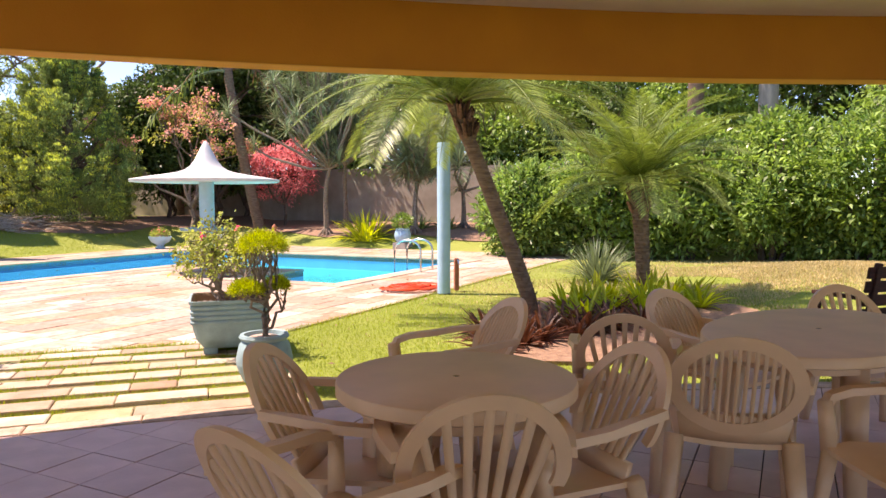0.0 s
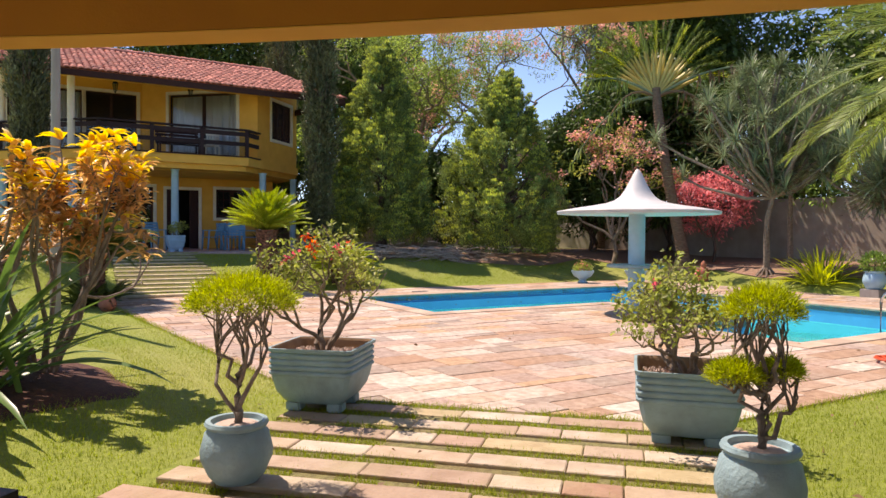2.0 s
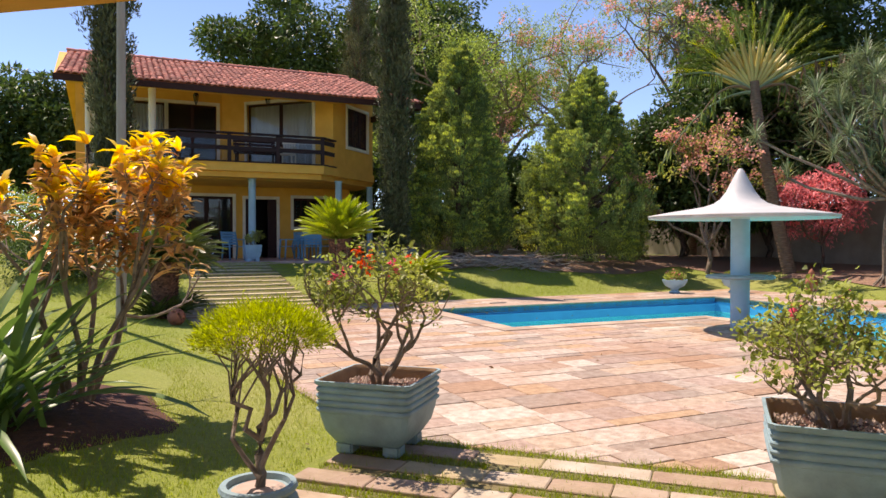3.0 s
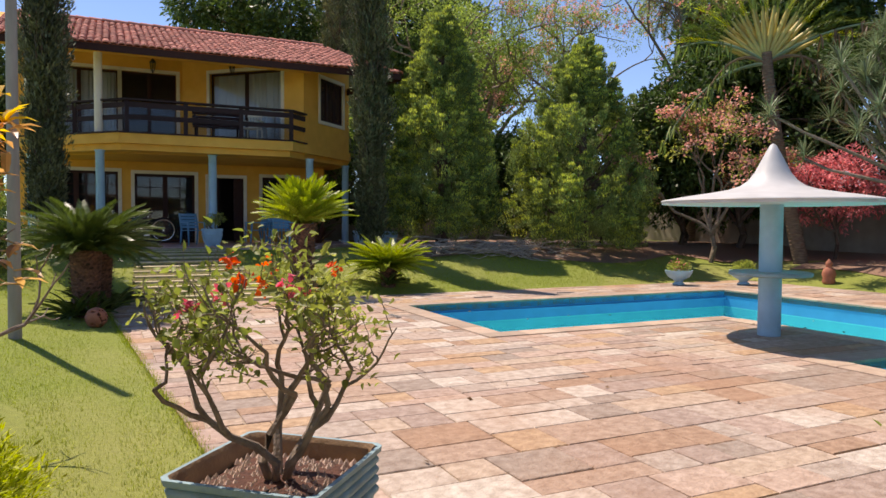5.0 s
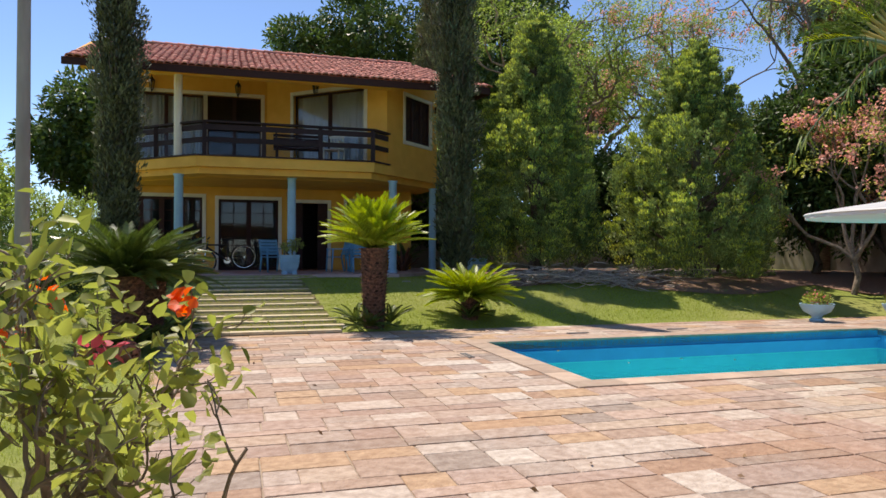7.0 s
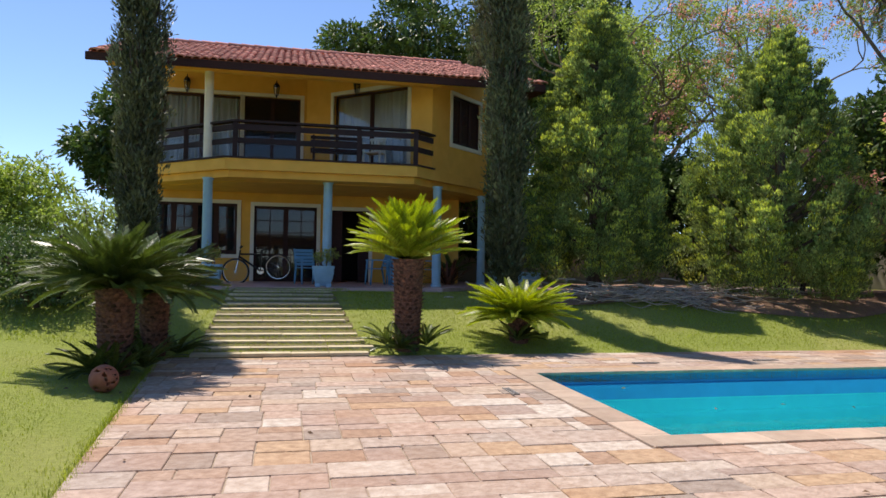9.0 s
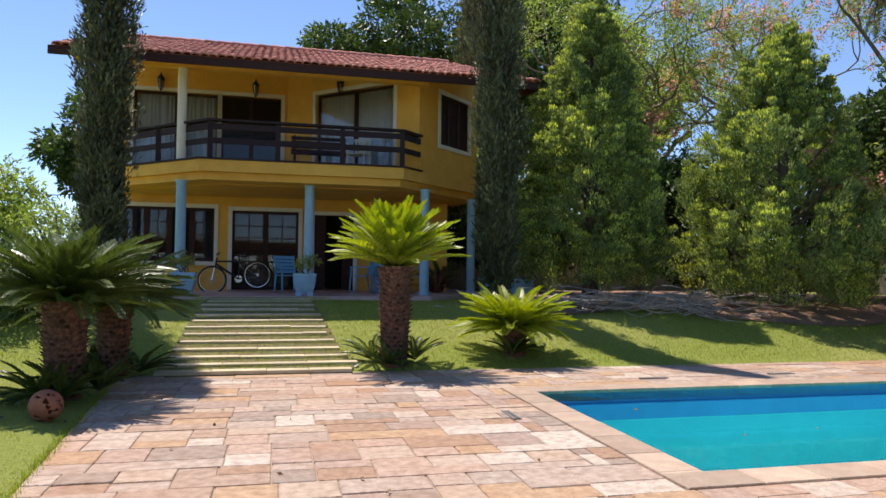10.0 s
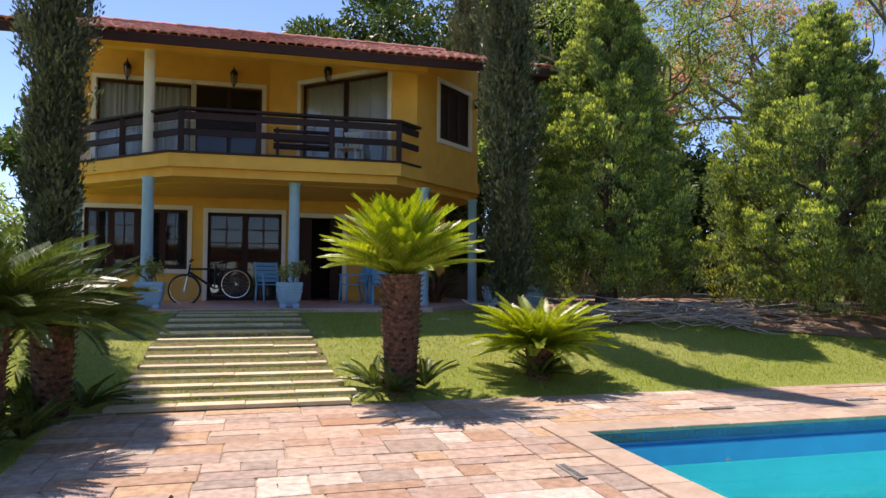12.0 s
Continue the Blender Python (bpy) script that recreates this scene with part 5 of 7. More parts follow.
# cycads round the steps
cycas(*un(2.56, 15.95)[:2], 1.02, 0.23, 1.0, 104, 101, "cycad with red-brown trunk and wide dark green crown", rise=(0.08, 1.1), pups=4, bend=1.25)
cycas(*un(2.73, 17.43)[:2], 0.92, 0.21, 0.95, 92, 102, "cycad with red-brown trunk and wide dark green crown", rise=(0.05, 1.05), pups=3, bend=1.25)
cycas(*un(6.39, 17.92)[:2], 1.42, 0.245, 0.98, 110, 103, "tall cycad with upright bright yellow-green crown", light=1.0, rise=(0.35, 1.5), pups=3, bend=0.9)
cycas(*un(8.37, 18.35)[:2], 0.42, 0.2, 0.92, 96, 104, "low cycad with spreading green crown", light=0.6, rise=(0.0, 0.95), pups=1, bend=0.9)

# palms and planting in the bed beside the veranda
feather_palm(3.87, 8.1, 2.52, (-0.93, 0.25), 2.05, 48, 111, "leaning date palm with arching feathery fronds", r0=0.095, r1=0.08, leaf_len=0.36)
feather_palm(5.9, 8.8, 1.6, (-0.08, 0.05), 1.75, 50, 112, "small upright date palm with arching feathery fronds", r0=0.085, r1=0.12, droop=1.5, leaf_len=0.34)
bed = part("soil", prism([(2.3, 6.0), (3.2, 5.6), (4.6, 6.0), (6.6, 7.4), (6.8, 9.0), (5.6, 9.6), (4.0, 9.2), (2.9, 7.6)], -0.1, 0.02), LEAFLITTER)
tagged(bed, "planting bed covered with dry leaf litter", "planting bed", kind="structure")
rng = np.random.default_rng(5)
for i in range(13):
    x, y = 4.2 + 2.2 * (i % 7) / 6 + rng.normal() * 0.15, 7.4 + 0.75 * (i // 7) + 0.12 * (i % 7) + rng.normal() * 0.12
    blade_clump("bromeliad", x, y, 34, 0.5, 0.055, 120 + i, BROMELIAD, "yellow-green bromeliad in the palm bed", group="yellow bromeliads", rise=(0.35, 1.35), curl=0.7, z=0.02)
for i in range(14):
    x, y = 2.75 + 1.9 * (i % 7) / 6 + rng.normal() * 0.12, 6.35 + 0.55 * (i // 7) + 0.14 * (i % 7) + rng.normal() * 0.1
    blade_clump("red_bromeliad", x, y, 48, 0.38, 0.05, 140 + i, REDPLANT, "dark red bromeliad in the palm bed", group="red bromeliads", rise=(0.15, 1.2), curl=0.8, z=0.02)
blade_clump("spiky_grass_clump", 6.48, 10.99, 300, 0.8, 0.026, 160, GREYLEAF, "grey-green clump of long spiky blades on the lawn", rise=(0.35, 1.5), curl=0.7, radius=0.16)


# hedge of glossy leaves
def hedge_block(x, y, rx, ry, h, seed, label, mat=HEDGE, count=15000, size=0.13, name="hedge_bush", turn=0.0):
    rng = np.random.default_rng(seed)
    t = thing(name, pose(x, y, on_ground(x, y), 0, 0, turn), label, "hedge", "hedge bushes")
    g = Geo()
    for i in range(16):
        a = rng.uniform(0, 6.28)
        g.tube([(0.2 * math.cos(a), 0.2 * math.sin(a), -0.05), (0.4 * rx * math.cos(a), 0.4 * ry * math.sin(a), h * 0.4), (0.7 * rx * math.cos(a), 0.7 * ry * math.sin(a), h * 0.8)], [0.05, 0.035, 0.015], 5)
    g.build("stem", BARK, t)
    nc = 150
    d = sphere_dirs(nc, rng)
    cen = d * (rx, ry, h * 0.5) * rng.uniform(0.62, 0.95, (nc, 1)) + (0, 0, h * 0.5)
    per = count // nc
    p = np.repeat(cen, per, 0)
    k = sphere_dirs(len(p), rng)
    p = p + k * (0.42 * rng.uniform(0.3, 1.0, len(p)))[:, None]
    p[:, 2] = np.maximum(p[:, 2], 0.03)
    g = Geo().leaves(p, k * 0.9 + (0, 0, 0.25) + rng.normal(size=p.shape) * 0.4, rng.uniform(0.7, 1.25, len(p)) * size, rng.uniform(0.32, 0.48, len(p)) * size, 0.2, rng=rng)
    tagged(g.build("foliage", mat, t), kind="stuff")
    return t


for i, (x, y, rx, ry, h) in enumerate(((7.9, 16.9, 1.2, 1.1, 2.3), (9.4, 15.8, 1.4, 1.3, 2.9), (10.9, 14.5, 1.5, 1.4, 3.2), (12.2, 13.1, 1.5, 1.5, 3.2), (13.2, 11.6, 1.5, 1.5, 3.3), (13.9, 9.9, 1.5, 1.5, 3.4), (14.4, 8.0, 1.5, 1.6, 3.5), (14.8, 6.0, 1.5, 1.6, 3.5), (15.2, 3.8, 1.6, 1.6, 3.4))):
    hedge_block(x, y, rx, ry, h, 170 + i, "dense glossy green hedge bush at the lawn's edge", count=13500, size=0.165)
for i, (u, n, r, h) in enumerate(((-3.5, 24.0, 1.1, 1.2), (-1.7, 23.6, 1.0, 1.0), (-5.6, 24.6, 1.3, 1.4), (0.6, 19.6, 0.9, 0.95), (-8.0, 25.5, 1.6, 1.6), (-10.8, 26.5, 1.8, 1.8))):
    p = un(u, n)
    hedge_block(p.x, p.y, r, r, h, 190 + i, "clipped low green bush on the lawn", MANGO if i % 2 else HEDGE, count=8000, size=0.08)


for i, (u, n, r, h) in enumerate(((-7.0, 34.0, 3.0, 2.6), (-12.0, 36.0, 3.2, 2.8), (-2.5, 35.0, 2.6, 2.6), (-17.0, 37.0, 3.4, 3.0), (-22.0, 36.0, 3.4, 3.0))):
    p = un(u, n)
    hedge_block(p.x, p.y, r, r, h, 600 + i, "light green rounded bush beyond the lawn", LIGHTLEAF, count=9000, size=0.16)


# tall bare palm trunks beyond the hedge
for i, (x, y, h, r) in enumerate(((16.9, 18.3, 9.0, 0.33), (15.2, 19.6, 8.0, 0.3), (19.6, 16.4, 8.5, 0.32))):
    t = thing("royal_palm", pose(x, y, on_ground(x, y)), "tall palm with smooth grey trunk beyond the hedge", "palm tree", "palms beyond the hedge")
    Geo().tube([(0, 0, h * k / 8 - 0.1) for k in range(9)], [r * (1.0 - 0.25 * k / 8) for k in range(9)], 14).build("trunk", GREYPOLE if i == 0 else PALMBARK, t, "", True)
    fm = frond_mesh("frond", 3.0, 50, 0.7, 0.05, 2.2, 0.0, PALMLEAF if i == 0 else DEADLEAF, 300 + i, vee=0.1)
    for k in range(14):
        shared("frond", fm, t, pose(0, 0, h - 0.1, 0, 0, k * 137.5) @ pose(0, 0, 0, 0, -60 + 7 * k, 0))

# garden wall
for nm, a, b, h in (("garden_wall_east", (24.6, 0.5), (24.6, 31.0), 2.35), ("garden_wall_north", (24.6, 31.0), (9.0, 31.0), 2.3)):
    w = wall_run(bmesh.new(), a, b, 0.2, h + 0.35, 0.18)
    w = part(nm, w, PLASTER)
    w.matrix_world = U
    tagged(w, "weathered grey-beige plastered garden wall", "wall", kind="structure")
# earth bed under the trees
beds = Geo()
v, f = [], []
bu, bn = np.arange(9.5, 24.6, 0.5), np.arange(0, 12, 0.5)
for j, q in enumerate(bn):
    for u in bu:
        edge = 19.9 + 0.35 * math.sin(u * 1.1) + (0.9 if u < 13 else 0) - max(0, u - 18.5) * 0.9
        n = edge + q * 0.9
        v.append((u, n, ground_height(u, n) + 0.022 + 0.02 * noise.noise(Vector((u * 2, n * 2, 0)))))
k = len(bu)
f = [(j * k + i, j * k + i + 1, (j + 1) * k + i + 1, (j + 1) * k + i) for j in range(len(bn) - 1) for i in range(k - 1)]
beds.add(v, f)
earth = beds.build("earth_bed", LEAFLITTER, smooth=True)
earth.matrix_world = U
tagged(earth, "red-brown earth and leaf litter under the trees", "earth", kind="structure")
v, f = [], []
bu, bn = np.arange(19.3, 24.6, 0.5), np.arange(4.5, 17.5, 0.5)
for n in bn:
    for u in bu:
        v.append((u + 0.25 * math.sin(n * 1.3), n, ground_height(u + 0.25 * math.sin(n * 1.3), n) + 0.03 + 0.02 * noise.noise(Vector((u * 2, n * 2, 3)))))
k = len(bu)
f = [(j * k + i, j * k + i + 1, (j + 1) * k + i + 1, (j + 1) * k + i) for j in range(len(bn) - 1) for i in range(k - 1)]
e2 = Geo()
e2.add(v, f)
earth = e2.build("wall_bed", LEAFLITTER, smooth=True)
earth.matrix_world = U
tagged(earth, "red-brown earth along the garden wall", "earth", kind="structure")
# heap of pruned branches
heap = Geo()
rng = np.random.default_rng(8)
for i in range(420):
    c = un(12.2 + rng.normal() * 1.5, 21.0 + rng.normal() * 0.35)
    a, l = rng.uniform(0, 6.28), rng.uniform(0.3, 0.9)
    z = on_ground(c.x, c.y) + 0.05 + abs(rng.normal()) * 0.13
    d = Vector((math.cos(a) * l, math.sin(a) * l, rng.normal() * 0.08))
    heap.tube([c + Vector((0, 0, z)), c + Vector((0, 0, z)) + d * 0.5 + Vector(rng.normal(size=3)) * 0.04, c + Vector((0, 0, z)) + d], [0.014, 0.01, 0.005], 4)
tagged(heap.build("branch_heap", DRYWOOD), "heap of dry pruned branches under the conifers", "branches", kind="stuff")


# ---- pots, planters and shrubs by the steps ----
def square_planter(m, label, group="square planters", w=0.335, h=0.5, mat=POTBLUE):
    t = thing("planter", m, label, "planter", group)
    prof = [(w * 0.62, 0.06), (w * 0.7, 0.08), (w * 0.86, 0.16), (w * 0.93, 0.25), (w * 0.95, 0.29)]
    z = 0.29
    for i in range(4):
        prof += [(w * 0.99, z + 0.008), (w * 1.0, z + 0.022), (w * 0.985, z + 0.034), (w * 0.955, z + 0.04)]
        z += 0.044
    prof += [(w * 1.02, z + 0.01), (w * 1.03, h), (w * 0.97, h), (w * 0.93, h - 0.05), (w * 0.9, h - 0.12), (0.0, h - 0.125)]
    part("body", lathe(prof, 64, square=0.965), mat, t, "", True)
    inner = lathe([(w * 0.97, h + 0.001), (w * 0.925, h - 0.02), (w * 0.9, h - 0.11)], 64, square=0.965)
    bmesh.ops.delete(inner, geom=[f for f in inner.faces if len(f.verts) > 4], context="FACES_ONLY")
    part("inner_wall", inner, INNERCLAY, t, "bare brown clay inside of the rim", True)
    part("soil", lathe([(w * 0.9, h - 0.1), (w * 0.8, h - 0.085), (0.0, h - 0.07)], 32, square=0.96), SOIL, t)
    for sx in (-1, 1):
        for sy in (-1, 1):
            part("foot", box(sx * w * 0.5 - 0.06, sy * w * 0.5 - 0.06, 0, sx * w * 0.5 + 0.06, sy * w * 0.5 + 0.06, 0.08, 0.012), mat, t)
    peb = Geo()
    rng = np.random.default_rng(4)
    for i in range(420):
        x, y = rng.uniform(-0.84, 0.84, 2) * w
        r = rng.uniform(0.009, 0.022)
        zz = h - 0.085
        peb.add([(x + r, y, zz), (x, y + r, zz), (x - r, y, zz), (x, y - r, zz), (x, y, zz + r * 1.2)], [(0, 1, 4, 4), (1, 2, 4, 4), (2, 3, 4, 4), (3, 0, 4, 4)])
    gm = bmesh.new()
    vv, ff = np.concatenate(peb.v), np.concatenate(peb.f)
    bv = [gm.verts.new(p) for p in vv]
    for q in ff:
        gm.faces.new((bv[q[0]], bv[q[1]], bv[q[2]]))
    tagged(part("gravel", gm, GRAVEL, t), kind="stuff")
    return t


square_planter(pose(-2.41, 7.4, 0.0, 0, 0, 3), "square blue-grey ribbed planter on feet beside the steps")
square_planter(pose(0.33, 7.22, 0.0, 0, 0, -1), "square blue-grey ribbed planter on feet beside the steps")


def shrub(m, seed, label, h=1.0, spread=0.75, stems=5, depth=4, orange=30, pink=16, leaves=2600, lean=(0, 0), name="bougainvillea", reach=0.56):
    """Open bougainvillea: crooked forking stems, small leaves towards the ends, coloured bracts."""
    rng = np.random.default_rng(seed)
    t = thing(name, m, label, "shrub", "potted bougainvilleas")
    out, tips = [], []
    for i in range(stems):
        first = len(out)
        a = 6.28 * i / stems + rng.uniform(-0.4, 0.4)
        grow(rng, (0.03 * math.cos(a), 0.03 * math.sin(a), -0.02), (math.cos(a) * spread + lean[0], math.sin(a) * spread + lean[1], 0.8), h * 0.40, 0.022, depth, out, tips, 0.55, 0.13, wobble=0.26, shrink=0.68)
        kept, ends_ = [], {tuple(out[first][0][0])}
        for p, r in out[first:]:
            wide = max(math.hypot(q[0] - lean[0] * q[2], q[1] - lean[1] * q[2]) for q in p)
            if tuple(p[0]) in ends_ and wide < reach and (r[0] > 0.01 or p[-1][2] > 0.3 * h):
                kept.append((p, r))
                ends_ |= {tuple(p[-1]), tuple(p[-2])}
        out[first:] = kept
        g = Geo()
        for p, r in out[first:]:
            g.tube(p, r, 6)
        g.build("stem", PALEBARK, t, "", True)
    held = {tuple(p[-1]) for p, r in out}
    tips = [(p, d) for p, d in tips if tuple(p) in held and math.hypot(p.x - lean[0] * p.z, p.y - lean[1] * p.z) < reach and p.z > 0.3 * h]
    bases, ways = [], []
    for pts, rad in out:
        if rad[0] < 0.010:
            for j in range(3):
                k = rng.integers(1, len(pts))
                bases.append(pts[k]), ways.append(pts[k] - pts[k - 1])
    for p, d in tips:
        for j in range(3):
            bases.append(p), ways.append(d)
    keep = [i for i, b in enumerate(bases) if b.z > 0.38 * h]
    bases, ways = [bases[i] for i in keep], [ways[i] for i in keep]
    bases, ways = np.array([tuple(b) for b in bases]), np.array([tuple(w) for w in ways])
    pick = rng.integers(0, len(bases), leaves)
    p = bases[pick] + rng.normal(size=(leaves, 3)) * 0.035
    L = Geo().ovate(p, ways[pick] / (np.linalg.norm(ways[pick], axis=1, keepdims=True) + 1e-6) * 0.5 + rng.normal(size=p.shape) * 0.7 + (0, 0, 0.1), rng.uniform(0.024, 0.05, leaves), rng.uniform(0.016, 0.031, leaves), rng)
    tagged(L.build("foliage", BOUGLEAF, t), kind="stuff")
    ends = sorted((tuple(p) for p, d in tips), key=lambda q: -q[2])[: max(12, len(tips) // 3)]
    for nm, mat, cnt in (("orange_bloom", ORANGEBRACT, orange), ("pink_bloom", PINKBRACT, pink)):
        if not cnt:
            continue
        q = np.array([ends[rng.integers(0, len(ends))] for i in range(cnt)])
        q = np.repeat(q + rng.normal(size=q.shape) * 0.03, 12, 0)
        q = q + rng.normal(size=q.shape) * 0.016
        b = Geo().ovate(q, rng.normal(size=q.shape) + (0, 0, 0.4), rng.uniform(0.026, 0.042, len(q)), rng.uniform(0.022, 0.034, len(q)), rng)
        tagged(b.build(nm, mat, t), "bright " + nm.split("_")[0] + " bracts", kind="stuff")
    return t


shrub(pose(-2.41, 7.4, 0.42), 201, "bougainvillea with crooked bare stems, sparse leaves and orange bracts", 1.12, 0.5, 5, 5, 5, 4, 1450, reach=0.52)
shrub(pose(0.33, 7.22, 0.42), 202, "bougainvillea with crooked stems and green leaves", 0.84, 0.95, 6, 5, 0, 3, 2000, lean=(-0.48, 0.1), reach=0.72)


def round_pot(m, label, r=0.2, h=0.37, mat=POTBLUE, group="round pots"):
    t = thing("plant_pot", m, label, "pot", group)
    part("body", lathe([(r * 0.62, 0), (r * 0.8, 0.04), (r * 1.0, h * 0.38), (r * 1.02, h * 0.52), (r * 0.9, h * 0.8), (r * 0.78, h * 0.88), (r * 0.86, h * 0.91), (r * 0.9, h * 0.95), (r * 0.86, h), (r * 0.72, h), (r * 0.7, h * 0.92), (0, h * 0.91)], 36), mat, t, "", True)
    part("soil", lathe([(r * 0.69, h * 0.9), (r * 0.5, h * 0.95), (0, h * 0.955)], 20), GRAVEL, t)
    return t


round_pot(pose(-2.14, 5.62, 0.03), "round weathered blue clay pot on the step stones", 0.19, 0.33)
round_pot(pose(0.53, 5.74, 0.03), "round weathered blue clay pot on the step stones")


def topiary(m, tiers, seed, label, stem_h):
    """Crooked stem with flat domes of fine needles."""
    rng = np.random.default_rng(seed)
    t = thing("topiary_tree", m, label, "small tree", "potted topiary trees")
    w = Geo()
    fork = Vector((0.012, 0.0, stem_h * 0.3))
    w.tube([(0, 0, -0.03), (0.014, 0, 0.07), (0.0, 0.008, 0.15), fork], [0.03, 0.025, 0.022, 0.02], 8)
    for (cx, cy, cz, rx, rz) in tiers:
        arms = 6 if rx > 0.15 else 3
        for i in range(arms):
            a = 6.28 * i / arms + rng.uniform(-0.3, 0.3)
            start = fork if i % 3 else Vector((0.0, 0.0, 0.06))
            end = Vector((cx + rx * 0.55 * math.cos(a), cy + rx * 0.55 * math.sin(a), cz - 0.03))
            pts = [start]
            for k in range(1, 7):
                q = k / 6
                bend = Vector(rng.normal(size=3)) * 0.022 + Vector((math.cos(a), math.sin(a), 0)) * 0.05 * math.sin(math.pi * q)
                pts.append(start.lerp(end, q) + bend)
            w.tube(pts, [0.014 - 0.0014 * k for k in range(7)], 6)
            for k in range(9):
                st = pts[3 + k % 4]
                b, q = rng.uniform(0, 6.28), rng.uniform(0.3, 0.95)
                tip = Vector((cx + rx * q * math.cos(b), cy + rx * q * math.sin(b), cz + rz * 0.25)).lerp(st + Vector((0, 0, rz)), 0.45)
                w.tube([st, st.lerp(tip, 0.5) + Vector(rng.normal(size=3)) * 0.02, tip], [0.006, 0.0045, 0.002], 5)
        n = int(80000 * rx * rx) + 3000
        d = sphere_dirs(n, rng)
        d[:, 2] = np.abs(d[:, 2])
        lump = np.array([1 + 0.16 * noise.noise(Vector(q) * 4.0) for q in d])[:, None]
        p = d * (rx, rx, rz) * rng.uniform(0.72, 1.0, (n, 1)) * lump + (cx, cy, cz - 0.05 * rz)
        p += rng.normal(size=p.shape) * 0.012
        g = Geo().leaves(p, d + (0, 0, 0.35) + rng.normal(size=p.shape) * 0.5, rng.uniform(0.016, 0.036, n), 0.0055, rng=rng)
        tagged(g.build("dome", TOPIARY, t, "flat dome of bright yellow-green needles"), kind="stuff")
    w.build("stem", PALEBARK, t, "", True)
    return t


topiary(pose(-2.14, 5.62, 0.335), [(0.03, 0.0, 0.64, 0.3, 0.19)], 211, "small tree clipped to one flat yellow-green dome", 0.72)
topiary(pose(0.53, 5.74, 0.37), [(0.0, 0.0, 0.64, 0.175, 0.14), (-0.12, -0.02, 0.34, 0.12, 0.085), (0.1, 0.05, 0.36, 0.085, 0.07)], 212, "small tree clipped to tiers of yellow-green domes", 0.95)


# croton and strap-leaved plant in the earth bed on the bank
bx, by = -5.1, 6.75
beds = Geo()
v, f, rings_n = [], [], 7
for k in range(rings_n + 1):
    for q in range(28):
        a = 6.2832 * q / 28
        x = bx + (1.25 + 0.12 * math.sin(5 * a)) * k / rings_n * math.cos(a)
        y = by + (1.1 + 0.1 * math.cos(4 * a)) * k / rings_n * math.sin(a)
        v.append((x, y, on_ground(x, y) + (0.05 * (1 - (k / rings_n) ** 2) + 0.012) * (1 if k < rings_n else -1)))
for k in range(rings_n):
    for q in range(28):
        f.append((k * 28 + q, k * 28 + (q + 1) % 28, (k + 1) * 28 + (q + 1) % 28, (k + 1) * 28 + q))
beds.add(v, f)
tagged(beds.build("croton_bed", SOIL, smooth=True), "round bed of red-brown earth on the lawn", "planting bed", kind="structure")
cx, cy = -4.85, 7.12
t = thing("croton_shrub", pose(cx, cy, on_ground(cx, cy) + 0.02), "tall croton with orange and yellow leaves on bare stems", "shrub")
rng = np.random.default_rng(220)
tips = []
for i in range(8):
    a = 6.28 * i / 8
    out = []
    grow(rng, (0.06 * math.cos(a), 0.06 * math.sin(a), -0.05), (0.45 * math.cos(a), 0.45 * math.sin(a), 1), 1.05, 0.028, 3, out, tips, 0.6, 0.14, (2, 3), 0.1, 0.54)
    w = Geo()
    for p, r in out:
        w.tube(p, r, 6)
    w.build("stem", PALEBARK, t, "", True)
for nm, mat, m, ln in (("foliage", CROTONLEAF, 8, 0.19), ("new_foliage", CROTONTIP, 7, 0.18)):
    b = Geo()
    for p, d in tips:
        young = p.z > 1.5
        if p.z < 1.2 or math.hypot(p.x, p.y) > 0.95:
            continue
        for i in range(m if (nm == "foliage") or young else 1):
            a, e = rng.uniform(0, 6.28), rng.uniform(-0.3, 0.9) if nm == "foliage" else rng.uniform(0.35, 1.1)
            b.blade(p + Vector((0, 0, rng.uniform(-0.3, -0.02) if nm == "foliage" else 0.02)), (math.cos(a) * math.cos(e), math.sin(a) * math.cos(e), math.sin(e)), ln * rng.uniform(0.6, 1.1), 0.062, 1.0, 3)
    tagged(b.build(nm, mat, t, "orange-red leaves" if nm == "foliage" else "bright yellow new leaves", True), kind="stuff")
sx_, sy_ = -4.8, 6.15
t = thing("strap_leaf_shrub", pose(sx_, sy_, on_ground(sx_, sy_) + 0.03), "large strap-leaved plant in the earth bed", "plant")
blade_kinds = []
for i in range(5):
    me = Geo().blade((0, 0, 0), (math.cos(0.9), 0, math.sin(0.9)), 1.35, 0.085, (0.4, 0.7, 1.0, 1.3, 0.85)[i], 7).mesh("leaf")
    me.materials.append(STRAPLEAF)
    blade_kinds.append(me)
rng = np.random.default_rng(221)
for i in range(120):
    a = rng.uniform(0, 360)
    shared("leaf", blade_kinds[i % 5], t, pose(rng.normal() * 0.16, rng.normal() * 0.16, -0.03, 0, 0, a) @ pose(0, 0, 0, rng.normal() * 6, rng.uniform(-28, 24), 0) @ Matrix.Scale(rng.uniform(0.7, 1.15), 4))


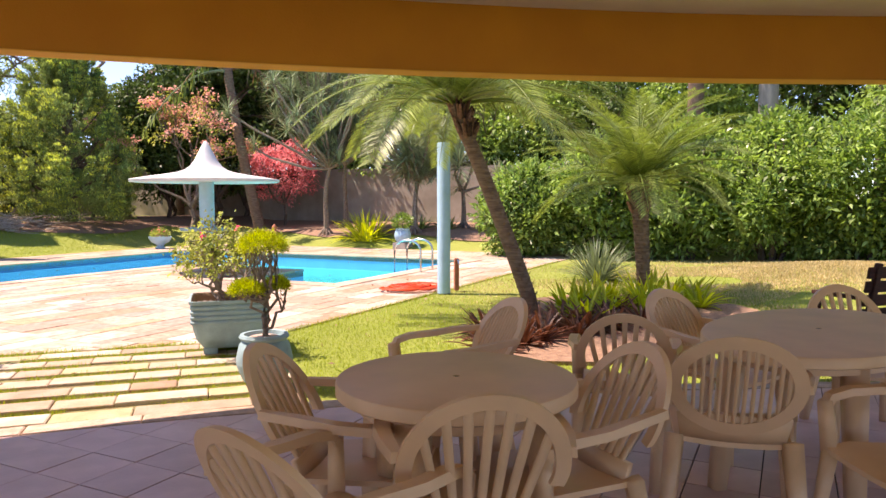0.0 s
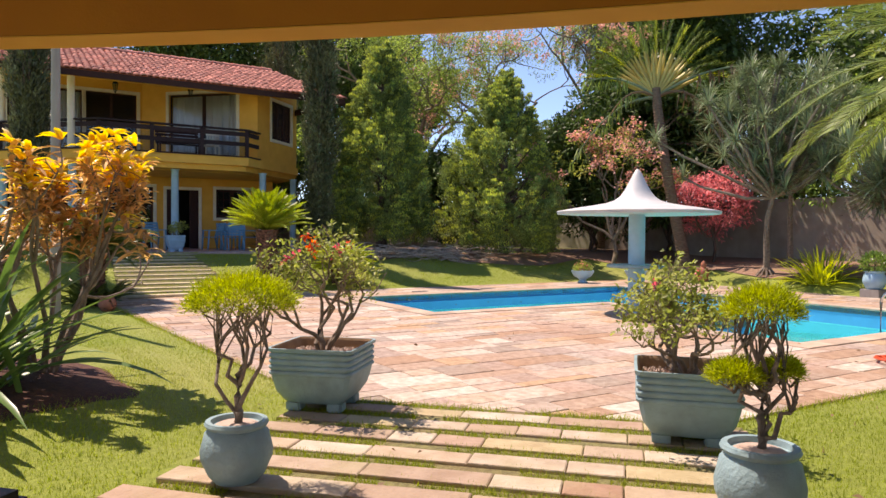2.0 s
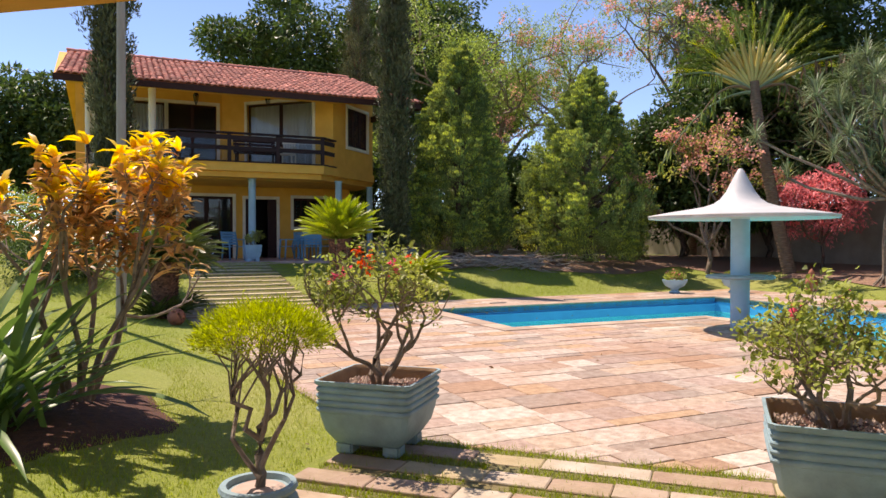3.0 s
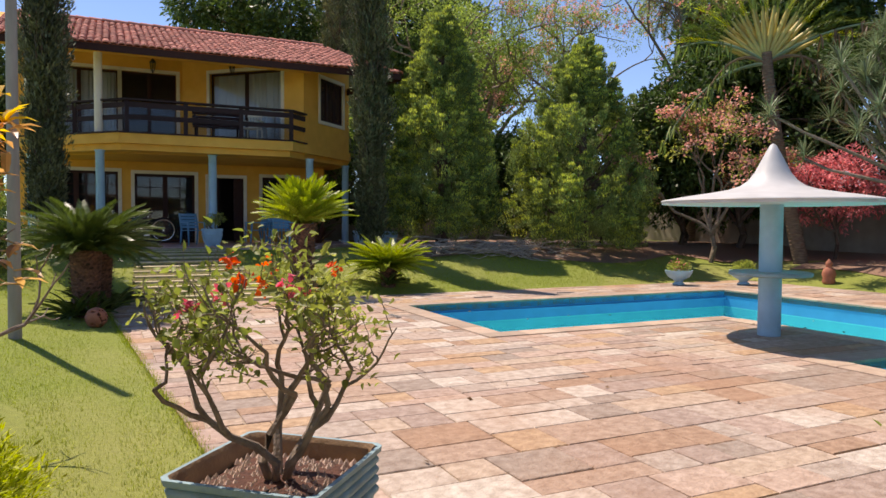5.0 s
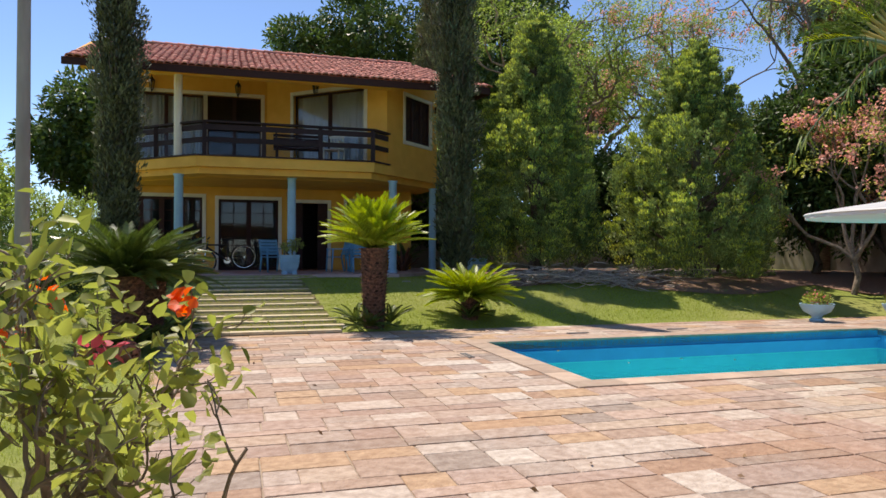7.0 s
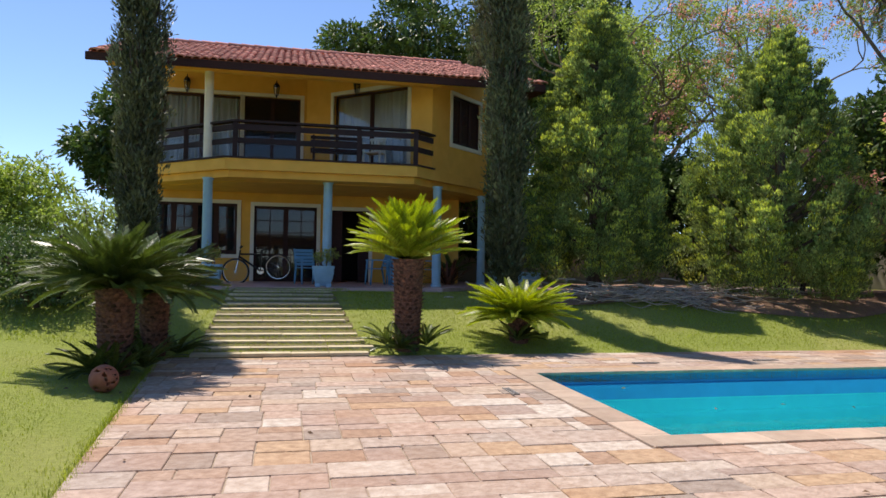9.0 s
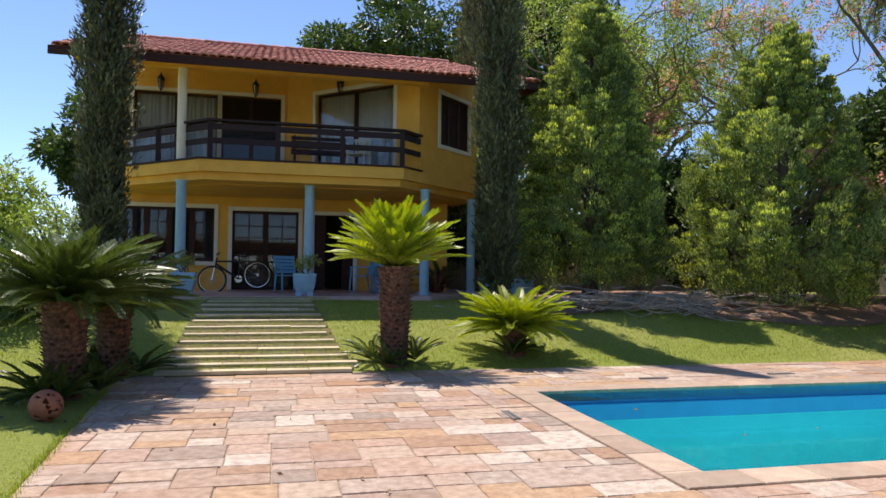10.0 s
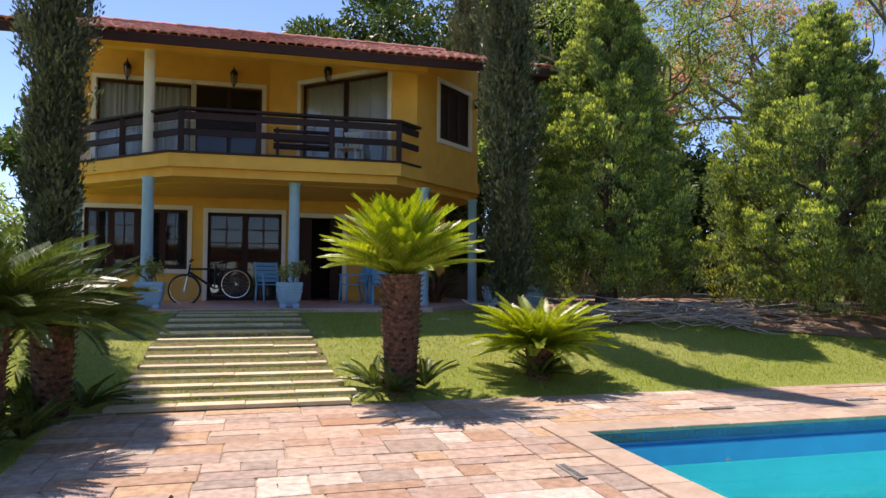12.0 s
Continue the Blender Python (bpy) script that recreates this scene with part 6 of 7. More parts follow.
# ---- umbrella, posts and pool things ----
ub = un(10.9, 10.65)
t = thing("pool_umbrella", pose(ub.x, ub.y, 0), "white fixed pool umbrella on a pale blue column", "umbrella")
part("column", lathe([(0.145, 0.0), (0.145, 1.93)], 28), BLUEPAINT, t, "pale blue painted column", True)
part("canopy", lathe([(1.4, 1.785), (1.42, 1.795), (1.41, 1.81), (1.1, 1.865), (0.8, 1.91), (0.55, 1.955), (0.4, 2.005), (0.3, 2.08), (0.22, 2.19), (0.15, 2.33), (0.08, 2.47), (0.035, 2.55), (0.0, 2.57)], 56), WHITE, t, "white shell with a pointed peak", True)
part("canopy_underside", lathe([(0.14, 1.9), (0.8, 1.85), (1.38, 1.786)], 48), WHITE, t, "", True)
part("canopy_rim", lathe([(1.385, 1.755), (1.41, 1.757), (1.41, 1.786), (1.385, 1.786)], 28), WHITE, t, "", True)
part("round_shelf", lathe([(0.145, 0.8), (0.5, 0.805), (0.52, 0.82), (0.52, 0.85), (0.5, 0.86), (0.145, 0.86)], 36), POTBLUE, t, "round grey-blue table ring", True)

t = thing("shower_post", pose(3.5, 10.4, 0), "tall pale blue round post at the patio's edge", "post")
part("shaft", lathe([(0.098, 0), (0.098, 2.2), (0.09, 2.235), (0, 2.24)], 24), BLUEPAINT, t, "", True)
t = thing("tap_post", pose(3.78, 10.62, 0), "short wooden tap post beside the blue post", "post")
part("stake", box(-0.035, -0.03, 0, 0.035, 0.03, 0.5, 0.008), TERRACOTTA, t)
Geo().tube([(0, 0, 0.46), (0.0, -0.05, 0.48), (0.0, -0.09, 0.46), (0, -0.1, 0.42)], 0.012, 6).build("tap", STEEL, t, "steel tap", True)
hose = Geo()
rng = np.random.default_rng(9)
pts = []
for i in range(260):
    a = i * 0.31
    r = 0.26 + 0.1 * math.sin(i * 0.11) + 0.05 * math.sin(i * 0.37)
    pts.append((3.12 + r * 1.25 * math.cos(a), 10.82 + r * math.sin(a) * 0.95, 0.022 + 0.05 * abs(math.sin(i * 0.05)) + 0.02 * rng.random()))
hose.tube(pts, 0.013, 6)
tagged(hose.build("garden_hose", ORANGEHOSE, None, "", True), "coiled orange garden hose lying on the patio", "hose")

t = thing("pool_ladder", U @ pose(12.65, 7.0, 0), "curved stainless steel pool ladder", "ladder")
for s in (-0.25, 0.25):
    arc = [(s, -0.35, 0.0)] + [(s, -0.35 + 0.29 * (1 - math.cos(a)), 0.42 + 0.2 * math.sin(a)) for a in np.linspace(0, math.pi, 12)] + [(s, 0.23, -0.2), (s, 0.2, -1.0)]
    Geo().tube(arc, 0.021, 10).build("handrail", STEEL, t, "", True)
for z in (-0.35, -0.62, -0.9):
    part("tread", box(-0.24, 0.16, z, 0.24, 0.24, z + 0.025, 0.006), STEEL, t)


def bowl_planter(m, label, seed, flower=None):
    t = thing("bowl_planter", m, label, "planter", "bowl planters")
    part("bowl", lathe([(0.13, 0), (0.15, 0.03), (0.09, 0.08), (0.12, 0.13), (0.25, 0.2), (0.31, 0.3), (0.33, 0.36), (0.3, 0.36), (0.27, 0.31), (0, 0.29)], 32), BLUEPAINT, t, "", True)
    rng = np.random.default_rng(seed)
    n = 900
    d = sphere_dirs(n, rng)
    p = d * (0.27, 0.27, 0.17) * rng.uniform(0.4, 1, (n, 1)) + (0, 0, 0.42)
    tagged(Geo().leaves(p, d + (0, 0, 0.5), 0.06, 0.03, rng=rng).build("foliage", BOUGLEAF, t), kind="stuff")
    if flower:
        q = p[rng.integers(0, n, 60)] + (0, 0, 0.04)
        tagged(Geo().leaves(q, rng.normal(size=q.shape) + (0, 0, 1), 0.06, 0.05, rng=rng).build("blossom", flower, t), kind="stuff")
    return t


bowl_planter(U @ pose(15.34, 16.95, 0.0), "pale blue bowl planter with low flowers by the pool", 231, REDBRACT)
bowl_planter(U @ pose(16.9, 16.4, 0.0), "pale blue bowl planter with low plants by the pool", 232)
t = round_pot(U @ pose(18.3, 10.4, on_ground(*un(18.3, 10.4)[:2]) + 0.16), "round pale blue pot on a low block", 0.24, 0.42, BLUEPAINT)
t = thing("plinth", U @ pose(18.3, 10.4, on_ground(*un(18.3, 10.4)[:2])), "low grey concrete block under the blue pot", "block")
part("block", box(-0.22, -0.22, -0.05, 0.22, 0.22, 0.16, 0.012), GREYPOLE, t)
rng = np.random.default_rng(10)
d = sphere_dirs(900, rng)
t = thing("potted_bush", U @ pose(18.3, 10.4, on_ground(*un(18.3, 10.4)[:2]) + 0.55), "small green bush in the pale blue pot", "plant")
tagged(Geo().leaves(d * (0.3, 0.3, 0.24) * rng.uniform(0.5, 1, (900, 1)) + (0, 0, 0.22), d + (0, 0, 0.4), 0.08, 0.035, rng=rng).build("foliage", HEDGE, t), kind="stuff")
Geo().tube([(0, 0, -0.02), (0, 0, 0.2)], 0.02, 6).build("stem", BARK, t)

st = un(18.5, 15.3)
statue = part("garden_statue", lathe([(0.13, 0), (0.15, 0.05), (0.13, 0.12), (0.16, 0.22), (0.13, 0.34), (0.06, 0.4), (0.08, 0.46), (0.07, 0.52), (0.02, 0.58), (0.0, 0.6)], 18), TERRACOTTA, None, "", True)
statue.matrix_world = pose(st.x, st.y, on_ground(st.x, st.y))
tagged(statue, "small terracotta garden figure on the grass", "statue")

t = thing("light_pole", pose(-8.23, 10.89, on_ground(-8.23, 10.89)), "tall weathered grey pole on the lawn", "pole")
Geo().tube([(0, 0, -0.1), (0.02, 0, 2.5), (0.04, 0, 5.6)], [0.075, 0.065, 0.055], 14).build("shaft", GREYPOLE, t, "", True)

cb = un(2.71, 14.85)
bm = bmesh.new()
bmesh.ops.create_icosphere(bm, subdivisions=4, radius=0.145)
hole_dirs = [Vector(q).normalized() for q in sphere_dirs(48, np.random.default_rng(2))]
doomed = [f for f in bm.faces if any((f.calc_center_median().normalized() - q).length < 0.15 * (0.8 + 0.4 * math.sin(7 * math.atan2((f.calc_center_median().normalized() - q).y, (f.calc_center_median().normalized() - q).x))) for q in hole_dirs)]
bmesh.ops.delete(bm, geom=doomed, context="FACES")
ball = part("clay_ball", bm, TERRACOTTA, None, "", True)
sol = ball.modifiers.new("thick", "SOLIDIFY")
sol.thickness = 0.012
ball.matrix_world = pose(cb.x, cb.y, on_ground(cb.x, cb.y) + 0.14)
tagged(ball, "pierced terracotta ball lamp lying on the lawn", "garden ornament")


# ---- veranda furniture ----
def tapered(g, p, q, a, b):
    """A bar from p to q with a square section a that ends as b."""
    p, q = Vector(p), Vector(q)
    s, t = frame_of(q - p)
    v = [tuple(c + s * i * r + t * j * r) for c, r in ((p, a), (q, b)) for i, j in ((-1, -1), (1, -1), (1, 1), (-1, 1))]
    g.add(v, [(0, 1, 2, 3), (7, 6, 5, 4), (0, 4, 5, 1), (1, 5, 6, 2), (2, 6, 7, 3), (3, 7, 4, 0)])
    return g


def chair(m, label, dense=False, mat=PLASTIC, group="plastic armchairs", h=0.86):
    """Moulded armchair that faces +y: dished seat, slatted rounded back, arms that run down into the front legs."""
    t = thing("armchair", m, label, "chair", group)
    seat = Geo()
    n = 10
    v, f = [], []
    for lay in (0, -0.02):
        for j in range(n + 1):
            for i in range(n + 1):
                x, y = -0.23 + 0.46 * i / n, -0.2 + 0.43 * j / n
                k = 1 - 0.1 * (1 - j / n)
                dish = -0.022 * (1 - (2 * i / n - 1) ** 2) * (1 - (1.3 * j / n - 0.6) ** 2)
                lip = -0.03 * max(0, j / n - 0.85) / 0.15
                v.append((x * k, y, 0.425 + dish + lip + lay + 0.02 * j / n))
    w = n + 1
    for lay in (0, 1):
        o = lay * w * w
        for j in range(n):
            for i in range(n):
                q = (o + j * w + i, o + j * w + i + 1, o + (j + 1) * w + i + 1, o + (j + 1) * w + i)
                f.append(q if lay == 0 else q[::-1])
    ring = [i for i in range(n)] + [j * w + n for j in range(n)] + [n * w + n - i for i in range(n)] + [(n - j) * w for j in range(n)]
    for a, b in zip(ring, ring[1:] + ring[:1]):
        f.append((b, a, a + w * w, b + w * w))
    seat.add(v, f)
    seat.build("seat", mat, t, "", True)

    def back_at(x, z):  # the back leans and curves round the sitter
        return Vector((x, -0.2 - 0.24 * (z - 0.42) / 0.44 + 0.35 * x * x, z))
    # an oval ring with many thin slats, or an open arch with a fan of broad ones
    span, turns = (0.0, 2.0) if dense else (-0.1, 1.2)
    mid_z, ox, oz, ix, iz = (0.655, 0.238, h - 0.655, 0.188, h - 0.705) if dense else (0.6, 0.24, h - 0.6, 0.196, h - 0.645)
    rim, v, f, m = Geo(), [], [], 36
    for i in range(m + 1):
        a = math.pi * (span + turns * i / m)
        drop = 1.0 if math.sin(a) >= 0 or dense else 0.7
        for x, z in ((ox, oz), (ix, iz)):
            p = back_at(x * math.cos(a), mid_z + z * math.sin(a) * drop)
            v += [tuple(p - Vector((0, 0.013, 0))), tuple(p + Vector((0, 0.013, 0)))]
    for i in range(m):
        q = 4 * i
        f += [(q, q + 4, q + 6, q + 2), (q + 1, q + 3, q + 7, q + 5), (q, q + 1, q + 5, q + 4), (q + 2, q + 6, q + 7, q + 3)]
    if not dense:
        f += [(0, 2, 3, 1), (4 * m, 4 * m + 1, 4 * m + 3, 4 * m + 2)]
    rim.add(v, f)
    rim.build("back_frame", mat, t, "", True)
    bars = 13 if dense else 7
    for i in range(bars):
        s = -1 + 2 * (i + 0.5) / bars
        reach = math.sqrt(max(0.0, 1 - (s * 0.97) ** 2))
        top = mid_z + (iz + 0.012) * reach
        low = mid_z - (iz + 0.012) * reach if dense else 0.43
        hw = 0.0068 if dense else 0.0125
        foot_x = s * ix if dense else s * 0.125
        v = []
        for p in (back_at(foot_x, low), back_at((foot_x + s * ix) / 2, (low + top) / 2), back_at(s * ix, top)):
            v += [tuple(p + Vector((sx * hw, sy * 0.008, 0))) for sx, sy in ((-1, -1), (1, -1), (1, 1), (-1, 1))]
        g = Geo()
        g.add(v, [(4 * k + e, 4 * k + (e + 1) % 4, 4 * k + 4 + (e + 1) % 4, 4 * k + 4 + e) for k in range(2) for e in range(4)])
        g.build("back_slat", mat, t)
    g = Geo()
    wide = 0.2 if dense else 0.17
    lo = [back_at(-0.185, 0.41), back_at(0.185, 0.41), back_at(wide, 0.53 if dense else 0.47), back_at(-wide, 0.53 if dense else 0.47)]
    th = Vector((0, 0.012, 0))
    g.add([tuple(p - th) for p in lo] + [tuple(p + th) for p in lo], [(0, 1, 2, 3), (7, 6, 5, 4), (0, 4, 5, 1), (1, 5, 6, 2), (2, 6, 7, 3), (3, 7, 4, 0)])
    g.build("back_base", mat, t)
    for sd in (-1, 1):
        arm = Geo()
        path = [back_at(sd * 0.235, 0.66), Vector((sd * 0.262, -0.17, 0.655)), Vector((sd * 0.275, -0.02, 0.64)), Vector((sd * 0.275, 0.12, 0.635)), Vector((sd * 0.27, 0.2, 0.615)), Vector((sd * 0.265, 0.225, 0.57))]
        v, f = [], []
        for i, p in enumerate(path):
            d = (path[min(i + 1, 5)] - path[max(i - 1, 0)]).normalized()
            s, up = frame_of(d)
            hw = (0.018, 0.025, 0.03, 0.03, 0.028, 0.022)[i]
            v += [tuple(p - s * hw - up * 0.016), tuple(p + s * hw - up * 0.016), tuple(p + s * hw * 0.8 + up * 0.014), tuple(p - s * hw * 0.8 + up * 0.014)]
        for i in range(5):
            for k in range(4):
                f.append((4 * i + k, 4 * i + (k + 1) % 4, 4 * i + 4 + (k + 1) % 4, 4 * i + 4 + k))
        f += [(3, 2, 1, 0), (20, 21, 22, 23)]
        arm.add(v, f)
        arm.build("armrest", mat, t, "", True)
        g = Geo()
        tapered(g, (sd * 0.266, 0.222, 0.6), (sd * 0.25, 0.205, 0.4), 0.026, 0.03)
        tapered(g, (sd * 0.25, 0.205, 0.4), (sd * 0.275, 0.25, 0.0), 0.03, 0.02)
        g.build("leg", mat, t)
        g = Geo()
        tapered(g, (sd * 0.205, -0.2, 0.43), (sd * 0.24, -0.29, 0.0), 0.03, 0.02)
        g.build("leg", mat, t)
    return t


TABLE_A, TABLE_B = (0.95, 2.74), (2.88, 3.04)


def plastic_table(m, rx, ry, label, h=0.72):
    t = thing("round_table", m, label, "table", "plastic tables")
    part("tabletop", lathe([(0.985, h - 0.05), (1.0, h - 0.045), (1.0, h - 0.012), (0.99, h - 0.003), (0.965, h), (0.03, h), (0.03, h - 0.02), (0.028, h - 0.05)], 64, rx, ry), PLASTIC, t, "", True)
    part("apron", lathe([(0.8, h - 0.1), (0.82, h - 0.1), (0.82, h - 0.045), (0.8, h - 0.045)], 48, rx, ry), PLASTIC, t, "", True)
    for sx in (-1, 1):
        for sy in (-1, 1):
            g = Geo()
            tapered(g, (sx * rx * 0.52, sy * ry * 0.52, h - 0.05), (sx * rx * 0.6, sy * ry * 0.6, 0), 0.045, 0.03)
            g.build("leg", PLASTIC, t)
    part("parasol_plug", lathe([(0.026, h - 0.03), (0.026, h - 0.004), (0, h - 0.004)], 16), BLACK, t, "dark parasol hole")
    return t


plastic_table(pose(*TABLE_A, FLOOR), 0.415, 0.415, "round beige plastic table on the veranda")
plastic_table(pose(*TABLE_B, FLOOR, 0, 0, 28), 0.76, 0.47, "oval beige plastic table on the veranda")
for x, y, rz, dense, lab in ((0.9, 2.47, -14, False, "with fan slats, back to the garden"), (0.5, 2.37, -54, False, "drawn up to the round table"), (0.66, 2.9, -118, False, "drawn up to the round table"),
                             (1.31, 3.88, 94, True, "beyond the round table"), (1.25, 2.6, 97, False, "drawn up to the round table"), (2.12, 2.76, -36, True, "with dense oval back, at the oval table"),
                             (2.17, 3.58, -33, False, "between the two tables"), (2.78, 3.58, -165, True, "beyond the oval table"), (3.65, 3.42, 155, False, "beyond the oval table"), (2.5, 2.22, 75, False, "at the near side of the oval table")):
    chair(pose(x, y, FLOOR, 0, 0, rz) @ Matrix.Scale(1.0 if "dense" in lab else 0.99 if "fan" in lab else 0.94, 4), "beige moulded plastic armchair " + lab, dense)

t = thing("speaker_cabinet", pose(-1.37, 3.1, FLOOR), "tall black loudspeaker cabinet at the veranda's edge", "loudspeaker")
part("cabinet", box(-0.19, -0.17, 0.02, 0.19, 0.17, 0.86, 0.02), BLACK, t)
part("grille", box(-0.16, 0.168, 0.1, 0.16, 0.178, 0.8, 0.003), RUBBER, t)
for sx in (-0.14, 0.14):
    for sy in (-0.12, 0.12):
        part("foot", box(sx - 0.02, sy - 0.02, 0, sx + 0.02, sy + 0.02, 0.022), RUBBER, t)


# ---- porch things: blue slatted chairs, bicycle, planters ----
def blue_chair(m, label):
    t = thing("porch_chair", m, label, "chair", "blue porch chairs")
    for i in range(5):
        part("seat_slat", box(-0.24, -0.2 + i * 0.09, 0.4, 0.24, -0.13 + i * 0.09, 0.42, 0.004), BLUEPLASTIC, t)
    for i in range(5):
        s = part("back_slat", box(-0.24, -0.01, -0.035, 0.24, 0.01, 0.035, 0.004), BLUEPLASTIC, t)
        s.matrix_basis = pose(0, -0.22 - 0.025 * i, 0.5 + i * 0.085, 12)
    for sx in (-0.24, 0.24):
        g = Geo()
        tapered(g, (sx, 0.2, 0.62), (sx, 0.24, 0), 0.02, 0.016)
        g.build("leg", BLUEPLASTIC, t)
        g = Geo()
        tapered(g, (sx, -0.34, 0.88), (sx, -0.2, 0.42), 0.018, 0.02)
        tapered(g, (sx, -0.2, 0.42), (sx, -0.28, 0), 0.02, 0.016)
        g.build("leg", BLUEPLASTIC, t)
        part("armrest", box(sx - 0.03, -0.26, 0.62, sx + 0.03, 0.24, 0.645, 0.006), BLUEPLASTIC, t)
    return t


blue_chair(U @ pose(5.0, 24.9, PORCH, 0, 0, 200), "light blue slatted porch armchair by the column")
for u, n, r in ((6.75, 25.0, 100), (7.35, 25.6, 180), (7.3, 24.4, 0), (8.0, 25.0, 260)):
    blue_chair(U @ pose(u, n, PORCH, 0, 0, r), "light blue slatted porch armchair round the porch table")
t = thing("porch_table", U @ pose(7.4, 25.0, PORCH), "small light blue porch table", "table")
part("tabletop", box(-0.35, -0.35, 0.68, 0.35, 0.35, 0.72, 0.01), BLUEPLASTIC, t)
for sx in (-0.3, 0.3):
    for sy in (-0.3, 0.3):
        part("leg", box(sx - 0.025, sy - 0.025, 0, sx + 0.025, sy + 0.025, 0.68, 0.004), BLUEPLASTIC, t)

t = thing("bicycle", U @ pose(3.78, 25.6, PORCH, 0, -7, 0), "black mountain bicycle leaning by the porch door", "bicycle")
for sx, nm in ((-0.53, "rear_wheel"), (0.53, "front_wheel")):
    sx = -sx
    ring = Geo()
    v, f = [], []
    for i in range(32):
        a = 2 * math.pi * i / 32
        for k in range(6):
            b = 2 * math.pi * k / 6
            r = 0.32 + 0.024 * math.cos(b)
            v.append((sx + r * math.cos(a), 0.024 * math.sin(b), 0.345 + r * math.sin(a)))
    f = [(i * 6 + k, i * 6 + (k + 1) % 6, (i + 1) % 32 * 6 + (k + 1) % 6, (i + 1) % 32 * 6 + k) for i in range(32) for k in range(6)]
    ring.add(v, f)
    wheel = ring.build("wheel", RUBBER, t, "", True)
    sp = Geo()
    for i in range(20):
        a = 2 * math.pi * i / 20
        sp.tube([(sx, 0.02 * (-1) ** i, 0.345), (sx + 0.3 * math.cos(a), 0, 0.345 + 0.3 * math.sin(a))], 0.0022, 4)
    rv = [(sx + q * math.cos(b), w_, 0.345 + q * math.sin(b)) for b in np.linspace(0, 2 * math.pi, 33)[:32] for q, w_ in ((0.29, -0.01), (0.3, -0.011), (0.3, 0.011), (0.29, 0.01))]
    rim = Geo()
    rim.add(rv, [(i * 4 + k, i * 4 + (k + 1) % 4, (i + 1) % 32 * 4 + (k + 1) % 4, (i + 1) % 32 * 4 + k) for i in range(32) for k in range(4)])
    rim.build("rim", STEEL, wheel, "pale metal rim", True)
    tagged(sp.build("spokes", STEEL, wheel), kind="stuff")
    part("hub", lathe([(0.025, -0.05), (0.025, 0.05)], 12), STEEL, wheel).matrix_basis = pose(sx, 0, 0.345, 90)
fr = Geo()
for a, b, r in (((-0.38, 0, 0.78), (0.12, 0, 0.72), 0.022), ((-0.4, 0, 0.72), (0.08, 0, 0.3), 0.026), ((0.08, 0, 0.3), (0.16, 0, 0.85), 0.019), ((0.08, 0.05, 0.3), (0.53, 0.05, 0.345), 0.012), ((0.12, 0.05, 0.68), (0.53, 0.05, 0.345), 0.011), ((0.08, -0.05, 0.3), (0.53, -0.05, 0.345), 0.012), ((-0.36, 0, 0.88), (-0.43, 0, 0.62), 0.02)):
    fr.tube([a, b], r, 8)
fr.build("frame", BLACK, t, "", True)
Geo().tube([(-0.43, 0.05, 0.64), (-0.53, 0.05, 0.345)], 0.014, 8).tube([(-0.43, -0.05, 0.64), (-0.53, -0.05, 0.345)], 0.014, 8).build("fork", STEEL, t, "", True)
Geo().tube([(-0.30, -0.28, 0.98), (-0.36, -0.12, 0.93), (-0.36, 0.12, 0.93), (-0.30, 0.28, 0.98)], 0.013, 8).build("handlebar", BLACK, t, "", True)
part("saddle", lathe([(0.0, 0), (0.09, 0.01), (0.1, 0.03), (0.06, 0.05), (0, 0.055)], 18, 1.4, 0.75, at=(0.18, 0, 0.86)), BLACK, t, "", True)
part("crank", lathe([(0.09, -0.01), (0.09, 0.01)], 20), STEEL, t).matrix_basis = pose(0.08, 0, 0.3, 90)

for i, (u, n) in enumerate(((5.3, 23.2), (2.85, 23.2), (9.9, 24.6), (10.5, 24.0))):
    z = PORCH if i < 2 else on_ground(*un(u, n)[:2])
    square_planter(U @ pose(u, n, z), "square light blue ribbed planter at the porch", "porch planters", 0.24, 0.42, BLUEPAINT)
    shrub(U @ pose(u, n, z + 0.38), 240 + i, "small leafy shrub in a blue porch planter", 0.55, 0.6, 4, 3, 0, 0, 900, name="potted_shrub")
cycas(*un(9.0, 26.3)[:2], 0.3, 0.12, 0.7, 16, 105, "small potted palm in the porch corner", rise=(0.2, 1.2), z=PORCH)

blade_clump("red_leaf_plant", *un(8.75, 25.6)[:2], 46, 0.75, 0.09, 161, REDPLANT, "dark red leafy plant by the porch wall", rise=(0.5, 1.45), curl=0.6, z=PORCH, radius=0.12)

# ---- steps of stone strips with grass between ----
rng = np.random.default_rng(14)


def stone_piece(poly, z0, z1, mat_name, parent, mat, name="stone"):
    ob = part(name, prism(poly, z0, z1, inset=0.006), mat, parent)
    return ob


walkway = part("walkway_base", box(-2.55, 5.1, -0.12, 0.75, 7.62, -0.004), STEPSOIL)
tagged(walkway, "soil under the stone strips with grass in the gaps", "path", kind="structure")
for r in range(7):
    y0 = 5.2 + 0.352 * r
    x = -2.62 + rng.normal() * 0.03 - (0.1 if r == 0 else 0)
    xe = 0.78 + rng.normal() * 0.03
    while x < xe - 0.05:
        l = min(rng.uniform(0.3, 0.75), xe - x)
        if xe - x - l < 0.15:
            l = xe - x
        stone_piece([(x + 0.004, y0), (x + l - 0.004, y0), (x + l - 0.004, y0 + 0.205 + rng.normal() * 0.009), (x + 0.004, y0 + 0.205 + rng.normal() * 0.009)], -0.05, 0.026 - 0.003 * r + rng.normal() * 0.003, "", walkway, WALKSTONE)
        x += l
x = -6.4
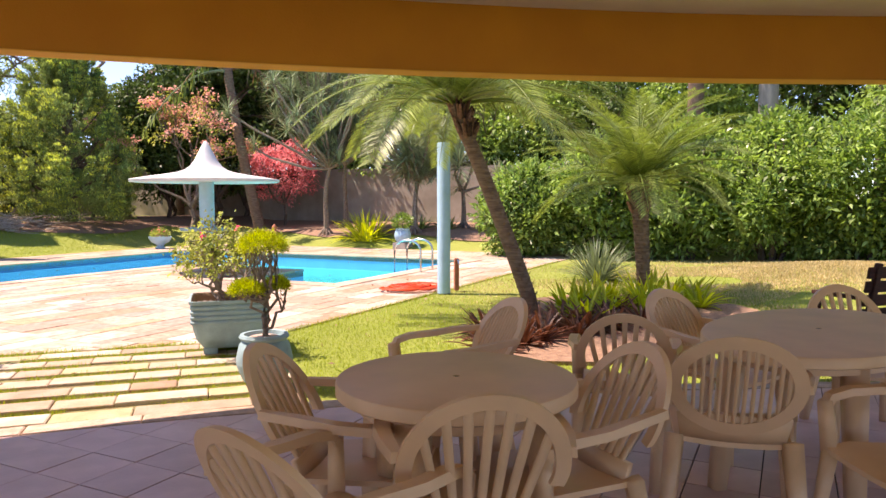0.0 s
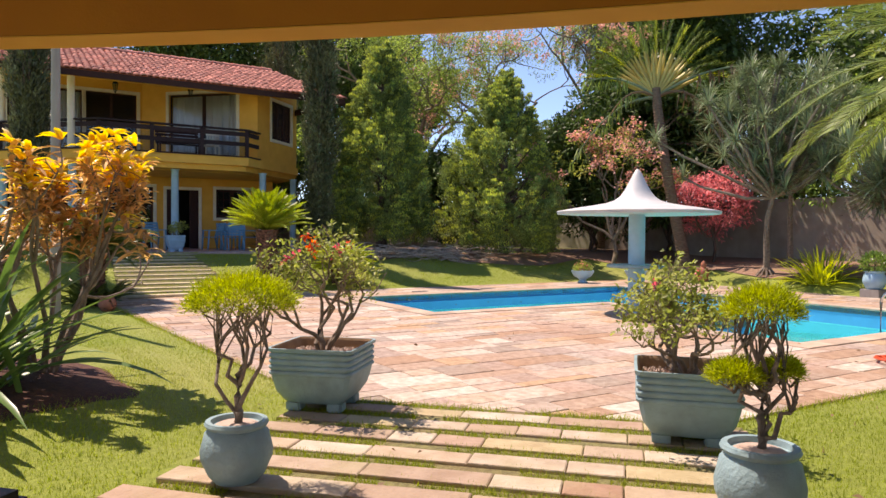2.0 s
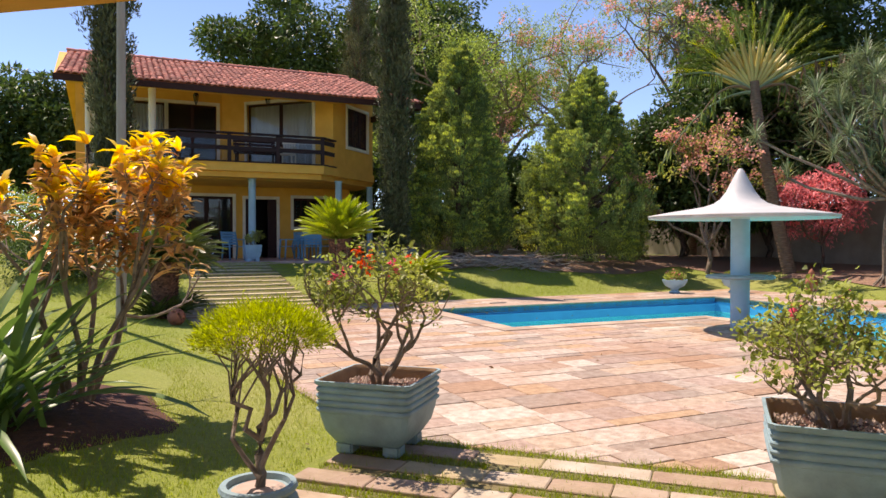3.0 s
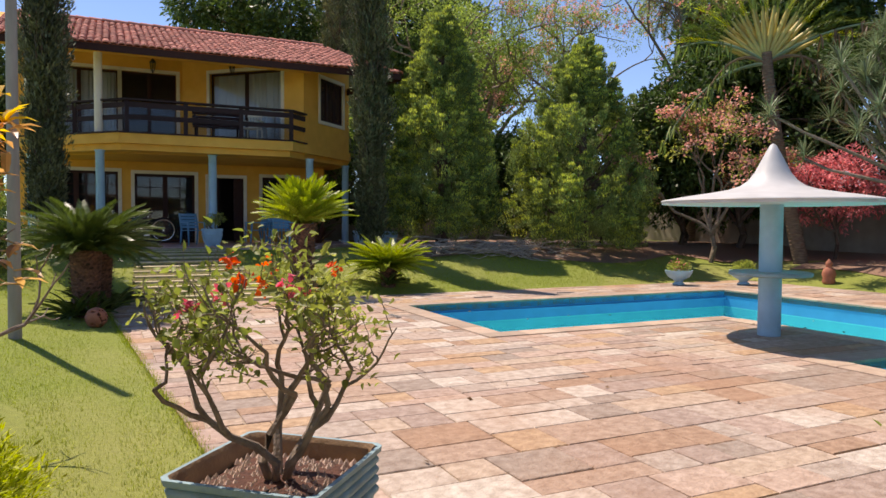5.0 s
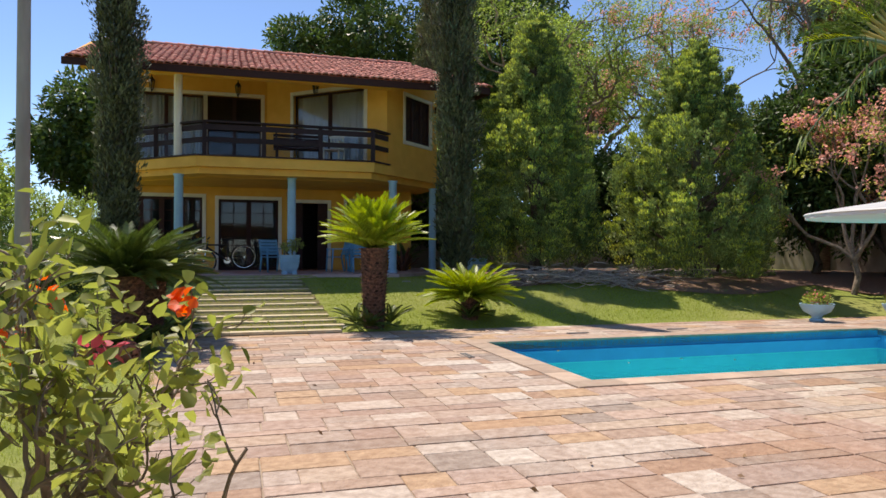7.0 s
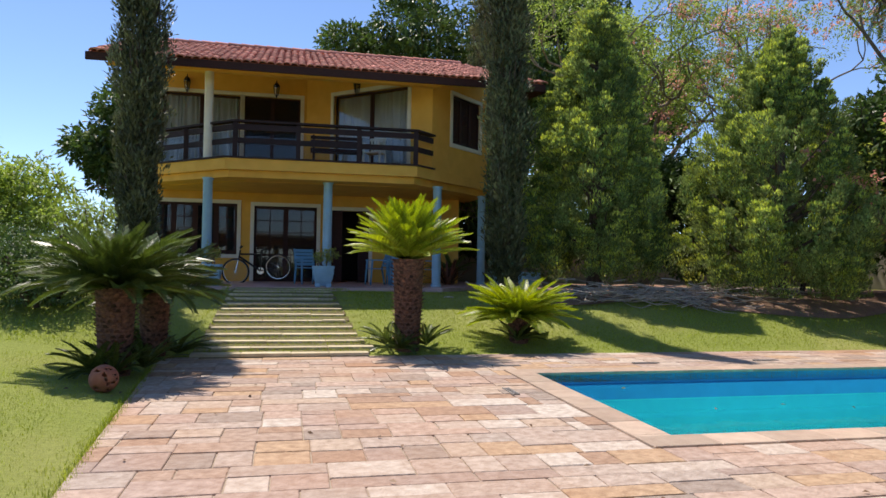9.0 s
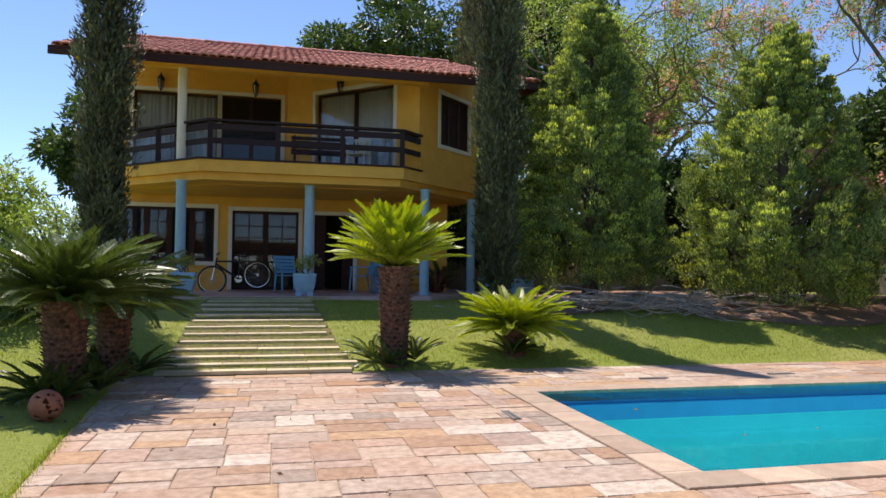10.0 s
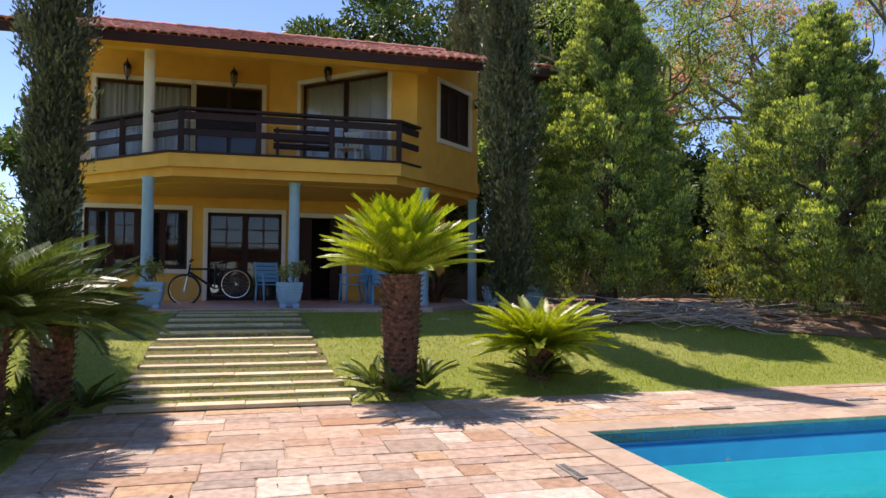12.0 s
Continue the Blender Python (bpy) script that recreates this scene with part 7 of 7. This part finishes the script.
edge = part("veranda_edge", bowed(5.0, 5.13, -0.15, -0.012), GROUT)
tagged(edge, "stone edging along the veranda floor", "edging", kind="structure")
while x < 8.4:
    l = rng.uniform(0.45, 0.9)
    stone_piece([(x + 0.004, bow(x, 4.985)), (x + l - 0.004, bow(x + l, 4.985)), (x + l - 0.004, bow(x + l, 5.14)), (x + 0.004, bow(x, 5.14))], -0.1, FLOOR + 0.006, "", edge, STONE)
    x += l

gaps = bmesh.new()


def tread_height(r):
    return ground_height(4.5, 17.5 + 0.36 * r) + 0.07


for r in range(14):
    n0 = 17.45 + 0.36 * r + 0.2
    za, zb = tread_height(r) - 0.012, max(tread_height(r) + 0.004, tread_height(min(r + 1, 13)) - 0.03)
    q = [gaps.verts.new(c) for c in ((3.2 + 0.02 * r, n0, za), (5.78 - 0.035 * r, n0, za), (5.78 - 0.035 * r, n0 + 0.165, zb), (3.2 + 0.02 * r, n0 + 0.165, zb))]
    s = [gaps.verts.new((v.co.x, v.co.y, v.co.z - 0.12)) for v in q]
    gaps.faces.new(q)
    for k in range(4):
        gaps.faces.new((q[k], s[k], s[(k + 1) % 4], q[(k + 1) % 4]))
for r in range(14):
    n0 = 17.45 + 0.36 * r
    z = tread_height(r) - 0.02
    prism([(3.25 + 0.02 * r, n0 + 0.012), (5.74 - 0.035 * r, n0 + 0.012), (5.74 - 0.035 * r, n0 + 0.2), (3.25 + 0.02 * r, n0 + 0.2)], z - 0.15, z, gaps)
stair = part("garden_steps", gaps, STEPSOIL)
tagged(stair, "grassy steps of pale stone strips up to the house", "steps", kind="structure")
stair.matrix_world = U
for r in range(14):
    n0 = 17.45 + 0.36 * r
    z = tread_height(r) - 0.03
    u = 3.22 + 0.02 * r + rng.normal() * 0.02
    ue = 5.78 - 0.035 * r + rng.normal() * 0.05
    while u < ue - 0.05:
        l = min(rng.uniform(0.5, 1.3), ue - u)
        if ue - u - l < 0.2:
            l = ue - u
        s = stone_piece([(u + 0.003, n0), (u + l - 0.003, n0), (u + l - 0.003, n0 + 0.205 + rng.normal() * 0.008), (u + 0.003, n0 + 0.205 + rng.normal() * 0.008)], z - 0.012, z + 0.03 + rng.normal() * 0.004, "", stair, STEPSTONE)
        u += l


# ---- grass ----
def grass(name, label, spots, seed, length, width, blade=GRASSBLADE):
    rng = np.random.default_rng(seed)
    p = np.array(spots)
    n = len(p)
    g = Geo()
    a = rng.uniform(0, 6.283, n)
    L = rng.uniform(0.6, 1.2, n) * length
    lean = np.stack([np.cos(a), np.sin(a), np.zeros(n)], 1) * (L * rng.uniform(0.2, 0.8, n))[:, None]
    side = np.stack([-np.sin(a), np.cos(a), np.zeros(n)], 1) * (width * rng.uniform(0.7, 1.3, n) * 0.5)[:, None]
    v = np.stack([p - side, p + side, p + lean + (np.array((0, 0, 1)) * L[:, None])], 1).reshape(-1, 3)
    g.add(v, np.arange(3 * n).reshape(n, 3))
    return tagged(g.build(name, blade), label, "grass", kind="stuff")


rng = np.random.default_rng(15)
spots = []


def lawn_free(x, y):
    u, n = (x + y) * C, (y - x) * C
    if u + 0.075 * n > LAWN_EDGE - 0.04 and u < 18.15 and 4.95 < n < 17.55 and y > PATIO_EDGE:
        return False
    if -2.7 < x < 0.85 and 5.1 < y < 7.65:
        return False
    if y < bow(x, 5.2) and -6.6 < x < 8.6:
        return False
    if 3.2 < u < 5.8 and 17.4 < n < 22.6 or (0.4 < u < 10.1 and n > 22.7):
        return False
    if (x + 6.1) ** 2 / 1.6 + (y - 7.75) ** 2 / 1.2 < 1:
        return False
    if 2.4 < x < 6.7 and 5.7 < y < 9.4 and abs((y - 7.5) - 0.55 * (x - 4.5)) < 1.2:
        return False
    return True


while len(spots) < 150000:
    c = rng.uniform((-11, 3.0), (9, 14.0), (20000, 2))
    for x, y in c:
        near = 1.0 / (0.6 + 0.02 * ((x + 0.8) ** 2 + (y - 5.0) ** 2))
        if rng.random() < near and lawn_free(x, y):
            spots.append((x, y, on_ground(x, y) - 0.005))
grass("lawn_grass", "short mown grass with yellowish patches", spots[:150000], 16, 0.032, 0.006)
spots = []
while len(spots) < 60000:
    c = rng.uniform((-1, 17.55), (17, 22.6), (20000, 2))
    for u, n in c:
        q = un(u, n)
        if lawn_free(q.x, q.y):
            spots.append((q.x, q.y, on_ground(q.x, q.y) - 0.005))
grass("slope_grass", "short mown grass on the slope below the house", spots[:60000], 17, 0.04, 0.011)
spots = []
while len(spots) < 60000:  # the dry crown of the mound
    c = rng.normal(size=(8000, 2)) * (2.6, 1.8) + (10.0, 9.6)
    for x, y in c:
        if noise.noise(Vector((x * 0.7, y * 0.7, 4))) > -0.25 and lawn_free(x, y) and y > 6.2:
            spots.append((x, y, on_ground(x, y) - 0.003))
grass("dry_grass", "dry straw-coloured grass on the lawn's mound", spots[:60000], 22, 0.042, 0.014, STRAW)
spots = []
for r in range(8):
    for i in range(3800):
        x, y = rng.uniform(-2.6, 0.78), 5.2 + 0.352 * r - 0.075 + rng.normal() * 0.045
        if noise.noise(Vector((x * 3, y * 3, 1))) > -0.22:
            spots.append((x, y, -0.02))
for r in range(14):
    for i in range(420):
        u, n = rng.uniform(3.2, 5.8), 17.45 + 0.36 * r + rng.uniform(0.22, 0.36)
        q = un(u, n)
        spots.append((q.x, q.y, ground_height(u, n) + 0.05))
for i in range(7000):  # ragged edge of the lawn over the slabs
    s = rng.uniform(0, 1)
    q = (un(LAWN_EDGE - 0.075 * (7.5 + 10 * s) + rng.normal() * 0.03, 7.5 + 10 * s) if i % 2 else un(5.9 + 10 * s, 5.0 + rng.normal() * 0.025))
    spots.append((q.x, q.y, -0.02))
grass("joint_grass", "grass tufts between the step stones", spots, 18, 0.05, 0.007)
dead = []
rng = np.random.default_rng(19)
for i in range(90):
    x, y = rng.uniform(-9, 6), rng.uniform(5.3, 17)
    dead.append((x, y, max(on_ground(x, y), 0.002) + 0.012))
dl = Geo().leaves(np.array(dead), rng.normal(size=(90, 3)) * (1, 1, 0.12), rng.uniform(0.04, 0.07, 90), rng.uniform(0.02, 0.035, 90), rng=rng)
tagged(dl.build("fallen_leaves", DEADLEAF), "dry brown leaves scattered on lawn and patio", "leaves", kind="stuff")

# ---- veranda tiles, coping and patio slabs ----
TS = 0.318
tile_bm = prism([(0.003, 0.003), (TS - 0.003, 0.003), (TS - 0.003, TS - 0.003), (0.003, TS - 0.003)], -0.012, 0.0, inset=0.0015)
me = bpy.data.meshes.new("floor_tile")
bmesh.ops.recalc_face_normals(tile_bm, faces=tile_bm.faces)
tile_bm.to_mesh(me)
tile_bm.free()
me.materials.append(TILE)
edge_tiles = bmesh.new()
made = 0
for i in range(-22, 34):
    for j in range(-30, 22):
        c = un((i + 0.5) * TS + 0.02, (j + 0.5) * TS + 0.02)
        if not (-6.2 < c.x < 8.2 and -3.3 < c.y < bow(c.x, 5.2)):
            continue
        if c.y > bow(c.x, 4.72):  # tiles cut along the bowed edge
            xa, xb = c.x - 0.2, c.x + 0.2
            ya, yb = bow(xa, 4.975), bow(xb, 4.975)
            cut = [un(i * TS + 0.02 + a, j * TS + 0.02 + b, FLOOR) for a, b in ((0.003, 0.003), (TS - 0.003, 0.003), (TS - 0.003, TS - 0.003), (0.003, TS - 0.003))]
            cut = clip([(p.x, p.y) for p in cut], yb - ya, -(xb - xa), (yb - ya) * xa - (xb - xa) * ya)
            if len(cut) > 2:
                k = len(cut)
                prism([tuple(p) for p in cut], FLOOR - 0.012, FLOOR, edge_tiles)
            continue
        near = -2.6 < c.x < 3.4 and 1.2 < c.y
        z = FLOOR + (0.0006 * ((i * 7 + j * 3) % 5))
        if near and made < 290:
            shared("floor_tile", me, vf, pose(*un(i * TS + 0.02, j * TS + 0.02, z), 0, 0, 45))
            made += 1
        else:
            o = [un(i * TS + 0.02 + a, j * TS + 0.02 + b, z) for a, b in ((0.003, 0.003), (TS - 0.003, 0.003), (TS - 0.003, TS - 0.003), (0.003, TS - 0.003))]
            prism([(p.x, p.y) for p in o], z - 0.012, z, edge_tiles)
tagged(part("floor_tile_rest", edge_tiles, TILE, vf), kind="stuff")

coping = part("pool_coping", bmesh.new(), COPING)
coping.matrix_world = U
tagged(coping, "pale stone coping round the pool", "coping", kind="structure")
rng = np.random.default_rng(20)
W = 0.3
for i, (a, b) in enumerate(zip(POOL, POOL[1:] + POOL[:1])):
    a, b = Vector(a), Vector(b)
    d = (b - a).normalized()
    out = Vector((d.y, -d.x)) * -1  # outside of the pool
    if in_pool(*((a + b) / 2 + out * 0.1)):
        out = -out
    conv = lambda q, s: in_pool(*(q + s * d * 0.1 - out * 0.0 + out * 0.1))
    s0 = 0.0 if conv(a, -1) else -W
    s1 = (b - a).length + (0.0 if conv(b, 1) else 0.0)
    if conv(a, -1):
        s0 = W if not in_pool(*(a + out * 0.1 + d * 0.1)) else 0
    s = s0
    while s < s1 - 0.02:
        l = min(rng.uniform(0.45, 0.62), s1 - s)
        p, q = a + d * (s + 0.003), a + d * (s + l - 0.003)
        stone_piece([tuple(p - out * 0.03), tuple(q - out * 0.03), tuple(q + out * (W - 0.004)), tuple(p + out * (W - 0.004))], -0.022, 0.014 + rng.normal() * 0.001, "", coping, COPING, "coping_stone")
        s += l

rng = np.random.default_rng(21)
breaks = [5.0]
for stop in (6.7, 9.3, 11.95, 15.9, 17.52):
    span = stop - breaks[-1]
    k = max(1, round(span / 0.58))
    cuts = np.cumsum(rng.uniform(0.8, 1.25, k))
    breaks += list(breaks[-1] + cuts / cuts[-1] * span)
slabs = []


def course(u, v, n0, n1):
    """Cut one stretch of a course into slabs of several sizes; gives their corners (u0, u1, n0, n1)."""
    h, kind = n1 - n0, rng.random()
    cut = n0 + h * rng.uniform(0.36, 0.64)
    mid = u + (v - u) * rng.uniform(0.38, 0.62)
    if v - u < 0.34:
        return [(u, v, n0, cut), (u, v, cut, n1)]
    if kind < 0.3:  # one wide slab over two
        return [(u, v, n0, cut), (u, mid, cut, n1), (mid, v, cut, n1)]
    if kind < 0.55:
        return [(u, mid, n0, cut), (mid, v, n0, cut), (u, v, cut, n1)]
    if kind < 0.85:  # two columns cut at heights of their own
        other = n0 + h * rng.uniform(0.3, 0.7)
        return [(u, mid, n0, cut), (u, mid, cut, n1), (mid, v, n0, other), (mid, v, other, n1)]
    third = n0 + h * rng.uniform(0.28, 0.38)
    return [(u, v, n0, third), (u, mid, third, n1), (mid, v, third, n1)]


for n0, n1 in zip(breaks, breaks[1:]):
    mid = (n0 + n1) / 2
    if 6.7 < mid < 9.3:
        runs = [(2.75, 9.75), (15.7, 18.12)]
    elif 9.3 < mid < 11.95:
        runs = [(2.75, 11.5), (15.7, 18.12)]
    elif 11.95 < mid < 15.9:
        runs = [(2.75, 7.35), (15.7, 18.12)]
    else:
        runs = [(2.75, 18.12)]
    for u, ue in runs:
        while u < ue - 0.03:
            l = min(rng.uniform(0.55, 1.02), ue - u)
            if ue - u - l < 0.3:
                l = ue - u
            for a, b, c, d in course(u, u + l, n0, n1):
                jit = lambda: rng.uniform(0.0, 0.009)
                poly = [(a + jit(), c + jit()), (b - jit(), c + jit()), (b - jit(), d - jit()), (a + jit(), d - jit())]
                poly = clip(clip(poly, C, C, PATIO_EDGE), 1, 0.075, LAWN_EDGE)
                if len(poly) > 2:
                    slabs.append((poly, rng.normal() * 0.0022))
            u += l
slabs.sort(key=lambda s: max(0.0, s[0][0][0] - 7.4) * 3 + abs(s[0][0][1] - 11.5) * 0.3)
rest = bmesh.new()
for i, (poly, dz) in enumerate(slabs):
    if i < 295:
        stone_piece(poly, -0.03, dz, "", patio, STONE, "slab")
    else:
        prism(poly, -0.03, dz, rest, 0.005)
far = part("slabs", rest, STONEREST, patio)
tagged(far, kind="stuff")

# slotted drains let into the patio round the pool
for u, n, turn in ((9.63, 16.34, 0), (11.68, 16.44, 0), (6.97, 14.4, 90), (7.5, 16.27, 0)):
    t = thing("floor_drain", U @ pose(u, n, 0.006, 0, 0, turn), "narrow dark slotted drain grate in the patio", "drain", "patio drains")
    part("tray", box(-0.2, -0.035, -0.012, 0.2, 0.035, 0.0), RUBBER, t)
    for s in (-1, 1):
        part("side_rail", box(-0.2, s * 0.032 - 0.006, -0.012, 0.2, s * 0.032 + 0.006, 0.008, 0.001), GREYPOLE, t)
    for k in range(12):
        part("grate_bar", box(-0.19 + k * 0.033, -0.03, -0.004, -0.178 + k * 0.033, 0.03, 0.006), GREYPOLE, t)
